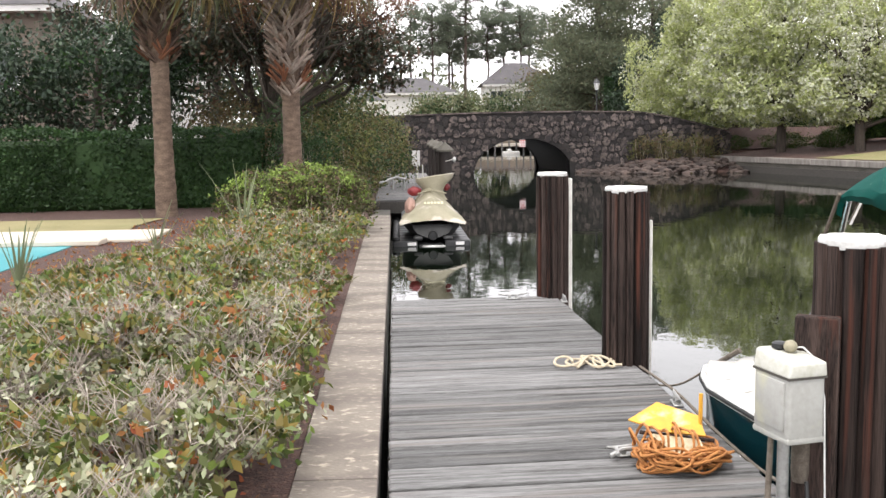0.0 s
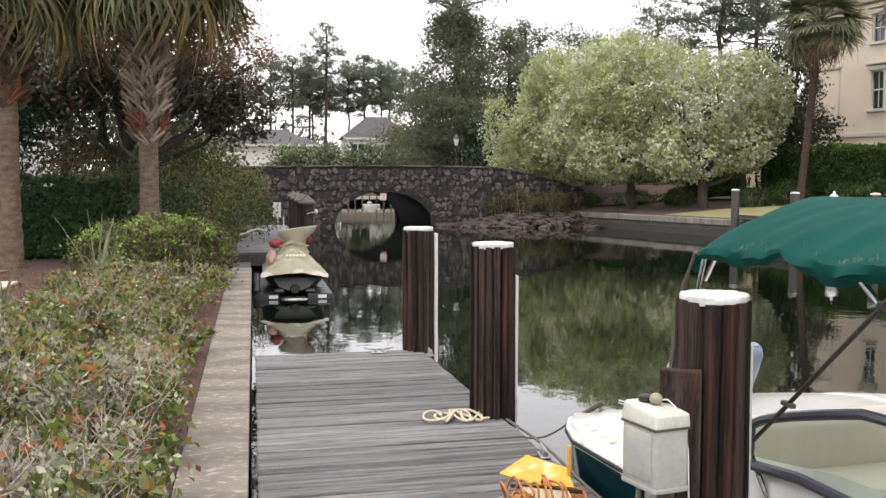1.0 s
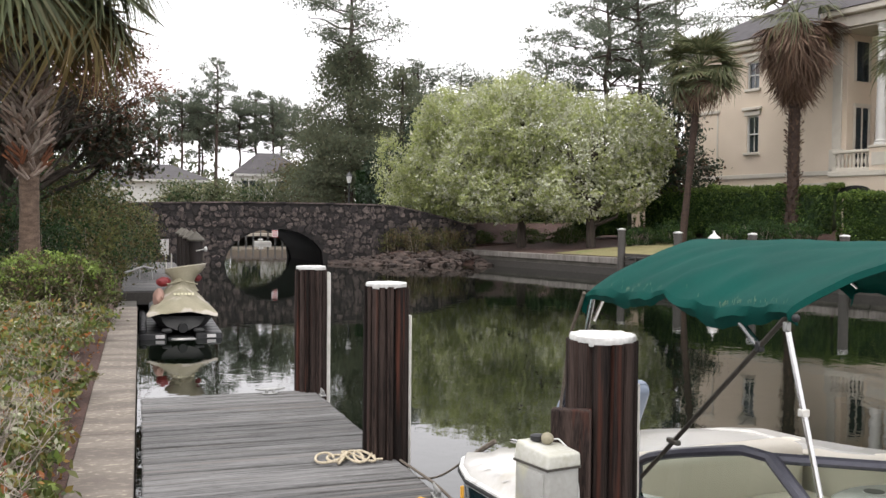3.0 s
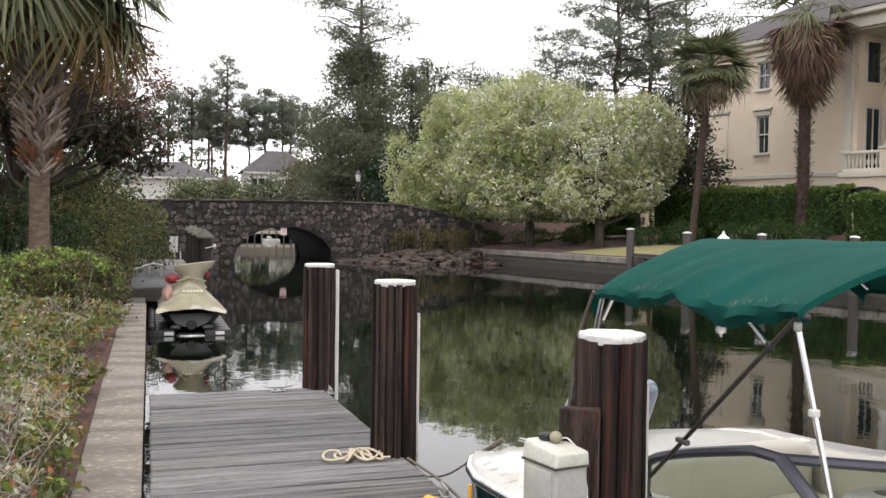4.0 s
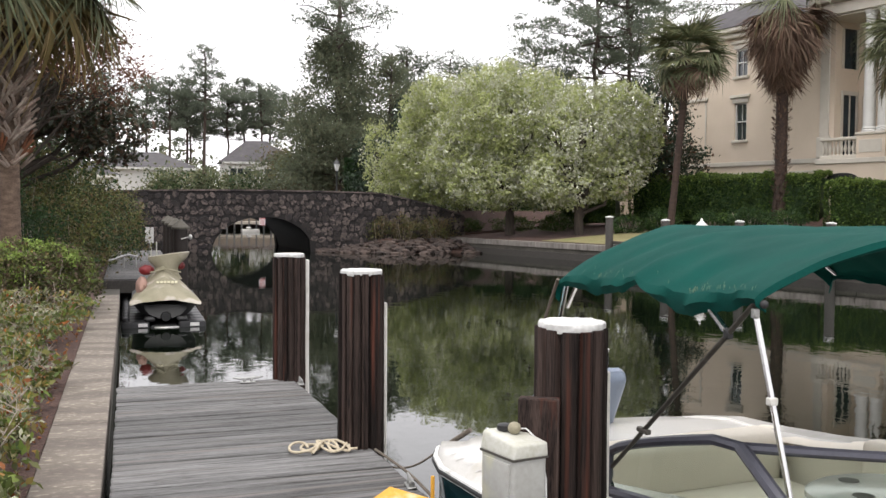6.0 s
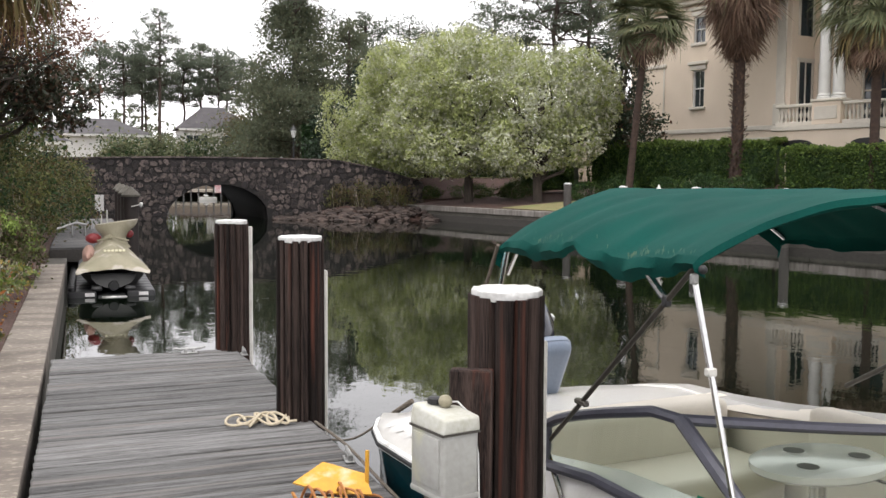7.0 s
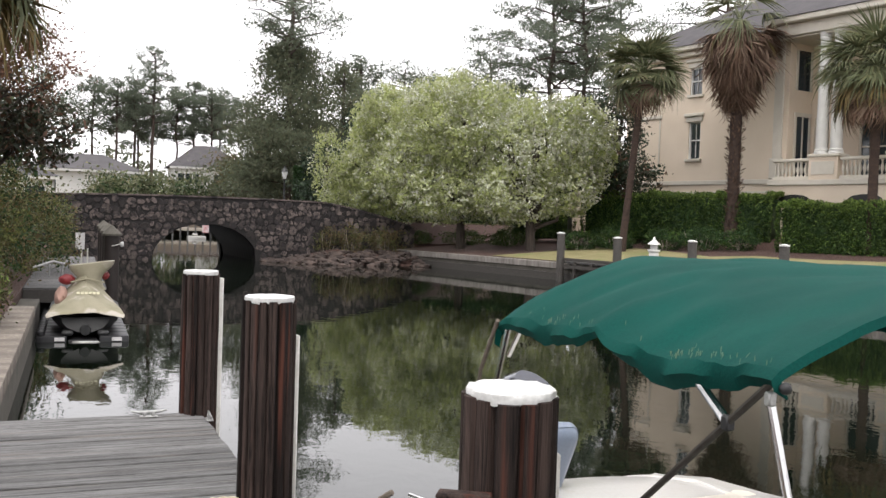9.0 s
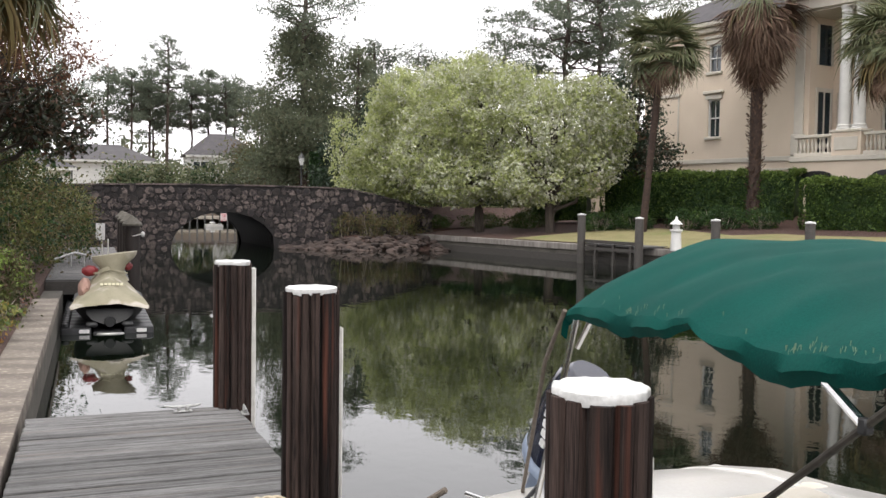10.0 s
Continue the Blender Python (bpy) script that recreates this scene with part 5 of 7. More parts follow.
ski = thing("jet_ski", (0.72, 19, WATER + 0.1), "jet ski under a faded khaki fitted cover", "jet ski")
hull_rows = []
for yy, w, zb, zt in ((17.55, 0.36, -0.34, -0.10), (17.7, 0.50, -0.38, -0.06), (18.4, 0.56, -0.42, -0.03), (19.2, 0.55, -0.42, 0.0), (19.9, 0.40, -0.36, 0.05), (20.4, 0.15, -0.2, 0.10), (20.6, 0.02, -0.05, 0.12)):
    hull_rows.append([Vector((0.72 + w * a, yy, zb + (zt - zb) * b)) for a, b in ((-1, 1), (-0.98, 0.7), (-0.75, 0.3), (-0.3, 0.02), (0.0, 0.0), (0.3, 0.02), (0.75, 0.3), (0.98, 0.7), (1, 1))])
hb = sheet(hull_rows)
bmesh.ops.holes_fill(hb, edges=[e for e in hb.edges if e.is_boundary])
part("hull", hb, M["rubber"], ski, "black hull")
part("jet_nozzle", tube([(0.72, 17.62, -0.3), (0.72, 17.45, -0.3)], [0.10, 0.075], sides=14), M["iron"], ski)
for x in (0.45, 0.99):
    part("sponson", box(x - 0.09, x + 0.09, 17.4, 17.65, -0.38, -0.30, 0.03), M["rubber"], ski)
cov = []
for yy, w, zl, zt, pw in ((17.5, 0.585, -0.10, -0.02, 2.0), (17.56, 0.60, -0.06, 0.04, 1.6), (17.8, 0.585, -0.04, 0.20, 1.3), (18.15, 0.56, -0.03, 0.34, 1.25), (18.45, 0.53, 0.0, 0.40, 1.2), (18.62, 0.50, 0.02, 0.62, 0.9), (18.85, 0.47, 0.04, 0.70, 0.85), (19.1, 0.45, 0.04, 0.62, 0.9), (19.5, 0.42, 0.05, 0.45, 1.2), (20.1, 0.30, 0.08, 0.26, 1.4), (20.5, 0.08, 0.10, 0.14, 1.4)):
    row = []
    for a in np.linspace(-1, 1, 21):
        z = zl + (zt - zl) * (1 - abs(a) ** pw) + 0.02 * noise.noise(Vector((a * 3, yy * 3, 1)))
        row.append(Vector((0.72 + w * a * (1 + 0.03 * noise.noise(Vector((a * 2, yy * 4, 4)))), yy, z)))
    cov.append(row)
part("cover", thicken(sheet(cov), 0.006), M["cover"], ski, "faded khaki fabric cover")
hump = bmesh.new()
hrows = []
for t in np.linspace(0, 1, 9):
    w = 0.30 - 0.13 * math.sin(math.pi * min(t * 1.25, 1)) + 0.07 * t
    hrows.append([Vector((0.76 + 0.06 * t + w * math.cos(a), 18.75 + 0.22 * math.sin(a), 0.26 + 0.46 * t + 0.05 * math.cos(a) * t)) for a in np.linspace(0, 2 * math.pi, 21)])
hump = sheet(hrows, hump)
bmesh.ops.remove_doubles(hump, verts=hump.verts[:], dist=0.001)
bmesh.ops.holes_fill(hump, edges=[e for e in hump.edges if e.is_boundary])
part("handlebar_cover", hump, M["cover"], ski, "bunched khaki cover over the handlebars")
part("mirror", ball((0.42, 18.62, 0.44), (0.13, 0.08, 0.09), sub=3, rough=0.2), M["red"], ski, "faded red mirror housing")
part("mirror", ball((1.04, 18.80, 0.50), (0.07, 0.07, 0.07), sub=3, rough=0.2), M["red"], ski, "faded red mirror housing")
part("side_panel", ball((0.34, 18.55, 0.14), (0.11, 0.48, 0.19), sub=3, rough=0.15), M["pink"], ski, "faded pink side panel")
part("tie_cord", tube([Vector((0.48, 18.5, 0.40)), Vector((0.75, 18.46, 0.46)), Vector((1.02, 18.5, 0.40))], 0.014), M["cover"], ski)
for i in range(6):
    part("letter_bar", box(-0.022, 0.022, -0.004, 0.004, -0.03, 0.03, m=pose(0.60 + 0.062 * i, 17.93, 0.262, -58, 0, 0)), M["khaki_letter"], ski, "pale lettering shape")

# the craft sits well up on its float
at = Vector((0.0, 0.0, 1.6))
ski.matrix_basis = Matrix.Translation(at) @ Matrix.Scale(1.062, 4) @ Matrix.Translation(-at) @ ski.matrix_basis

# ---- plants ----
def leaf_mesh(name, pts, size, material, r, aspect=0.45, vary=0.4, up=0.0, along=None):
    """Many small four-cornered leaves at the given points."""
    pts = np.asarray(pts, dtype=np.float64)
    n_l = len(pts)
    d = r.standard_normal((n_l, 3))
    d[:, 2] += up
    if along is not None:
        d = d * 0.35 + along
    d /= np.linalg.norm(d, axis=1)[:, None]
    s = np.cross(d, r.standard_normal((n_l, 3)))
    s /= np.linalg.norm(s, axis=1)[:, None] + 1e-9
    ln = size * (1 + vary * r.uniform(-1, 1, n_l))[:, None]
    nrm = np.cross(d, s)
    v = np.empty((n_l, 4, 3))
    v[:, 0] = pts - d * ln * 0.5
    v[:, 1] = pts + s * ln * aspect * 0.5 + nrm * ln * 0.08
    v[:, 2] = pts + d * ln * 0.5
    v[:, 3] = pts - s * ln * aspect * 0.5 + nrm * ln * 0.08
    me = bpy.data.meshes.new(name)
    me.vertices.add(4 * n_l)
    me.vertices.foreach_set("co", v.ravel())
    me.loops.add(4 * n_l)
    me.loops.foreach_set("vertex_index", np.arange(4 * n_l, dtype=np.int32))
    me.polygons.add(n_l)
    me.polygons.foreach_set("loop_start", np.arange(0, 4 * n_l, 4, dtype=np.int32))
    me.update(calc_edges=True)
    me.materials.append(material)
    return me


def crown_points(ells, n_l, r, sub=26, sigma=0.2, fill=0.25):
    """Points clumped on and in a set of ellipsoids (centre, radii)."""
    vol = np.array([e[1][0] * e[1][1] * e[1][2] for e in ells]) ** (2 / 3)
    out = []
    for (c, rad), share in zip(ells, vol / vol.sum()):
        k = max(int(n_l * share), 10)
        ns = max(int(sub), 4)
        u = r.standard_normal((ns, 3))
        u /= np.linalg.norm(u, axis=1)[:, None]
        u *= (fill + (1 - fill) * r.random(ns) ** 0.45)[:, None]
        w = r.integers(ns, size=k)
        p = u[w] + sigma * r.standard_normal((k, 3)) * (0.6 + 0.8 * r.random(ns)[w])[:, None]
        out.append(np.asarray(c) + p * np.asarray(rad))
    return np.concatenate(out)


def limb_points(p0, p1, bend, r, n_p=6):
    p0, p1 = Vector(p0), Vector(p1)
    out = []
    for i in range(n_p):
        t = i / (n_p - 1)
        q = p0.lerp(p1, t)
        if 0 < i < n_p - 1:
            q += Vector(r.standard_normal(3).tolist()) * bend * (p1 - p0).length
        out.append(q)
    return out


def tree(name, base, height, trunk_r, ells, n_l, leaf, mats, label, category="tree", seed=0, limbs=9, bark="bark", aspect=0.5, fork=0.35, sub=30, sigma=0.2, group="", up=0.0, fill=0.25):
    r = np.random.default_rng(seed)
    base = Vector(base)
    ob = thing(name, base, label, category, group)
    top = base + Vector((0, 0, height * 0.82))
    tr = tube(limb_points(base - Vector((0, 0, 0.15)), top, 0.012, r, 7), list(np.linspace(trunk_r, trunk_r * 0.3, 7)), sides=9)
    part("trunk", tr, M[bark], ob)
    for k in range(limbs):
        c, rad = ells[k % len(ells)]
        u = r.standard_normal(3)
        u /= np.linalg.norm(u)
        tip = Vector((np.asarray(c) + u * np.asarray(rad) * 0.8).tolist())
        t0 = min(max(fork + 0.5 * r.random(), 0), 0.9)
        p0 = base.lerp(top, t0)
        part("limb", tube(limb_points(p0, tip, 0.05, r, 5), list(np.linspace(trunk_r * 0.42, trunk_r * 0.08, 5)), sides=6), M[bark], ob)
    mats = mats if isinstance(mats, list) else [(mats, 1.0)]
    for mk, share in mats:
        pts = crown_points(ells, int(n_l * share), r, sub, sigma, fill)
        part("crown", leaf_mesh("crown", pts, leaf, LM[mk], r, aspect, up=up), None, ob)
    return ob


def bush(name, ells, n_l, leaf, mats, label, category="shrub", seed=0, base=None, stems=14, group="", sub=24, sigma=0.22, flat=None, fill=0.3, aspect=0.5):
    r = np.random.default_rng(seed)
    c0 = np.mean([e[0] for e in ells], axis=0)
    zb = base if base is not None else min(e[0][2] - e[1][2] for e in ells)
    ob = thing(name, (float(c0[0]), float(c0[1]), zb), label, category, group)
    st = bmesh.new()
    for k in range(stems):
        c, rad = ells[k % len(ells)]
        u = r.uniform(-0.7, 0.7, 2)
        p0 = (c[0] + u[0] * rad[0] * 0.5, c[1] + u[1] * rad[1] * 0.5, zb - 0.05)
        p1 = (c[0] + u[0] * rad[0], c[1] + u[1] * rad[1], c[2] + rad[2] * r.uniform(0.2, 0.8))
        tube(limb_points(p0, p1, 0.05, r, 4), [0.02, 0.015, 0.01, 0.005], st, sides=5)
    part("brushwood", st, M["twig"], ob)["kind"] = "stuff"
    for mk, share in mats:
        pts = crown_points(ells, int(n_l * share), r, sub, sigma, fill)
        pts = pts[pts[:, 2] > zb + 0.01]
        if flat is not None:
            pts[:, 2] = np.minimum(pts[:, 2], flat + 0.03 * r.standard_normal(len(pts)))
        part("foliage", leaf_mesh("foliage", pts, leaf, LM[mk], r, aspect), None, ob)
    return ob


def hedge(p0, p1, width, z0, z1, n_l, leaf, mk, label, seed, light=0.0, core="hedge_dark"):
    """A clipped hedge along a line: a dense box of leaves over a woody core."""
    r = np.random.default_rng(seed)
    a, b = np.array(p0, float), np.array(p1, float)
    d = (b - a) / np.linalg.norm(b - a)
    nn = np.array([-d[1], d[0]])
    ob = thing("hedge", ((a[0] + b[0]) / 2, (a[1] + b[1]) / 2, z0), label, "hedge")
    ln = float(np.linalg.norm(b - a))
    ang = math.degrees(math.atan2(d[1], d[0]))
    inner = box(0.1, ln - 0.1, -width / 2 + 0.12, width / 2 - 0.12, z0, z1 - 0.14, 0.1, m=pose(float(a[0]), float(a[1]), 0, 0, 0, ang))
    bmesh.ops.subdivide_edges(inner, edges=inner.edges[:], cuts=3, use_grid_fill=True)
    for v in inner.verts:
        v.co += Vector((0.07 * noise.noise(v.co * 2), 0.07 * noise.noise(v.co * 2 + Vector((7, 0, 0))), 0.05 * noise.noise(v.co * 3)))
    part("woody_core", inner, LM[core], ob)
    t = r.uniform(0, ln, n_l)
    side = r.random(n_l)
    w = r.uniform(-width / 2, width / 2, n_l)
    z = r.uniform(z0 + 0.05, z1, n_l)
    face = r.integers(5, size=n_l)
    w = np.where(face < 2, -width / 2, np.where(face == 2, width / 2, w))
    z = np.where(face >= 3, z1, z)
    t = np.where(r.random(n_l) < 0.06, np.where(r.random(n_l) < 0.5, 0, ln), t)
    wob = 0.08 * np.sin(t * 2.1 + seed) + 0.07 * np.sin(t * 5.3 + z * 4) + 0.05 * np.sin(t * 11.0 - z * 9)
    pts = np.empty((n_l, 3))
    off = w + np.sign(w) * wob * 0.8 + 0.05 * r.standard_normal(n_l)
    pts[:, :2] = a + t[:, None] * d + off[:, None] * nn
    pts[:, 2] = z + np.where(face >= 3, wob * 0.8, 0) + 0.04 * r.standard_normal(n_l)
    part("foliage", leaf_mesh("foliage", pts, leaf, LM[mk], r, 0.55), None, ob)
    # pale tips on top: fresh growth, with the lit upper edge put into colour
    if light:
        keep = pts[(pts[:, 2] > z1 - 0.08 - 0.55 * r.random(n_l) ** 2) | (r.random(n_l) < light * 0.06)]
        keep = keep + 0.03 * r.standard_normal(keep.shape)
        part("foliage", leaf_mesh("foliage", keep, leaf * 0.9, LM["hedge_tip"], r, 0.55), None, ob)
    return ob


def blade_mesh(n_b, length, spread, droop, width, r, seed_mat, fold=0.5):
    """A fan of narrow blades round the +x axis, in the manner of a palmate leaf."""
    bm = bmesh.new()
    for i in range(n_b):
        a = spread * (2 * (i + 0.5) / n_b - 1) + 0.03 * r.standard_normal()
        ln = length * (0.72 + 0.28 * math.cos(a * 0.55)) * (1 + 0.07 * r.standard_normal())
        dirv = Vector((math.cos(a), math.sin(a), 0.0))
        sidev = Vector((-math.sin(a), math.cos(a), 0.0))
        prev = None
        dr = droop * (1 + 0.35 * r.standard_normal())
        tw = 0.5 * r.standard_normal()
        for j, t in enumerate((0.0, 0.35, 0.65, 0.85, 1.0)):
            c = dirv * ln * t * (1 - 0.18 * abs(dr) * t) + Vector((0, 0, fold * 0.14 * length * math.cos(a) * t * (1 - t) - dr * ln * t ** 2.4))
            w = width * (0.35 + 0.9 * t if t < 0.4 else 1.1 * (1 - t) ** 0.8 + 0.04)
            s = sidev * math.cos(tw * t) + Vector((0, 0, math.sin(tw * t)))
            v0, v1 = bm.verts.new(c - s * w), bm.verts.new(c + s * w)
            if prev:
                bm.faces.new((prev[0], prev[1], v1, v0))
            prev = (v0, v1)
    return bm


def frond_shape(name, stalk, length, droop, mk, seed, n_b=40, spread=1.65, width=0.034):
    """A palm frond: stalk from the origin along +x and a fan at its end."""
    r = np.random.default_rng(seed)
    bm = blade_mesh(n_b, length, spread, droop, width, r, mk)
    bmesh.ops.transform(bm, verts=bm.verts, matrix=Matrix.Translation((stalk, 0, -0.12 * stalk)) @ Matrix.Rotation(radians(18), 4, "Y"))
    tube([(0, 0, 0), (stalk * 0.5, 0, 0.02), (stalk, 0, -0.12 * stalk)], [0.028, 0.018, 0.012], bm, sides=5)
    me = mesh_of(bm, name)
    me.materials.append(LM[mk])
    return me


FRONDS = {mk: [frond_shape("frond", 0.75, 0.95, d, mk, 20 + 7 * k + i) for i, d in enumerate((0.12, 0.3, 0.55, 0.8))] for k, mk in enumerate(("frond", "frond_old", "frond_dead"))}
DEAD_LONG = [frond_shape("frond", 0.6, 1.15, 0.25, "frond_dead", 70 + i, 22, 0.75, 0.03) for i in range(3)]


def boot_mesh(mk):
    """A split palm leaf base: two flat prongs joined at the foot."""
    bm = bmesh.new()
    for sx in (-1, 1):
        rows = [[Vector((sx * (0.014 + 0.05 * t) + w * (0.042 - 0.014 * t), -0.03 * (1 - w * w) - 0.03 * t, 0.40 * t)) for w in (-1, 0, 1)] for t in (0, 0.35, 0.7, 1.0)]
        sheet(rows, bm)
    thicken(bm, 0.014)
    me = mesh_of(bm, "leaf_boot", False)
    me.materials.append(M[mk])
    return me


BOOTS = [boot_mesh("boot"), boot_mesh("boot_red"), boot_mesh("boot_brown")]


def palm(base, crown_z, radius, size, seed, label, lean=(0, 0), boots=(0, 0), green=26, old=8, dead=6, skirt=0, skirt_z=(0, 0), low=-12, hang=(-10, -20), studs=(0, 0), dead_el=(-18, -38)):
    r = np.random.default_rng(seed)
    bx_, by_, bz_ = base
    ob = thing("palm_tree", base, label, "palm tree", "palm trees")
    top = Vector((bx_ + lean[0], by_ + lean[1], crown_z))
    b0 = Vector((bx_, by_, bz_ - 0.2))
    n_p = 40
    pts = [b0.lerp(top, i / (n_p - 1)) for i in range(n_p)]
    rad = [radius * (1.18 - 0.25 * min(i / 10, 1)) * (1 + 0.035 * ((i % 2) * 2 - 1) + 0.02 * r.standard_normal()) for i in range(n_p)]
    part("trunk", tube(pts, rad, sides=18), M["palm_bark" if bx_ < 5 else "palm_bark_dark"], ob)
    if boots[1] > boots[0]:
        for k in range(int((boots[1] - boots[0]) / 0.062)):
            z = boots[0] + 0.062 * k
            c = b0.lerp(top, (z - bz_) / (crown_z - bz_))
            fr = (z - boots[0]) / (boots[1] - boots[0])
            for q in range(3):
                a = k * 137.5 + q * 120
                grow = 0.60 + 0.50 * math.sin(math.pi * min(fr * 1.1 + 0.15, 1))
                o = Vector((math.sin(radians(a)), -math.cos(radians(a)), 0)) * radius * 1.12
                me = BOOTS[1 if 0.02 < fr < 0.11 and r.random() < 0.8 else 2 if fr > 0.52 + 0.15 * r.random() or (bx_ < -3 and r.random() < 0.75) else 0]
                piece("leaf_boot", me, ob, Matrix.Translation(Vector((c.x, c.y, z)) + o) @ pose(0, 0, 0, float(18 + 9 * r.random()), float(40 if k % 2 else -40), a) @ Matrix.Scale(grow, 4))
    for k in range(int((studs[1] - studs[0]) / 0.085)):
        z = studs[0] + 0.085 * k
        c = b0.lerp(top, (z - bz_) / (crown_z - bz_))
        for q in range(4):
            a = k * 137.5 + q * 90 + 15 * r.standard_normal()
            o = Vector((math.sin(radians(a)), -math.cos(radians(a)), 0)) * radius * 0.96
            piece("leaf_boot", BOOTS[2], ob, Matrix.Translation(Vector((c.x, c.y, z)) + o) @ pose(0, 0, 0, float(r.uniform(20, 70)), float(r.uniform(-35, 35)), a) @ Matrix.Scale(float(r.uniform(0.3, 0.62)), 4))
    def put(me, az, el, z_off, k):
        piece("frond", me, ob, Matrix.Translation(top + Vector((0, 0, z_off))) @ pose(0, 0, 0, float(r.uniform(-15, 15)), -el, az) @ Matrix.Scale(size * k, 4))
    for i in range(green):
        el = 80 - (80 - low) * (i / green) ** 0.85 + 8 * r.standard_normal()
        put(FRONDS["frond"][int(r.integers(3)) if el > 15 else int(r.integers(4))], i * 137.5 + 12 * r.standard_normal(), el, 0.1 * (1 - i / green), float(r.uniform(0.88, 1.1)))
    for i in range(old):
        put(FRONDS["frond_old"][1 + int(r.integers(3))], i * 137.5 + 40, hang[0] + hang[1] * r.random(), -0.1, float(r.uniform(0.85, 1.05)))
    for i in range(dead):
        put(FRONDS["frond_dead"][int(r.integers(3))], i * 137.5 + 90, dead_el[0] + dead_el[1] * r.random(), -0.2 - 0.5 * (dead_el[0] > 0) * r.random(), float(r.uniform(0.8, 1.0)))
    for i in range(skirt):
        z = skirt_z[0] + (skirt_z[1] - skirt_z[0]) * (i / skirt)
        t = (z - bz_) / (crown_z - bz_)
        c = b0.lerp(top, t)
        me = DEAD_LONG[int(r.integers(3))]
        el = -66 - 14 * r.random() + 46 * (i / skirt) ** 1.3
        piece("frond", me, ob, Matrix.Translation(c) @ pose(0, 0, 0, float(r.uniform(-25, 25)), -el, i * 137.5) @ Matrix.Scale(size * float(r.uniform(0.9, 1.15)), 4))
    return ob


# left bank palms
palm((-4.40, 19.3, 0), 5.95, 0.19, 1.45, 1, "palm with dark boots and fibrous trunk in the bed", boots=(2.95, 5.7), green=52, old=6, dead=4, low=-22, hang=(-22, -28))
palm((-1.97, 19.8, 0), 6.35, 0.19, 1.74, 2, "cabbage palm with criss-cross leaf boots and drooping fronds", boots=(2.3, 6.2), green=58, old=6, dead=2, low=-21, hang=(-20, -20))
# far bank palms
palm((23.1, 38.7, 0.28), 8.35, 0.165, 1.30, 3, "slender leaning palm on the far bank", lean=(0.65, -0.3), green=44, old=0, dead=5, low=-20)
palm((28.1, 37.6, 1.4), 10.9, 0.28, 1.5, 4, "tall palm with a shaggy skirt of dead fronds", green=9, old=3, dead=60, skirt=66, skirt_z=(9.1, 10.8), studs=(1.5, 8.6), dead_el=(12, -62))
palm((29.0, 30.3, 0.6), 7.9, 0.20, 1.55, 5, "palm with mixed green and dead fronds before the house", green=42, old=5, dead=20, low=-25)

# low lichened shrubs along the coping: one planted bed, shrub by shrub
rb = np.random.default_rng(21)
bed = []
for iy, yy in enumerate(np.arange(2.2, 13.4, 0.85)):
    for ix, xx in enumerate((-0.95, -1.85, -2.75, -3.6)):
        if (yy > 6.0 and ix == 3) or (yy > 10.5 and ix == 2):
            continue
        x, y_ = xx + 0.12 * rb.standard_normal(), yy + 0.15 * rb.standard_normal()
        s = rb.uniform(0.85, 1.1)
        bed.append((x, y_, s))
for k, (x, y_, s) in enumerate(bed):
    near = y_ < 7.5
    r = np.random.default_rng(300 + k)
    hgt = (0.44 + 0.16 * r.random()) * s * (0.66 if x < -2.3 and y_ > 5.2 else 1.0) - (0.08 if x > -1.4 else 0.0)
    ob = thing("shrub", (x, y_, 0), "scraggy lichened shrub with green, yellow and rusty leaves", "shrub", "shrubs in the bed")
    tw = bmesh.new()
    for q in range(75 if near else 30):
        a, d = r.uniform(0, 6.28), r.uniform(0.1, 0.52) * s
        p1 = Vector((x + d * math.cos(a), y_ + d * math.sin(a), hgt * r.uniform(0.65, 1.08)))
        p0 = Vector((x + 0.25 * d * math.cos(a), y_ + 0.25 * d * math.sin(a), 0.0))
        mid = p0.lerp(p1, 0.6) + Vector((r.uniform(-0.06, 0.06), r.uniform(-0.06, 0.06), 0.03))
        tube([p0, mid, p1], [0.006, 0.0045, 0.002], tw, sides=4, closed_ends=False)
        for e in range(5 if near else 2):
            t = r.uniform(0.3, 0.95)
            b0 = mid.lerp(p1, t)
            tube([b0, b0 + Vector((r.uniform(-0.12, 0.12), r.uniform(-0.12, 0.12), r.uniform(0.0, 0.13)))], [0.0032, 0.0015], tw, sides=3, closed_ends=False)
    part("brushwood", tw, M["twig"], ob, "bare grey twigs")["kind"] = "stuff"
    ell = [((x, y_, hgt * 0.60), (0.54 * s, 0.56 * s, hgt * 0.46))]
    n0 = int((1500 if near else 720) * r.uniform(0.7, 1.35))
    sz = 0.066 if near else 0.070
    fr = 0.25 + 0.75 * r.random()
    for mk, cnt, sub in (("shrub", int(n0 * (1.35 - 0.5 * fr)), 75), ("lichen", int(n0 * fr * (1.45 if near else 0.75)), 60), ("dead", int(n0 * 0.15), 34)):
        pts = crown_points(ell, cnt, r, sub, 0.085, 0.6)
        pts = pts[pts[:, 2] > 0.02]
        part("foliage", leaf_mesh("foliage", pts, sz * (0.6 if mk == "lichen" else 0.75 if mk == "dead" else 1.0), LM[mk], r, 0.5, up=0.7), None, ob)

# fallen leaves on the bed's edge
rf = np.random.default_rng(8)
pts = np.column_stack([rf.uniform(-4.5, -0.46, 5200), rf.uniform(1.5, 18.5, 5200), rf.uniform(0.004, 0.02, 5200)])
tagged(part("leaf_litter", leaf_mesh("leaf_litter", pts, 0.05, LM["dead"], rf, 0.5), None), "scattered brown fallen leaves on the mulch", "leaf litter", kind="stuff")

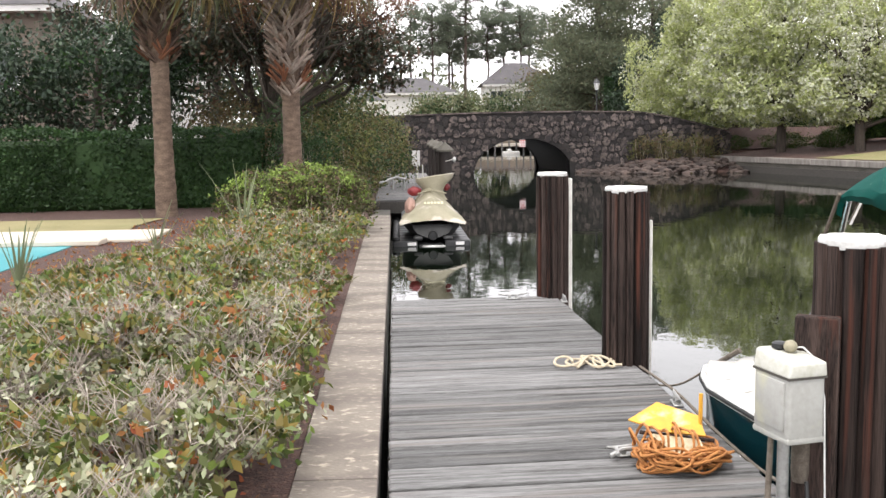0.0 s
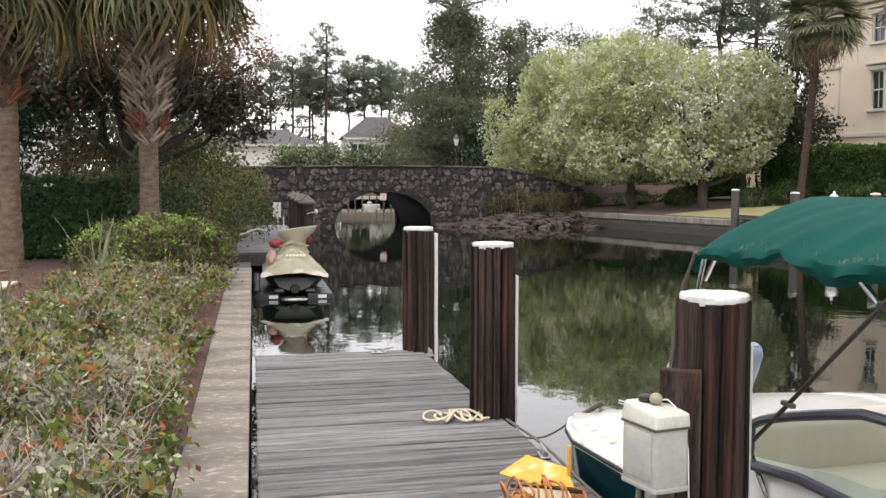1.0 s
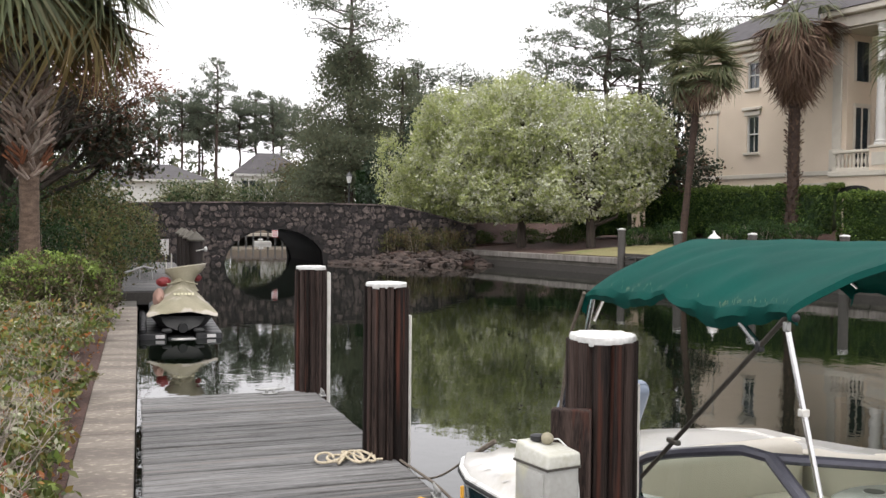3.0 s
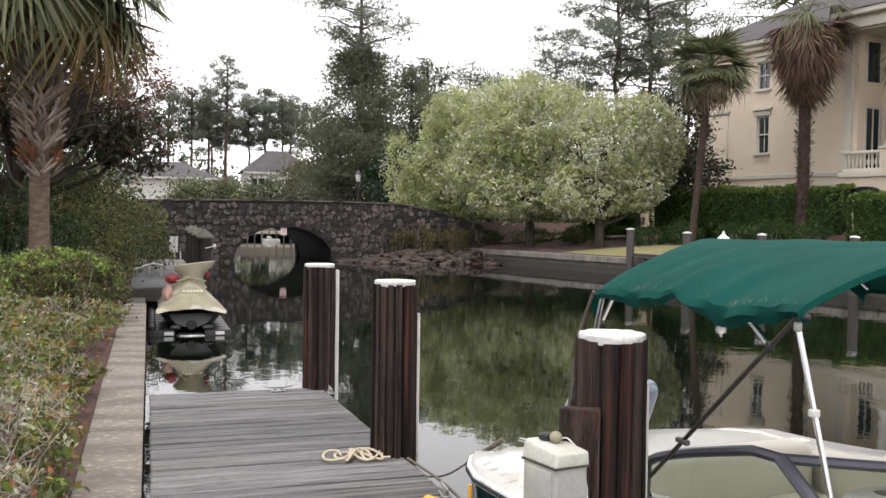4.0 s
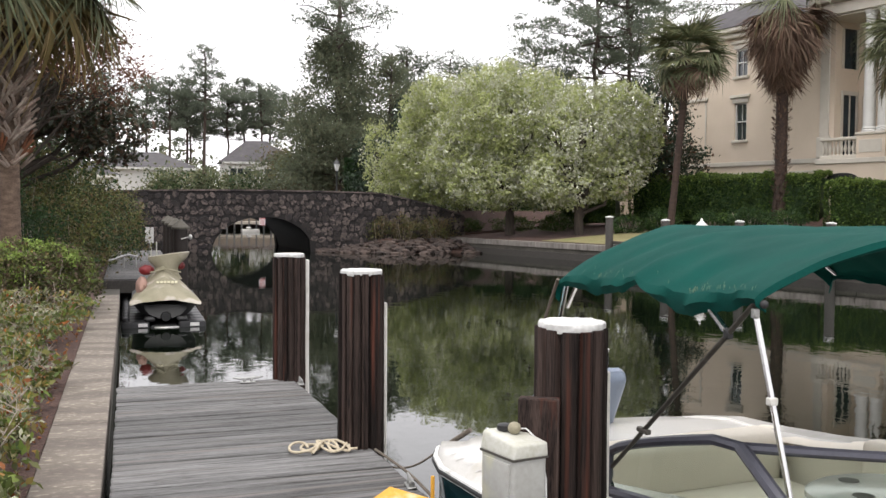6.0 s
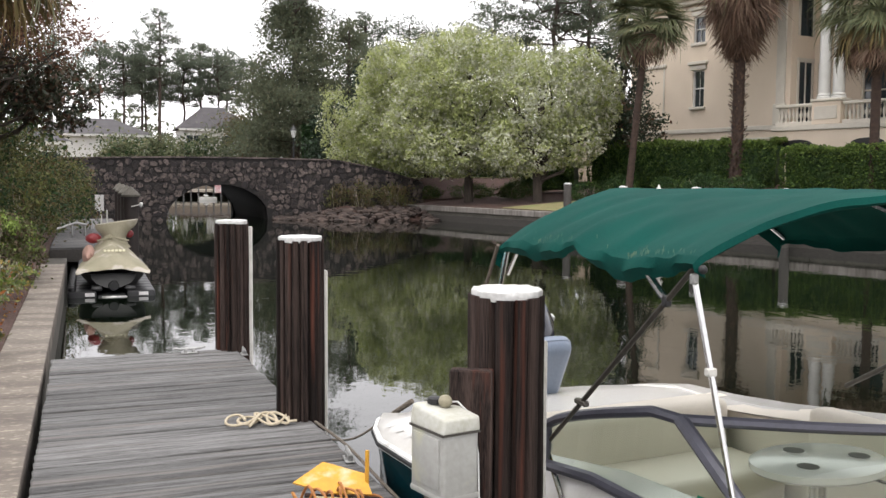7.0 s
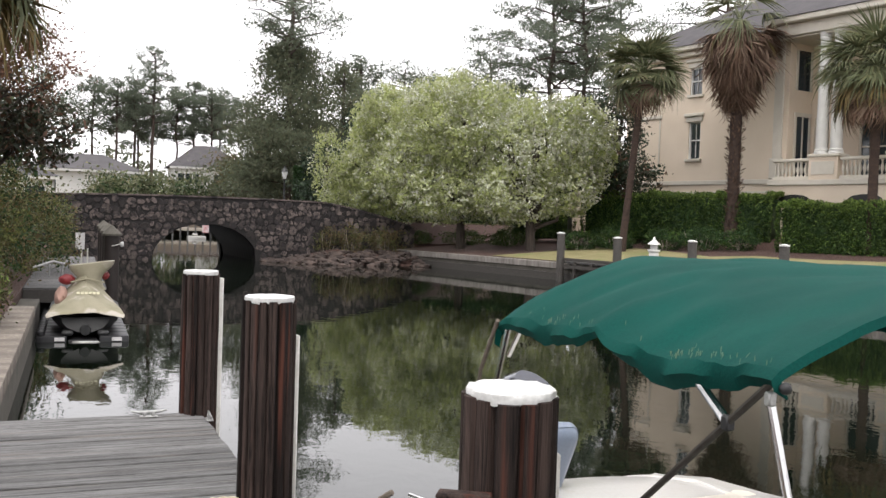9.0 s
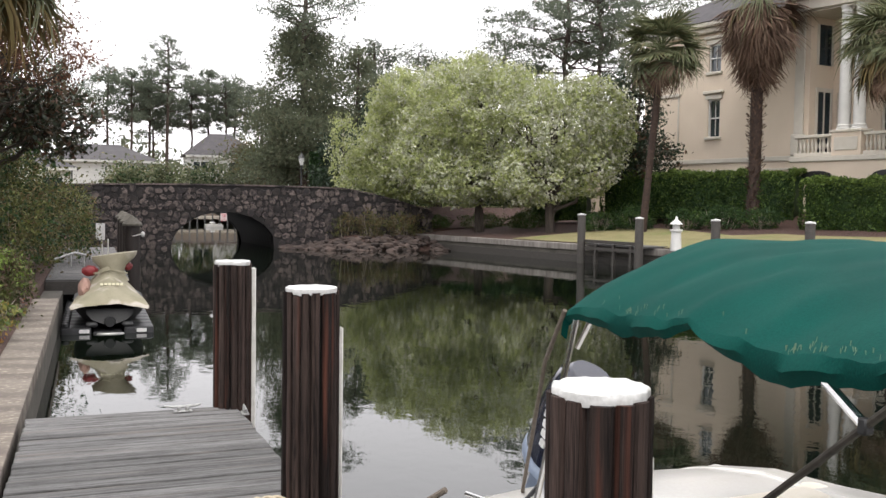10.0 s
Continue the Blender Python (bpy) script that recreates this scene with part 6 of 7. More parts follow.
# round clipped shrub, and looser ones behind
ROUND = [((-1.28, 15.3, 0.42), (0.92, 1.15, 0.66)), ((-2.0, 15.9, 0.36), (0.8, 1.0, 0.62)), ((-1.0, 16.6, 0.40), (0.62, 1.0, 0.55))]
round_ob = bush("round_shrub", [((-1.28, 15.3, 0.42), (0.92, 1.15, 0.66)), ((-2.0, 15.9, 0.36), (0.8, 1.0, 0.62)), ((-1.0, 16.6, 0.40), (0.62, 1.0, 0.55))], 15000, 0.06, [("privet", 1.0), ("shrub", 0.12)], "rounded clipped shrub with fresh green tips", seed=31, base=0.0, sub=90, sigma=0.10, fill=0.72)
rt = np.random.default_rng(35)
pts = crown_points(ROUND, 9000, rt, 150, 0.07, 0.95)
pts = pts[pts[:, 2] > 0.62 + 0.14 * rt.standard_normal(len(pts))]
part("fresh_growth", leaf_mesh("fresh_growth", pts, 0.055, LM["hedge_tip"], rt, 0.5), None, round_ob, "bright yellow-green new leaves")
bush("shrub", [((-0.95, 23.5, 0.8), (0.85, 2.0, 0.9)), ((-1.3, 26.5, 1.4), (1.1, 2.0, 1.3)), ((-0.3, 28.5, 0.9), (0.9, 2.2, 1.1)), ((-1.9, 28.8, 2.3), (1.0, 1.3, 0.95)), ((-1.7, 31, 1.7), (1.1, 1.8, 1.2)), ((-0.6, 34, 1.1), (1.2, 3.0, 1.2))], 21000, 0.085, [("yellow", 0.55), ("tan", 0.25), ("hedge_dark", 0.3)], "loose yellow-green shrubs overhanging the water", seed=32, base=0.0, sub=70, sigma=0.14)
bush("shrub", [((-1.9, 22.0, 0.7), (0.9, 1.0, 0.9)), ((-2.6, 24.0, 1.0), (1.2, 1.3, 1.2))], 9000, 0.075, [("hedge_dark", 1.0)], "dark evergreen shrub behind the palm", seed=33, base=0.0, sub=50, sigma=0.14)
bush("shrub", [((-3.5, 23.5, 1.1), (1.0, 1.0, 0.8)), ((-4.2, 27, 1.8), (1.2, 1.2, 1.0))], 4200, 0.10, [("tan", 1.0)], "thin tan shrub between the palms", seed=34, base=0.0)
hedge((-16, 21.2), (-2.9, 22.2), 1.8, 0.0, 1.62, 40000, 0.085, "hedge_dark", "long dark clipped hedge behind the pool", 41)
# strap-leaved plants
def strap_plant(x, y, n_b, length, seed, z0=0.0, mk="blade"):
    r = np.random.default_rng(seed)
    ob = thing("strap_plant", (x, y, z0), "clump of long grey-green strap leaves", "plant", "strap plants")
    for k in range(n_b):
        a = r.uniform(0, 6.28)
        ln = length * r.uniform(0.6, 1.1)
        lean_ = r.uniform(0.1, 0.5)
        bm = bmesh.new()
        o, s = Vector((math.cos(a), math.sin(a), 0)), Vector((-math.sin(a), math.cos(a), 0))
        rows = []
        for t in np.linspace(0, 1, 6):
            c = Vector((x, y, z0)) + o * ln * lean_ * t ** 1.5 + Vector((0, 0, ln * t * (1 - 0.2 * lean_ * t)))
            w = 0.020 * (1 - t) ** 0.7 + 0.002
            rows.append([c - s * w, c + o * 0.006, c + s * w])
        part("leaf", sheet(rows, bm), LM[mk], ob)


strap_plant(-1.95, 13.0, 12, 1.25, 51)
strap_plant(-2.9, 12.2, 9, 0.8, 52)
strap_plant(-3.5, 9.3, 14, 0.8, 53)
strap_plant(-3.15, 22.9, 16, 1.7, 54)

# magnolia and dark trees on the left bank
tree("magnolia_tree", (-3.3, 27.0, 0), 6.4, 0.24, [((-0.4, 26.4, 3.55), (1.2, 1.15, 0.9)), ((-1.9, 26.6, 4.05), (1.5, 1.4, 1.05)), ((-3.6, 26.8, 4.6), (1.9, 1.8, 1.4)), ((-4.9, 27.2, 4.3), (1.6, 1.6, 1.3))], 14000, 0.16, [("magnolia", 1.0)], "dark glossy magnolia with spreading limbs", seed=61, limbs=16, fork=0.2, sub=46, sigma=0.16)
tree("budding_tree", (-2.7, 25.2, 0), 6.6, 0.12, [((-0.55, 24.6, 4.75), (1.15, 1.1, 0.75)), ((-1.9, 24.9, 5.5), (1.5, 1.3, 0.95)), ((-3.4, 25.2, 5.3), (1.3, 1.2, 1.0)), ((-0.9, 24.8, 5.6), (1.2, 1.1, 0.8))], 15000, 0.075, [("rust", 1.0)], "thin tree with rusty brown budding foliage behind the palm", seed=67, limbs=26, fork=0.3, sub=60, sigma=0.15)
tree("laurel_tree", (-7.6, 26.2, 0), 5.0, 0.18, [((-7.4, 26.0, 3.0), (1.9, 1.6, 1.5)), ((-9.6, 26.0, 3.1), (1.7, 1.5, 1.4)), ((-11.6, 26.2, 2.7), (1.6, 1.5, 1.3)), ((-6.0, 26.4, 3.4), (1.2, 1.3, 1.4))], 17000, 0.14, [("holly", 0.8), ("hedge_dark", 0.25)], "dark green broad evergreen behind the hedge", seed=62, limbs=10, fork=0.15, sub=46, sigma=0.16)
tree("evergreen_tree", (-5.5, 31, 0), 8.0, 0.2, [((-5.8, 31, 4.2), (2.2, 2.0, 2.4)), ((-8.5, 32, 4.4), (2.2, 2.0, 1.9))], 11000, 0.17, [("holly", 0.6), ("magnolia", 0.4)], "dark evergreen tree beyond the palms", seed=63, limbs=10)
tree("evergreen_tree", (-2.5, 38, 0.0), 7.0, 0.2, [((-2.5, 38, 4.0), (2.2, 2.2, 2.6)), ((-4.5, 40, 3.5), (2.5, 2.5, 2.6))], 9000, 0.18, [("hedge_dark", 0.7), ("yellow", 0.3)], "mixed green tree near the bridge", seed=64, limbs=10)

# flowering pears on the far bank
pe = [
    ((19.0, 54.0, 0.6), 8.6, [((17.0, 52.0, 5.0), (3.0, 3.0, 2.8)), ((15.2, 51.4, 3.9), (1.9, 2.0, 2.0)), ((18.8, 52.4, 6.7), (2.3, 2.4, 2.0)), ((16.6, 50.6, 2.9), (2.4, 1.9, 1.4)), ((16.4, 51.6, 7.0), (2.1, 2.2, 1.9))]),
    ((18.5, 46.3, 0.3), 9.2, [((17.7, 46.6, 6.2), (2.9, 2.9, 2.8)), ((19.5, 45.6, 5.6), (2.9, 2.8, 2.9)), ((17.6, 45.6, 2.9), (2.7, 2.2, 1.4)), ((15.9, 46.8, 4.0), (1.8, 1.9, 1.8)), ((19.8, 45.0, 3.0), (2.2, 2.0, 1.4))]),
    ((20.6, 42.6, 0.3), 7.6, [((20.9, 42.8, 5.2), (2.6, 2.4, 2.5)), ((22.2, 42.2, 5.6), (1.8, 1.8, 2.1)), ((19.9, 42.6, 3.0), (2.2, 1.9, 1.4)), ((22.0, 42.0, 3.4), (1.7, 1.6, 1.4)), ((23.3, 42.2, 5.2), (1.4, 1.4, 2.2))]),
]
for k, (b, h, el) in enumerate(pe):
    tree("pear_tree", b, h, 0.24 if k else 0.28, el, 60000 if k < 2 else 32000, 0.15, [("pear", 0.72 - 0.12 * k), ("pear_pale", 0.26 + 0.12 * k)], "rounded pear tree in pale green leaf and white blossom", seed=70 + k, limbs=18, fork=0.12, sub=300, sigma=0.058, group="pear trees on the far bank", up=0.15, aspect=0.6, fill=0.42)
tree("pear_tree", (13.1, 52.5, 1.4), 5.2, 0.12, [((12.9, 51.6, 4.4), (0.95, 1.1, 1.9)), ((13.7, 51.4, 3.2), (1.2, 1.0, 1.4)), ((13.4, 50.6, 2.0), (1.3, 1.0, 1.1))], 5200, 0.14, [("pear", 0.8), ("pear_pale", 0.2)], "small pale-leaved tree beside the bridge", seed=75, limbs=6, sub=50, sigma=0.14, group="pear trees on the far bank", up=1.0)

# far bank hedges and shrubs
hedge((25.0, 44.9), (29.6, 36.3), 1.7, 1.1, 3.2, 30000, 0.10, "hedge", "clipped bright green hedge before the house", 81, 1.0)
hedge((28.5, 34.2), (31.6, 24.5), 2.0, 0.75, 2.78, 30000, 0.10, "hedge", "tall square clipped hedge with a worn gap", 82, 1.0)
hedge((22.4, 47.9), (24.4, 45.9), 1.4, 0.9, 2.2, 6000, 0.12, "hedge", "low clipped hedge by the path", 83, 0.6)
hedge((13.5, 62.5), (33.0, 58.0), 2.0, 1.2, 4.6, 16000, 0.26, "hedge_dark", "dark evergreen screen behind the pear trees", 84)
for k, (x, y_, s) in enumerate(((22.3, 41.0, 0.75), (23.6, 40.0, 0.8), (25.0, 38.2, 0.8), (26.0, 36.8, 0.85), (27.0, 35.6, 0.75), (24.3, 41.6, 0.9), (26.8, 37.9, 0.8))):
    zb = bank_h(x, y_)
    bush("shrub", [((x, y_, zb + 0.5 * s), (1.0 * s, 1.0 * s, 0.62 * s))], 2600, 0.09, [("hedge_dark", 0.8), ("hedge", 0.3)], "low rounded dark shrub before the hedge", seed=90 + k, base=zb, group="low shrubs on the far bank", sub=50, sigma=0.14, fill=0.6)
for k, (x, y_, s) in enumerate(((19.6, 48.6, 0.9), (21.0, 46.0, 0.8), (17.3, 49.8, 0.7), (22.6, 48.2, 0.9))):
    zb = bank_h(x, y_)
    bush("shrub", [((x, y_, zb + 0.4 * s), (1.3 * s, 1.0 * s, 0.6 * s))], 2600, 0.09, [("hedge", 0.8), ("yellow", 0.3)], "low spreading shrub under the pears", seed=100 + k, base=zb, group="low shrubs on the far bank", sub=50, sigma=0.14, fill=0.5)
for k, (x, y_, s) in enumerate(((13.4, 48.0, 0.8), (15.0, 47.9, 0.75), (12.2, 48.5, 0.7), (16.0, 48.9, 0.8))):
    bush("shrub", [((x, y_, 0.5), (1.0 * s, 0.8 * s, 0.9 * s))], 1300, 0.10, [("tan", 0.7), ("yellow", 0.5)], "thin brown and green shrub above the rocks", seed=110 + k, base=-0.1, group="bank shrubs by the bridge", sub=26, sigma=0.18)
tree("magnolia_tree", (25.7, 43.6, 1.2), 8.6, 0.16, [((25.6, 43.6, 6.2), (1.5, 1.5, 2.4)), ((26.0, 43.2, 3.9), (1.7, 1.6, 1.3)), ((24.9, 43.8, 4.6), (1.4, 1.4, 1.6))], 9000, 0.18, [("magnolia", 0.6), ("holly", 0.5)], "young dark magnolia by the house corner", seed=66, limbs=12, fork=0.1, sub=60, sigma=0.13)

# woods beyond the bridge
def pine(x, y, zb, h, spread, seed, n_l=7500, start=0.5, lean=0.0, leaf=0.28, tuft=0.7, clump=0.30):
    r = np.random.default_rng(seed)
    ob = thing("pine_tree", (x, y, zb), "tall slender pine with tufted open crown", "pine tree", "pines beyond the canal")
    top = Vector((x + lean, y, zb + h))
    b0 = Vector((x, y, zb - 0.2))
    part("trunk", tube(limb_points(b0, top, 0.006, r, 8), list(np.linspace(0.011 * h + 0.05, 0.003 * h + 0.03, 8)), sides=7), M["pine_bark"], ob)
    br = bmesh.new()
    el = []
    n_br = 26
    for k in range(n_br):
        t = start + (0.98 - start) * (k / (n_br - 1)) + 0.02 * r.standard_normal()
        c = b0.lerp(top, min(t, 0.99))
        a = k * 2.4 + r.uniform(-0.5, 0.5)
        u = (t - start) / (1 - start)
        ln = spread * (0.45 + 0.75 * (1 - abs(u - 0.35) ** 1.3) - 0.45 * max(u - 0.5, 0)) * r.uniform(0.5, 1.1)
        tip = c + Vector((math.cos(a) * ln, math.sin(a) * ln, ln * r.uniform(0.05, 0.45)))
        tube(limb_points(c, tip, 0.06, r, 5), [0.008 * h * w for w in (0.6, 0.45, 0.33, 0.22, 0.12)], br, sides=5)
        for f, kk in ((1.0, 0.34), (0.68, 0.30), (0.42, 0.22)):
            if r.random() < (0.95 if f > 0.9 else 0.75):
                q = c.lerp(tip, f) + Vector((r.uniform(-0.5, 0.5), r.uniform(-0.5, 0.5), 0.25))
                el.append((tuple(q), (ln * kk, ln * kk, ln * kk * tuft)))
    el.append((tuple(top), (spread * 0.35, spread * 0.35, spread * 0.28)))
    part("brushwood", br, M["pine_bark"], ob)["kind"] = "stuff"
    pts = crown_points(el, n_l, r, 14, clump, 0.3)
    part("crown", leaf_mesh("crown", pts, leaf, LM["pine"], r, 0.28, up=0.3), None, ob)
    return ob


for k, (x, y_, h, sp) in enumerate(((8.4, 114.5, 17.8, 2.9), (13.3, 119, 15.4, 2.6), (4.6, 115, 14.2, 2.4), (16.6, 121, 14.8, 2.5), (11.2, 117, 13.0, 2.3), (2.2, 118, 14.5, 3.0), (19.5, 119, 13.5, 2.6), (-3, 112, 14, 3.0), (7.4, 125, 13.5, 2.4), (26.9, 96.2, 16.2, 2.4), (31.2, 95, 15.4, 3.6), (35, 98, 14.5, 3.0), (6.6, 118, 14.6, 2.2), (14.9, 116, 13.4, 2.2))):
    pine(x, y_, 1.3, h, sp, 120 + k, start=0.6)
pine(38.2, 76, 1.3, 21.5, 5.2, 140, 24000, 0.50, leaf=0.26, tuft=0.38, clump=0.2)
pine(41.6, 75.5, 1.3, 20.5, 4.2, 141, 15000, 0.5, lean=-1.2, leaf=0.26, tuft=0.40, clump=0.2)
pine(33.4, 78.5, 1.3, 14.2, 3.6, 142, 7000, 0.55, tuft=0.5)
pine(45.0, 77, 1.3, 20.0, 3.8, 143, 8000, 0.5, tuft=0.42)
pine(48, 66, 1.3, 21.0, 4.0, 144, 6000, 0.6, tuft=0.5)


def conifer(x, y, zb, h, rad, seed, mk, n_l, label, leaf=0.4, dens=70, low=0.05):
    r = np.random.default_rng(seed)
    ob = thing("conifer_tree", (x, y, zb), label, "conifer", "")
    part("trunk", tube([(x, y, zb - 0.2), (x, y, zb + h * 0.6), (x, y, zb + h)], [0.3, 0.18, 0.03], sides=8), M["pine_bark"], ob)
    el = []
    for k in range(dens):
        t = low + (1 - low) * r.random() ** 0.8
        a = r.uniform(0, 6.28)
        rr = rad * (1 - t) ** 0.55 * r.uniform(0.5, 1.05) + 0.25
        el.append(((x + math.cos(a) * rr * 0.75, y + math.sin(a) * rr * 0.75, zb + h * t), (rr * 0.5 + 0.25, rr * 0.5 + 0.25, 0.5 + 0.25 * rr * 0.5)))
    br = bmesh.new()
    for e in el[::2]:
        tube([(x, y, e[0][2] - 0.5), e[0]], [0.06, 0.02], br, sides=4)
    part("brushwood", br, M["pine_bark"], ob)["kind"] = "stuff"
    part("crown", leaf_mesh("crown", crown_points(el, n_l, r, 8, 0.33, 0.2), leaf, LM[mk], r, 0.35), None, ob)
    return ob


conifer(14.6, 70.5, 1.3, 13.4, 5.0, 150, "cypress", 46000, "broad grey-green conifer rising over the bridge", 0.26, 120)
conifer(19.5, 74, 1.3, 12.0, 4.0, 151, "cypress", 16000, "grey-green conifer behind the pears", 0.30, 60)
conifer(17.6, 62.0, 1.3, 7.4, 2.4, 152, "holly", 9000, "dark dense evergreen behind the bridge lamp", 0.3, 60, 0.0)
conifer(15.0, 61.0, 1.3, 4.6, 1.9, 153, "holly", 6000, "dark dense evergreen behind the bridge lamp", 0.3, 50, 0.0)
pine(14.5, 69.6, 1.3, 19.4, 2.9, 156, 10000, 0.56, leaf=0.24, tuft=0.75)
tree("yellow_tree", (13.0, 84, 1.3), 6.5, 0.15, [((13.0, 84, 4.5), (2.4, 2.4, 2.2)), ((15.4, 82, 5.0), (2.0, 2.0, 2.4))], 5200, 0.28, [("yellow", 0.6), ("tan", 0.5)], "yellow-green tree beside the white house", seed=157, limbs=8)
tree("tan_tree", (22.5, 78, 1.3), 9.5, 0.18, [((22.5, 78, 7.0), (3.0, 3.0, 2.6))], 4000, 0.35, [("tan", 0.7), ("cypress", 0.4)], "tan bare-budding tree in the far wood", seed=158, limbs=10)
for k, (x, y_, s) in enumerate(((4.0, 72, 1.5), (6.6, 74, 1.6), (8.6, 73, 1.5), (2.0, 68, 1.4))):
    bush("shrub", [((x, y_, 2.5), (1.6 * s * 0.7, 1.4, 1.1 * s)), ((x + 1, y_ + 1, 2.9), (1.2, 1.2, 0.9 * s))], 3000, 0.22, [("hedge_dark", 0.3), ("frond", 0.7)], "grey-green fan-leaved thicket beyond the bridge", seed=160 + k, base=1.3, group="thickets beyond the bridge")
# wood in the distance closing the view
rw = np.random.default_rng(77)
wood = []
for k in range(150):
    if k < 110:
        a = rw.uniform(-0.5, 1.25)
        d = rw.uniform(128, 165)
    else:
        a, d = rw.uniform(0.55, 1.35), rw.uniform(70, 100)
    x, y_ = d * math.sin(a), d * math.cos(a)
    wood.append(((x, y_, 1.3 + rw.uniform(2.5, 5.5)), (rw.uniform(3, 5.5), rw.uniform(3, 5), rw.uniform(2.5, 4.6))))
pts = crown_points(wood, 42000, rw, 14, 0.25, 0.4)
tagged(part("far_wood", leaf_mesh("far_wood", pts, 0.85, LM["cypress"], rw, 0.5), None), "hazy grey-green wood in the distance", "wood", kind="stuff")

# ---- cream house on the far bank ----
house = thing("cream_house", (30, 40, 1.5), "large cream stucco house with columned portico and balustrade", "house")
HA, HB = Vector((28.5, 47.6, 0)), Vector((30.6, 37.2, 0))
hd = (HB - HA).normalized()
HM = pose(HA.x, HA.y, 0, 0, 0, math.degrees(math.atan2(hd.y, hd.x)))
HL = (HB - HA).length
# local x runs along the canal wall towards the portico, local y points away from the canal (inland)
INL = 1 if (HM.to_3x3() @ Vector((0, 1, 0))).x > 0 else -1


def hbox(x0, x1, d0, d1, z0, z1, bevel=0.0):
    """A box by distance along the wall, depth inland and height."""
    y0, y1 = sorted((d0 * INL, d1 * INL))
    return box(x0, x1, y0, y1, z0, z1, bevel, m=HM)


ZF, ZE = 3.95, 10.7
wins = [(4.55, 5.35, 5.15, 7.0), (4.55, 5.35, 8.35, 9.7)]


def wall_with_openings(x0, x1, z0, z1, holes, d0=0.0, d1=0.3):
    bm = bmesh.new()
    xs = sorted({x0, x1, *[h[0] for h in holes], *[h[1] for h in holes]})
    zs = sorted({z0, z1, *[h[2] for h in holes], *[h[3] for h in holes]})
    for a, b in zip(xs, xs[1:]):
        for c, d in zip(zs, zs[1:]):
            if not any(h[0] <= a and b <= h[1] and h[2] <= c and d <= h[3] for h in holes):
                y0, y1 = sorted((d0 * INL, d1 * INL))
                box(a, b, y0, y1, c, d, 0, bm, HM)
    bmesh.ops.remove_doubles(bm, verts=bm.verts[:], dist=0.001)
    return bm


part("wall", wall_with_openings(0, HL, 0.8, ZE, wins), M["stucco"], house)
part("end_wall", hbox(-0.0, 0.3, 0.3, 9, 0.8, ZE), M["stucco"], house)
part("back_wall", hbox(0.3, 22, 9, 9.3, 0.8, ZE), M["stucco"], house)
part("belt_course", hbox(-0.06, HL + 0.05, -0.07, 0.0, ZF - 0.12, ZF + 0.10, 0.02), M["trim"], house)
part("belt_course", hbox(-0.06, HL + 0.05, -0.05, 0.0, ZF - 0.55, ZF - 0.45, 0.01), M["trim"], house)
for q in (ZE - 0.45, ):
    part("cornice", hbox(-0.35, HL + 0.2, -0.35, 0.0, q, q + 0.25, 0.05), M["trim"], house)
    part("gutter", hbox(-0.6, HL + 0.2, -0.62, -0.3, q + 0.25, q + 0.5, 0.06), M["trim"], house)
for a, b, c, d in wins:
    w = part("window", hbox(a + 0.02, b - 0.02, 0.16, 0.18, c + 0.02, d - 0.02), M["dark_glass"], house, "dark sash window")
    for x in (a, b - 0.07):
        part("frame", hbox(x, x + 0.07, 0.06, 0.2, c, d), M["column"], w)
    part("rail", hbox(a, b, 0.08, 0.19, (c + d) / 2 - 0.03, (c + d) / 2 + 0.03), M["column"], w)
    part("rail", hbox(a, b, 0.06, 0.2, d - 0.07, d), M["column"], w)
    part("muntin", hbox((a + b) / 2 - 0.012, (a + b) / 2 + 0.012, 0.12, 0.155, c + 0.08, d - 0.08), M["column"], w)
    part("sill", hbox(a - 0.12, b + 0.12, -0.12, 0.1, c - 0.14, c, 0.02), M["trim"], w)
    part("architrave", hbox(a - 0.14, b + 0.14, -0.06, 0.0, d, d + 0.22, 0.02), M["trim"], w)
    part("hood", hbox(a - 0.24, b + 0.24, -0.16, 0.0, d + 0.26, d + 0.42, 0.03), M["trim"], w)
# blind panel near the far corner
for (a, b, c, d) in ((1.0, 2.6, 4.6, 7.3), (1.0, 2.6, 8.2, 9.7)):
    pn = part("blind_panel", hbox(a + 0.1, b - 0.1, -0.03, 0.0, c + 0.1, d - 0.1, 0.01), M["stucco"], house)
    for x in (a, b - 0.1):
        part("panel_moulding", hbox(x, x + 0.1, -0.06, 0.0, c, d, 0.02), M["trim"], pn)
    part("panel_moulding", hbox(a - 0.1, b + 0.1, -0.10, 0.0, d, d + 0.18, 0.03), M["trim"], pn)
    part("panel_moulding", hbox(a, b, -0.06, 0.0, c, c + 0.1, 0.02), M["trim"], pn)
# pilaster at the corner by the portico
part("pilaster", hbox(HL - 0.75, HL - 0.25, -0.09, 0.0, ZF + 0.1, ZE - 0.45, 0.02), M["trim"], house)
part("pilaster_base", hbox(HL - 0.85, HL - 0.15, -0.16, 0.0, ZF + 0.1, ZF + 1.05, 0.03), M["trim"], house)
part("return_wall", hbox(HL - 0.3, HL, 0.3, 1.9, 0.8, ZE), M["stucco"], house)
rd = part("window", hbox(HL - 0.01, HL + 0.012, 0.50, 1.42, ZF + 0.1, 6.9), M["dark_glass"], house, "tall dark glazed door")
for a, b in ((0.42, 0.52), (0.94, 0.98), (1.40, 1.50)):
    part("frame", hbox(HL + 0.002, HL + 0.07, a, b, ZF + 0.1, 6.9), M["trim"], rd)
part("rail", hbox(HL + 0.002, HL + 0.08, 0.40, 1.52, 6.9, 7.08), M["trim"], rd)
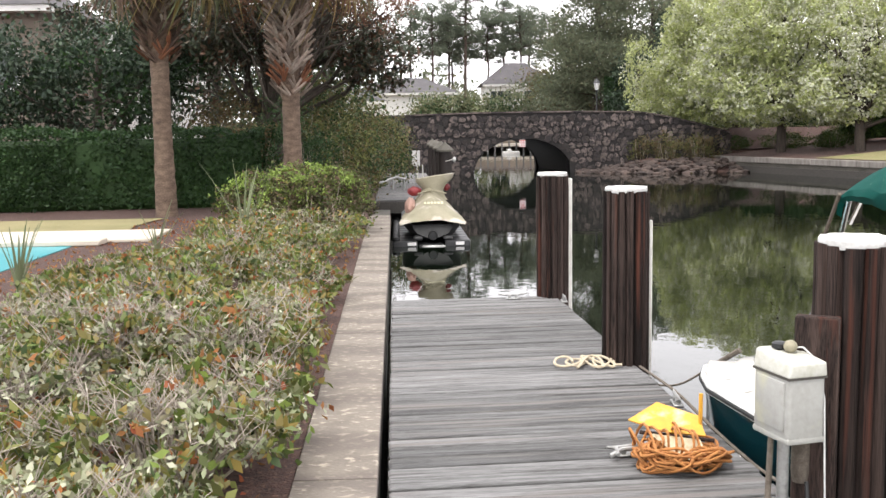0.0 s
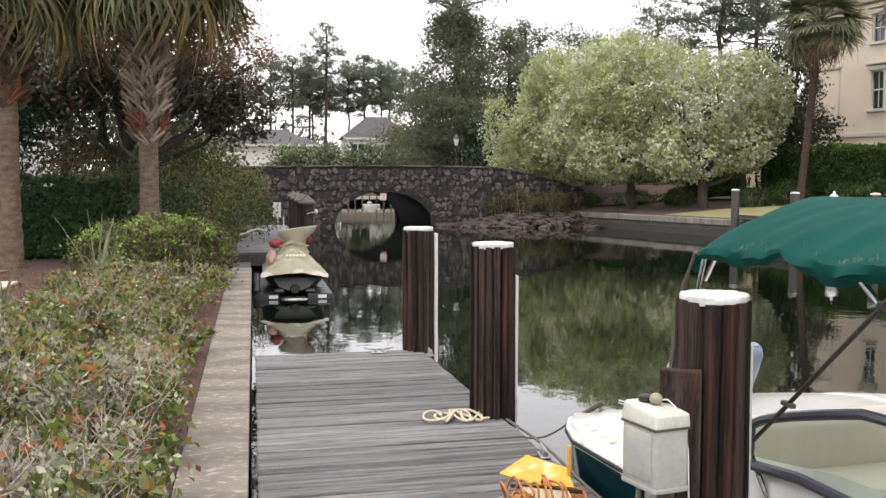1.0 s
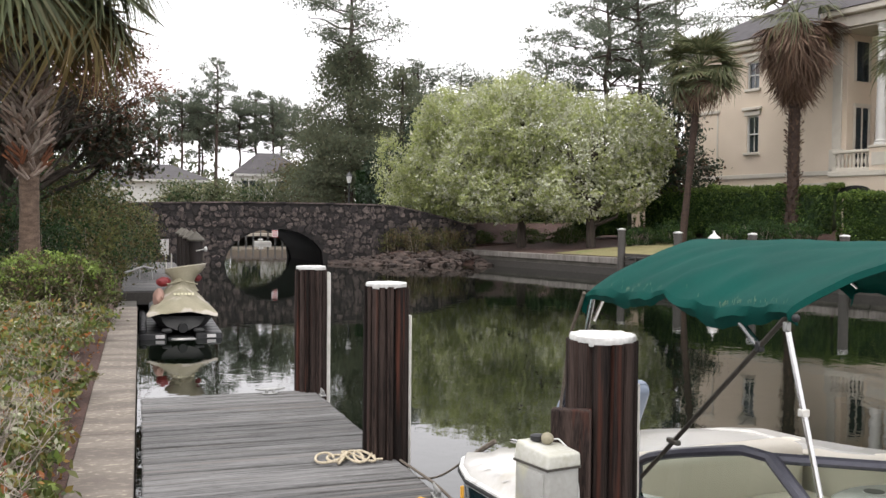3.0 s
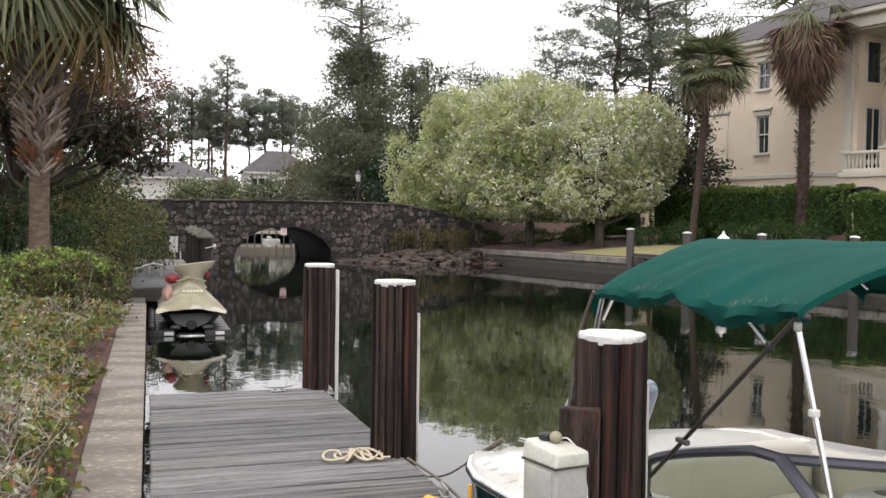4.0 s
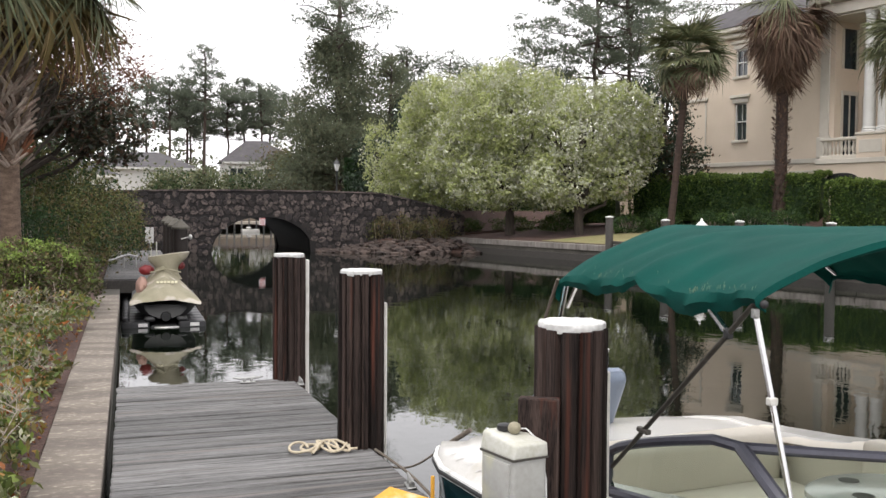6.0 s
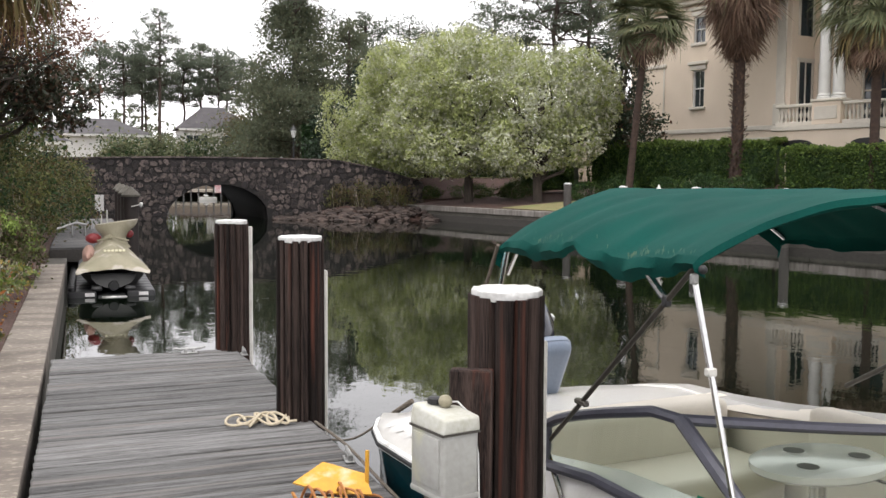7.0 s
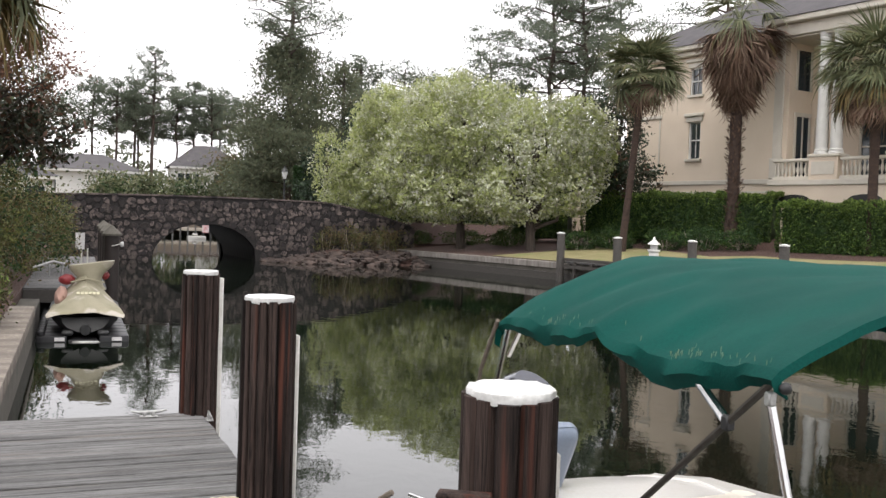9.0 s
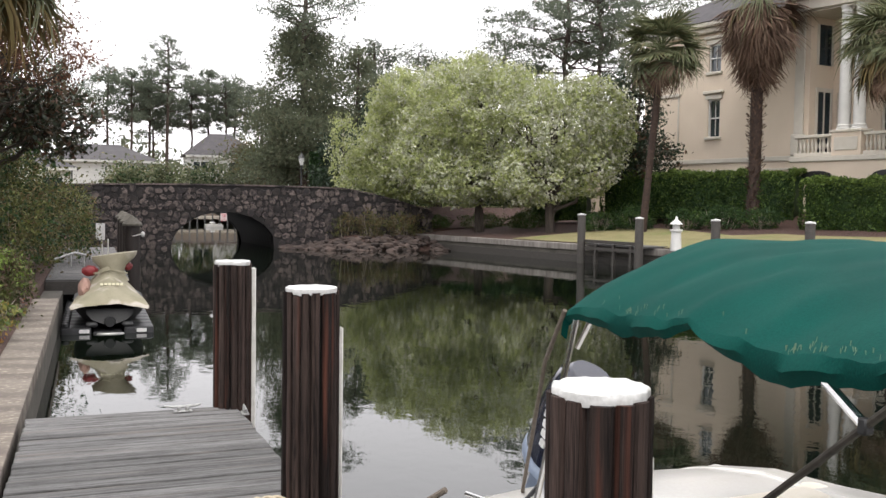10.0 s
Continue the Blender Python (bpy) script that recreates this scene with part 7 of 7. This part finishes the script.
rd = part("window", hbox(HL - 0.01, HL + 0.012, 0.50, 1.42, 8.1, 9.9), M["dark_glass"], house, "tall dark sash window")
for a, b in ((0.42, 0.52), (1.40, 1.50)):
    part("frame", hbox(HL + 0.002, HL + 0.07, a, b, 8.1, 9.9), M["trim"], rd)
# portico beyond the corner: recessed wall, base with low vents, columns in pairs
PX0, PX1 = HL, 21.0
doors = [(HL + 0.2, HL + 0.85, ZF + 0.1, 6.9), (HL + 2.5, HL + 4.2, ZF + 0.1, 6.9), (HL + 4.9, HL + 6.5, ZF + 0.1, 6.9), (HL + 0.2, HL + 0.9, 8.1, 9.9), (HL + 2.5, HL + 4.2, 8.1, 9.9), (HL + 4.9, HL + 6.5, 8.1, 9.9)]
part("portico_wall", wall_with_openings(PX0, PX1, 0.8, ZE, doors, 1.6, 1.9), M["stucco"], house)
for a, b, c, d in doors:
    w = part("window", hbox(a + 0.02, b - 0.02, 1.76, 1.78, c + 0.02, d - 0.02), M["dark_glass"], house, "tall dark glazed door")
    for x in (a, b - 0.08, (a + b) / 2 - 0.04):
        part("frame", hbox(x, x + 0.08, 1.66, 1.8, c, d), M["trim"], w)
    part("rail", hbox(a, b, 1.66, 1.8, d - 0.08, d), M["trim"], w)
    part("rail", hbox(a, b, 1.70, 1.79, (c + d) / 2 - 0.03, (c + d) / 2 + 0.03), M["trim"], w)
FRONT = -0.75
part("portico_base", hbox(PX0 - 0.25, PX1, FRONT, 1.6, 0.8, ZF - 0.25), M["stucco"], house)
part("portico_floor", hbox(PX0 - 0.32, PX1 + 0.1, FRONT - 0.10, 1.6, ZF - 0.25, ZF - 0.02, 0.03), M["trim"], house)
for x in (PX0 + 1.1, PX0 + 4.6, PX0 + 8.0):
    v = bmesh.new()
    prof = [(-0.8, 0), (0.8, 0)] + [(0.8 * math.cos(t), 0.34 + 0.22 * math.sin(t)) for t in np.linspace(0, math.pi, 12)]
    v.faces.new([v.verts.new(HM @ Vector((x + q, (FRONT - 0.012) * INL, 2.74 + z))) for q, z in prof])
    part("vent_arch", thicken(v, 0.01), M["rubber"], house, "dark low arched vent")
BZ = ZF + 0.95
PEDS = [(PX0 + 2.55, 1.25), (PX0 + 6.0, 0.75), (PX0 + 9.3, 0.75)]
for x, w in PEDS:
    ped = part("pedestal", hbox(x - w / 2 - 0.1, x + w / 2 + 0.1, FRONT - 0.05, FRONT + 0.62, ZF - 0.02, BZ, 0.02), M["stucco"], house)
    part("pedestal_cap", hbox(x - w / 2 - 0.16, x + w / 2 + 0.16, FRONT - 0.11, FRONT + 0.68, BZ, BZ + 0.12, 0.03), M["trim"], ped)
    part("pedestal_panel", hbox(x - w / 2 + 0.05, x + w / 2 - 0.05, FRONT - 0.08, FRONT - 0.05, ZF + 0.2, BZ - 0.2, 0.01), M["trim"], ped)
    cols = (x - 0.36, x + 0.36) if w > 1 else (x,)
    for cx in cols:
        cpos = HM @ Vector((cx, (FRONT + 0.30) * INL, 0))
        prof = [(0.33, BZ + 0.12), (0.33, BZ + 0.2), (0.29, BZ + 0.24), (0.31, BZ + 0.30), (0.25, BZ + 0.36), (0.245, 7.0), (0.215, ZE - 0.75), (0.25, ZE - 0.72), (0.25, ZE - 0.66), (0.23, ZE - 0.62), (0.29, ZE - 0.5), (0.30, ZE - 0.42)]
        part("column", lathe(prof, tuple(cpos), 24), M["column"], house, "smooth white round column")
bal = mesh_of(lathe([(0.045, 0.0), (0.05, 0.06), (0.03, 0.09), (0.07, 0.24), (0.075, 0.32), (0.035, 0.50), (0.03, 0.56), (0.05, 0.60), (0.05, 0.66)], sides=10), "baluster")
bal.materials.append(M["trim"])
spans = [(PX0 - 0.2, PEDS[0][0] - PEDS[0][1] / 2 - 0.12), (PEDS[0][0] + PEDS[0][1] / 2 + 0.12, PEDS[1][0] - 0.5), (PEDS[1][0] + 0.5, PEDS[2][0] - 0.5)]
for a, b in spans:
    rl_ = part("balustrade_rail", hbox(a, b, FRONT + 0.05, FRONT + 0.32, BZ - 0.16, BZ - 0.02, 0.03), M["trim"], house)
    part("balustrade_plinth", hbox(a, b, FRONT + 0.05, FRONT + 0.32, ZF - 0.02, ZF + 0.14, 0.02), M["trim"], house)
    k = int((b - a) / 0.19)
    for i in range(k):
        piece("baluster", bal, rl_, Matrix.Translation(HM @ Vector((a + (i + 0.5) * (b - a) / k, (FRONT + 0.185) * INL, ZF + 0.13))))
part("entablature", hbox(PX0 - 0.3, PX1, FRONT - 0.1, 1.6, ZE - 0.42, ZE + 0.10, 0.03), M["trim"], house)
part("portico_ceiling", hbox(PX0, PX1, FRONT + 0.05, 1.6, ZE - 0.5, ZE - 0.43), M["trim"], house)
part("cornice", hbox(PX0 - 0.6, PX1 + 0.3, FRONT - 0.45, 1.6, ZE + 0.10, ZE + 0.38, 0.05), M["trim"], house)
# hipped roofs
def hip(x0, x1, d0, d1, z, rise, name="roof"):
    bm = bmesh.new()
    run = min((x1 - x0), (d1 - d0)) / 2
    c = [(x0, d0), (x1, d0), (x1, d1), (x0, d1)]
    base_v = [bm.verts.new(HM @ Vector((x, d * INL, z))) for x, d in c]
    mid = (d0 + d1) / 2
    r0, r1 = bm.verts.new(HM @ Vector((x0 + run, mid * INL, z + rise))), bm.verts.new(HM @ Vector((x1 - run + 0.01, mid * INL, z + rise)))
    bm.faces.new((base_v[0], base_v[1], r1, r0))
    bm.faces.new((base_v[2], base_v[3], r0, r1))
    bm.faces.new((base_v[1], base_v[2], r1))
    bm.faces.new((base_v[3], base_v[0], r0))
    bm.faces.new(base_v)
    bmesh.ops.recalc_face_normals(bm, faces=bm.faces[:])
    return bm


part("roof", hip(-0.7, 22, -0.66, 9.8, ZE + 0.05, 3.0), M["shingle"], house, "dark grey shingle hip roof")
part("roof", hip(PX0 - 0.7, PX1 + 0.4, FRONT - 0.5, 9.0, ZE + 0.38, 2.8), M["shingle"], house, "dark grey shingle hip roof")

# garden wall and gate posts seen under the pears
gp = thing("gate_pier", (27.0, 49.5, 1.4), "cream stucco garden pier beside the house", "pier")
part("pier", box(26.0, 26.8, 48.6, 49.4, 1.0, 3.3, 0.03), M["stucco"], gp)
part("pier_cap", box(25.9, 26.9, 48.5, 49.5, 3.3, 3.5, 0.03), M["trim"], gp)


def far_house(name, x0, x1, y0, y1, z0, ze, rise, material, label, wins_, roof_over=0.5):
    ob = thing(name, ((x0 + x1) / 2, (y0 + y1) / 2, z0), label, "house")
    part("wall", box(x0, x1, y0, y1, z0, ze), material, ob)
    bm = bmesh.new()
    o = roof_over
    run = min(x1 - x0, y1 - y0) / 2
    vv = [bm.verts.new(q) for q in ((x0 - o, y0 - o, ze), (x1 + o, y0 - o, ze), (x1 + o, y1 + o, ze), (x0 - o, y1 + o, ze))]
    my = (y0 + y1) / 2
    a, b = bm.verts.new((x0 + run * 0.7, my, ze + rise)), bm.verts.new((x1 - run * 0.7, my, ze + rise))
    for f in ((vv[0], vv[1], b, a), (vv[2], vv[3], a, b), (vv[1], vv[2], b), (vv[3], vv[0], a), vv):
        bm.faces.new(f)
    bmesh.ops.recalc_face_normals(bm, faces=bm.faces[:])
    part("roof", bm, M["shingle"], ob, "dark grey shingle roof")
    part("eave", box(x0 - o * 0.9, x1 + o * 0.9, y0 - o * 0.9, y0, ze - 0.22, ze - 0.01), M["column"], ob)
    for (a_, b_, c_, d_) in wins_:
        w = part("window", box(a_, b_, y0 - 0.03, y0 - 0.01, c_, d_), M["dark_glass"], ob, "dark window with white frame")
        part("frame", box(a_ - 0.1, b_ + 0.1, y0 - 0.05, y0 - 0.02, d_, d_ + 0.1), M["column"], w)
        part("sill", box(a_ - 0.1, b_ + 0.1, y0 - 0.09, y0 - 0.02, c_ - 0.1, c_), M["column"], w)
        k = max(int((b_ - a_) / 0.7), 1)
        for i in range(k + 1):
            x = a_ + (b_ - a_) * i / k
            part("muntin", box(x - 0.05, x + 0.05, y0 - 0.06, y0 - 0.025, c_, d_), M["column"], w)
    return ob


far_house("white_house", 9.7, 16.5, 102.4, 110, 1.3, 6.2, 2.4, M["white_wall"], "white two-storey house with dark hip roof beyond the bridge", [(10.0, 12.2, 4.5, 5.5), (10.0, 12.0, 2.0, 3.6), (13.5, 14.8, 4.4, 5.5)])
far_house("white_house", -3.5, 5.6, 90, 98, 1.3, 5.0, 1.5, M["white_wall"], "pale house with low grey roof beyond the bridge", [(-2.5, -1.0, 3.0, 4.3), (2.6, 4.0, 3.0, 4.3)])
far_house("white_house", -8.5, -0.9, 70, 77, 1.3, 3.7, 1.3, M["white_wall"], "white house half hidden behind the magnolia", [(-2.6, -1.3, 2.0, 3.0), (-5.5, -4.0, 2.0, 3.0)])
far_house("taupe_house", -22, -11.7, 34, 42, 0, 5.9, 2.2, M["taupe"], "taupe stucco house with white trim behind the garden", [(-14.2, -12.45, 3.2, 4.4)], 0.6)
far_house("white_house", -13.0, -8.6, 46, 52, 0, 7.4, 2.0, M["white_wall"], "white house behind the palms", [(-11.8, -10.4, 4.4, 6.0)])

# ---- pool and its paving ----
pool = thing("swimming_pool", (-8, 11.5, -0.1), "turquoise swimming pool with pale stone coping", "pool", kind="structure")
part("basin", box(-16, -4.6, 7.2, 14.2, -0.06, 0.012), M["pool_tile"], pool)
part("coping", box(-16.4, -4.2, 14.2, 14.62, 0.0, 0.09, 0.02), M["paving"], pool)
part("paving", box(-20, -3.6, 14.64, 16.15, 0.0, 0.05, 0.01), M["paving"], pool)

# ---- neighbouring dock by the bridge ----
nd = thing("dock", (0.5, 30, 0), "weathered grey neighbouring dock with dark piles", "dock", kind="structure")
pm = mesh_of(box(-0.5, 0.5, -0.07, 0.07, -0.04, 0.0, 0.005), "plank")
pm.materials.append(M["deck"])
for i in range(96):
    piece("plank", pm, nd, pose(0.40, 22.4 + 0.146 * i, 0.02, 0, 0, 0) @ Matrix.Diagonal((1.6, 1, 1, 1)))
part("rim_joist", box(1.12, 1.18, 22.3, 36.4, -0.28, -0.02), M["deck_edge"], nd)
part("end_joist", box(-0.4, 1.12, 22.28, 22.34, -0.28, -0.02), M["deck_edge"], nd)
for k, (x, y_) in enumerate(((1.42, 26.6), (1.44, 29.6), (1.46, 33.2), (1.50, 37.5))):
    ob = thing("mooring_pile", (x, y_, -1.8), "dark timber pile with pointed grey cap", "pile", "piles of the neighbouring dock")
    part("shaft", lathe([(0.19, -1.8), (0.185, 0), (0.18, 1.02)], (x, y_, 0), 16), M["core"], ob)
    part("cap", lathe([(0.24, 1.0), (0.24, 1.05), (0.02, 1.26)], (x, y_, 0), 16), M["seawall"], ob, "grey conical cap")
sg = thing("dock_sign", (0.72, 30, 0), "small white sign on a white post", "sign")
part("post", lathe([(0.025, 0), (0.025, 0.62)], (0.74, 29.9, 0), 10), M["pvc"], sg)
part("post", lathe([(0.02, 0), (0.02, 0.55)], (0.90, 29.9, 0), 10), M["pvc"], sg)
part("board", box(0.58, 0.82, 29.86, 29.88, 0.52, 0.98, 0.005), M["sign"], sg)
gl_ = thing("dock_lantern", (2.0, 27.0, 1.2), "small white dock lantern on a pile", "lantern")
part("arm", tube([(1.42, 26.42, 0.75), (1.62, 26.40, 0.8)], 0.012), M["pvc"], gl_)
part("globe", ball((1.66, 26.40, 0.8), (0.05, 0.05, 0.07)), M["lamp_glass"], gl_)
rail_n = thing("dock_rail", (-0.3, 27, 0), "low grey metal rail on the neighbouring dock", "rail")
part("rail", tube([(-0.35, 26.0, 0.22), (0.1, 26.2, 0.36), (0.35, 26.2, 0.30)], 0.03), M["galv"], rail_n)
part("foot", tube([(0.0, 26.2, 0.02), (0.0, 26.2, 0.34)], 0.025), M["galv"], rail_n)
part("foot", tube([(0.3, 26.2, 0.02), (0.3, 26.2, 0.31)], 0.025), M["galv"], rail_n)

# ---- far bank posts, finger pier, lantern and ladder ----
def far_post(x, y_, top=1.35):
    ob = thing("quay_post", (x, y_, -1.8), "weathered round timber mooring post at the quay", "post", "posts along the far quay")
    part("shaft", lathe([(0.16, -1.8), (0.155, top - 0.05), (0.14, top)], (x, y_, 0), 14), M["deck_edge"], ob)
    part("cap", lathe([(0.165, top - 0.02), (0.165, top + 0.02), (0.05, top + 0.05)], (x, y_, 0), 14), M["cap"], ob, "pale worn cap")


for x, y_, t in ((18.55, 35.6, 1.30), (19.1, 32.2, 1.22), (20.1, 29.0, 1.22), (21.1, 25.6, 1.22), (22.15, 21.2, 1.15)):
    far_post(x, y_, t)
fp = thing("finger_pier", (19, 34, 0), "low dark timber finger pier at the quay", "pier")
for z in (-0.05, 0.22):
    part("beam", box(-0.05, 0.05, -1.8, 1.8, z, z + 0.12, m=pose(18.9, 33.9, 0, 0, 0, 9)), M["deck_edge"], fp)
part("deck", box(0.0, 1.2, -1.8, 1.8, 0.14, 0.20, m=pose(18.9, 33.9, 0, 0, 0, 9)), M["deck"], fp)
for q in (-1.2, -0.2, 0.9):
    part("brace", box(-0.06, 0.06, q - 0.06, q + 0.06, -1.8, 0.2, m=pose(18.9, 33.9, 0, 0, 0, 9)), M["deck_edge"], fp)
la = thing("quay_lantern", (20.0, 31.2, 0.1), "small white lighthouse-shaped dock lantern", "lantern")
part("pedestal", lathe([(0.20, 0.1), (0.17, 0.75), (0.22, 0.80), (0.22, 0.86)], (20.0, 31.2, 0), 10), M["column"], la)
part("glass", lathe([(0.13, 0.86), (0.13, 1.04)], (20.0, 31.2, 0), 10), M["lamp_glass"], la)
part("roof", lathe([(0.24, 1.04), (0.05, 1.22), (0.04, 1.28), (0.01, 1.32)], (20.0, 31.2, 0), 10), M["column"], la)
ld = thing("quay_ladder", (22.6, 22.6, 0), "bright steel quay ladder with looped handrails", "ladder")
for dx in (0, 0.42):
    pts = [Vector((22.1, 20.6 - dx, -1.2)), Vector((22.1, 20.6 - dx, 0.35))] + [Vector((22.3 - 0.2 * math.cos(a), 20.6 - dx, 0.35 + 0.22 * math.sin(a))) for a in np.linspace(0, math.pi, 8)] + [Vector((22.5, 20.6 - dx, 0.1))]
    part("handrail", tube(pts, 0.022), M["rail"], ld)
for z in (-0.5, -0.2):
    part("rung", tube([(22.1, 20.6, z), (22.1, 20.18, z)], 0.016), M["rail"], ld)

# shrubs, boat and pier seen through the arch
bush("shrub", [((x_, 103, 1.6), (3.2, 1.8, 3.0)) for x_ in (3.5, 8.0, 12.5, 17.0)], 7000, 0.34, [("yellow", 0.7), ("hedge", 0.3)], "yellow-green shrubs far behind the pier", seed=180, base=-0.3, sub=60)
fb = thing("white_boat", (10, 87, WATER), "white boat moored far beyond the arch", "boat")
part("hull", box(9.5, 11.0, 86, 87.2, WATER - 0.2, -0.36, 0.10, seg=2), M["gel"], fb)
part("cabin", box(9.9, 10.3, 86.2, 87.0, -0.36, -0.16, 0.06), M["gel"], fb)
pf = thing("far_pier", (9, 97, 0), "long pale timber pier far beyond the arch", "pier")
part("deck", box(4.0, 20, 96, 98.6, -0.1, 0.15), M["paving"], pf)
for x in np.arange(4.2, 20, 0.7):
    part("post", box(x - 0.07, x + 0.07, 95.9, 96.05, -1.8, 1.1), M["deck"], pf)
part("rail", box(4.0, 20, 95.9, 96.0, 0.95, 1.1), M["deck"], pf)
part("skirt", box(4.0, 20, 98.6, 98.8, -1.8, 1.25), M["taupe"], pf)
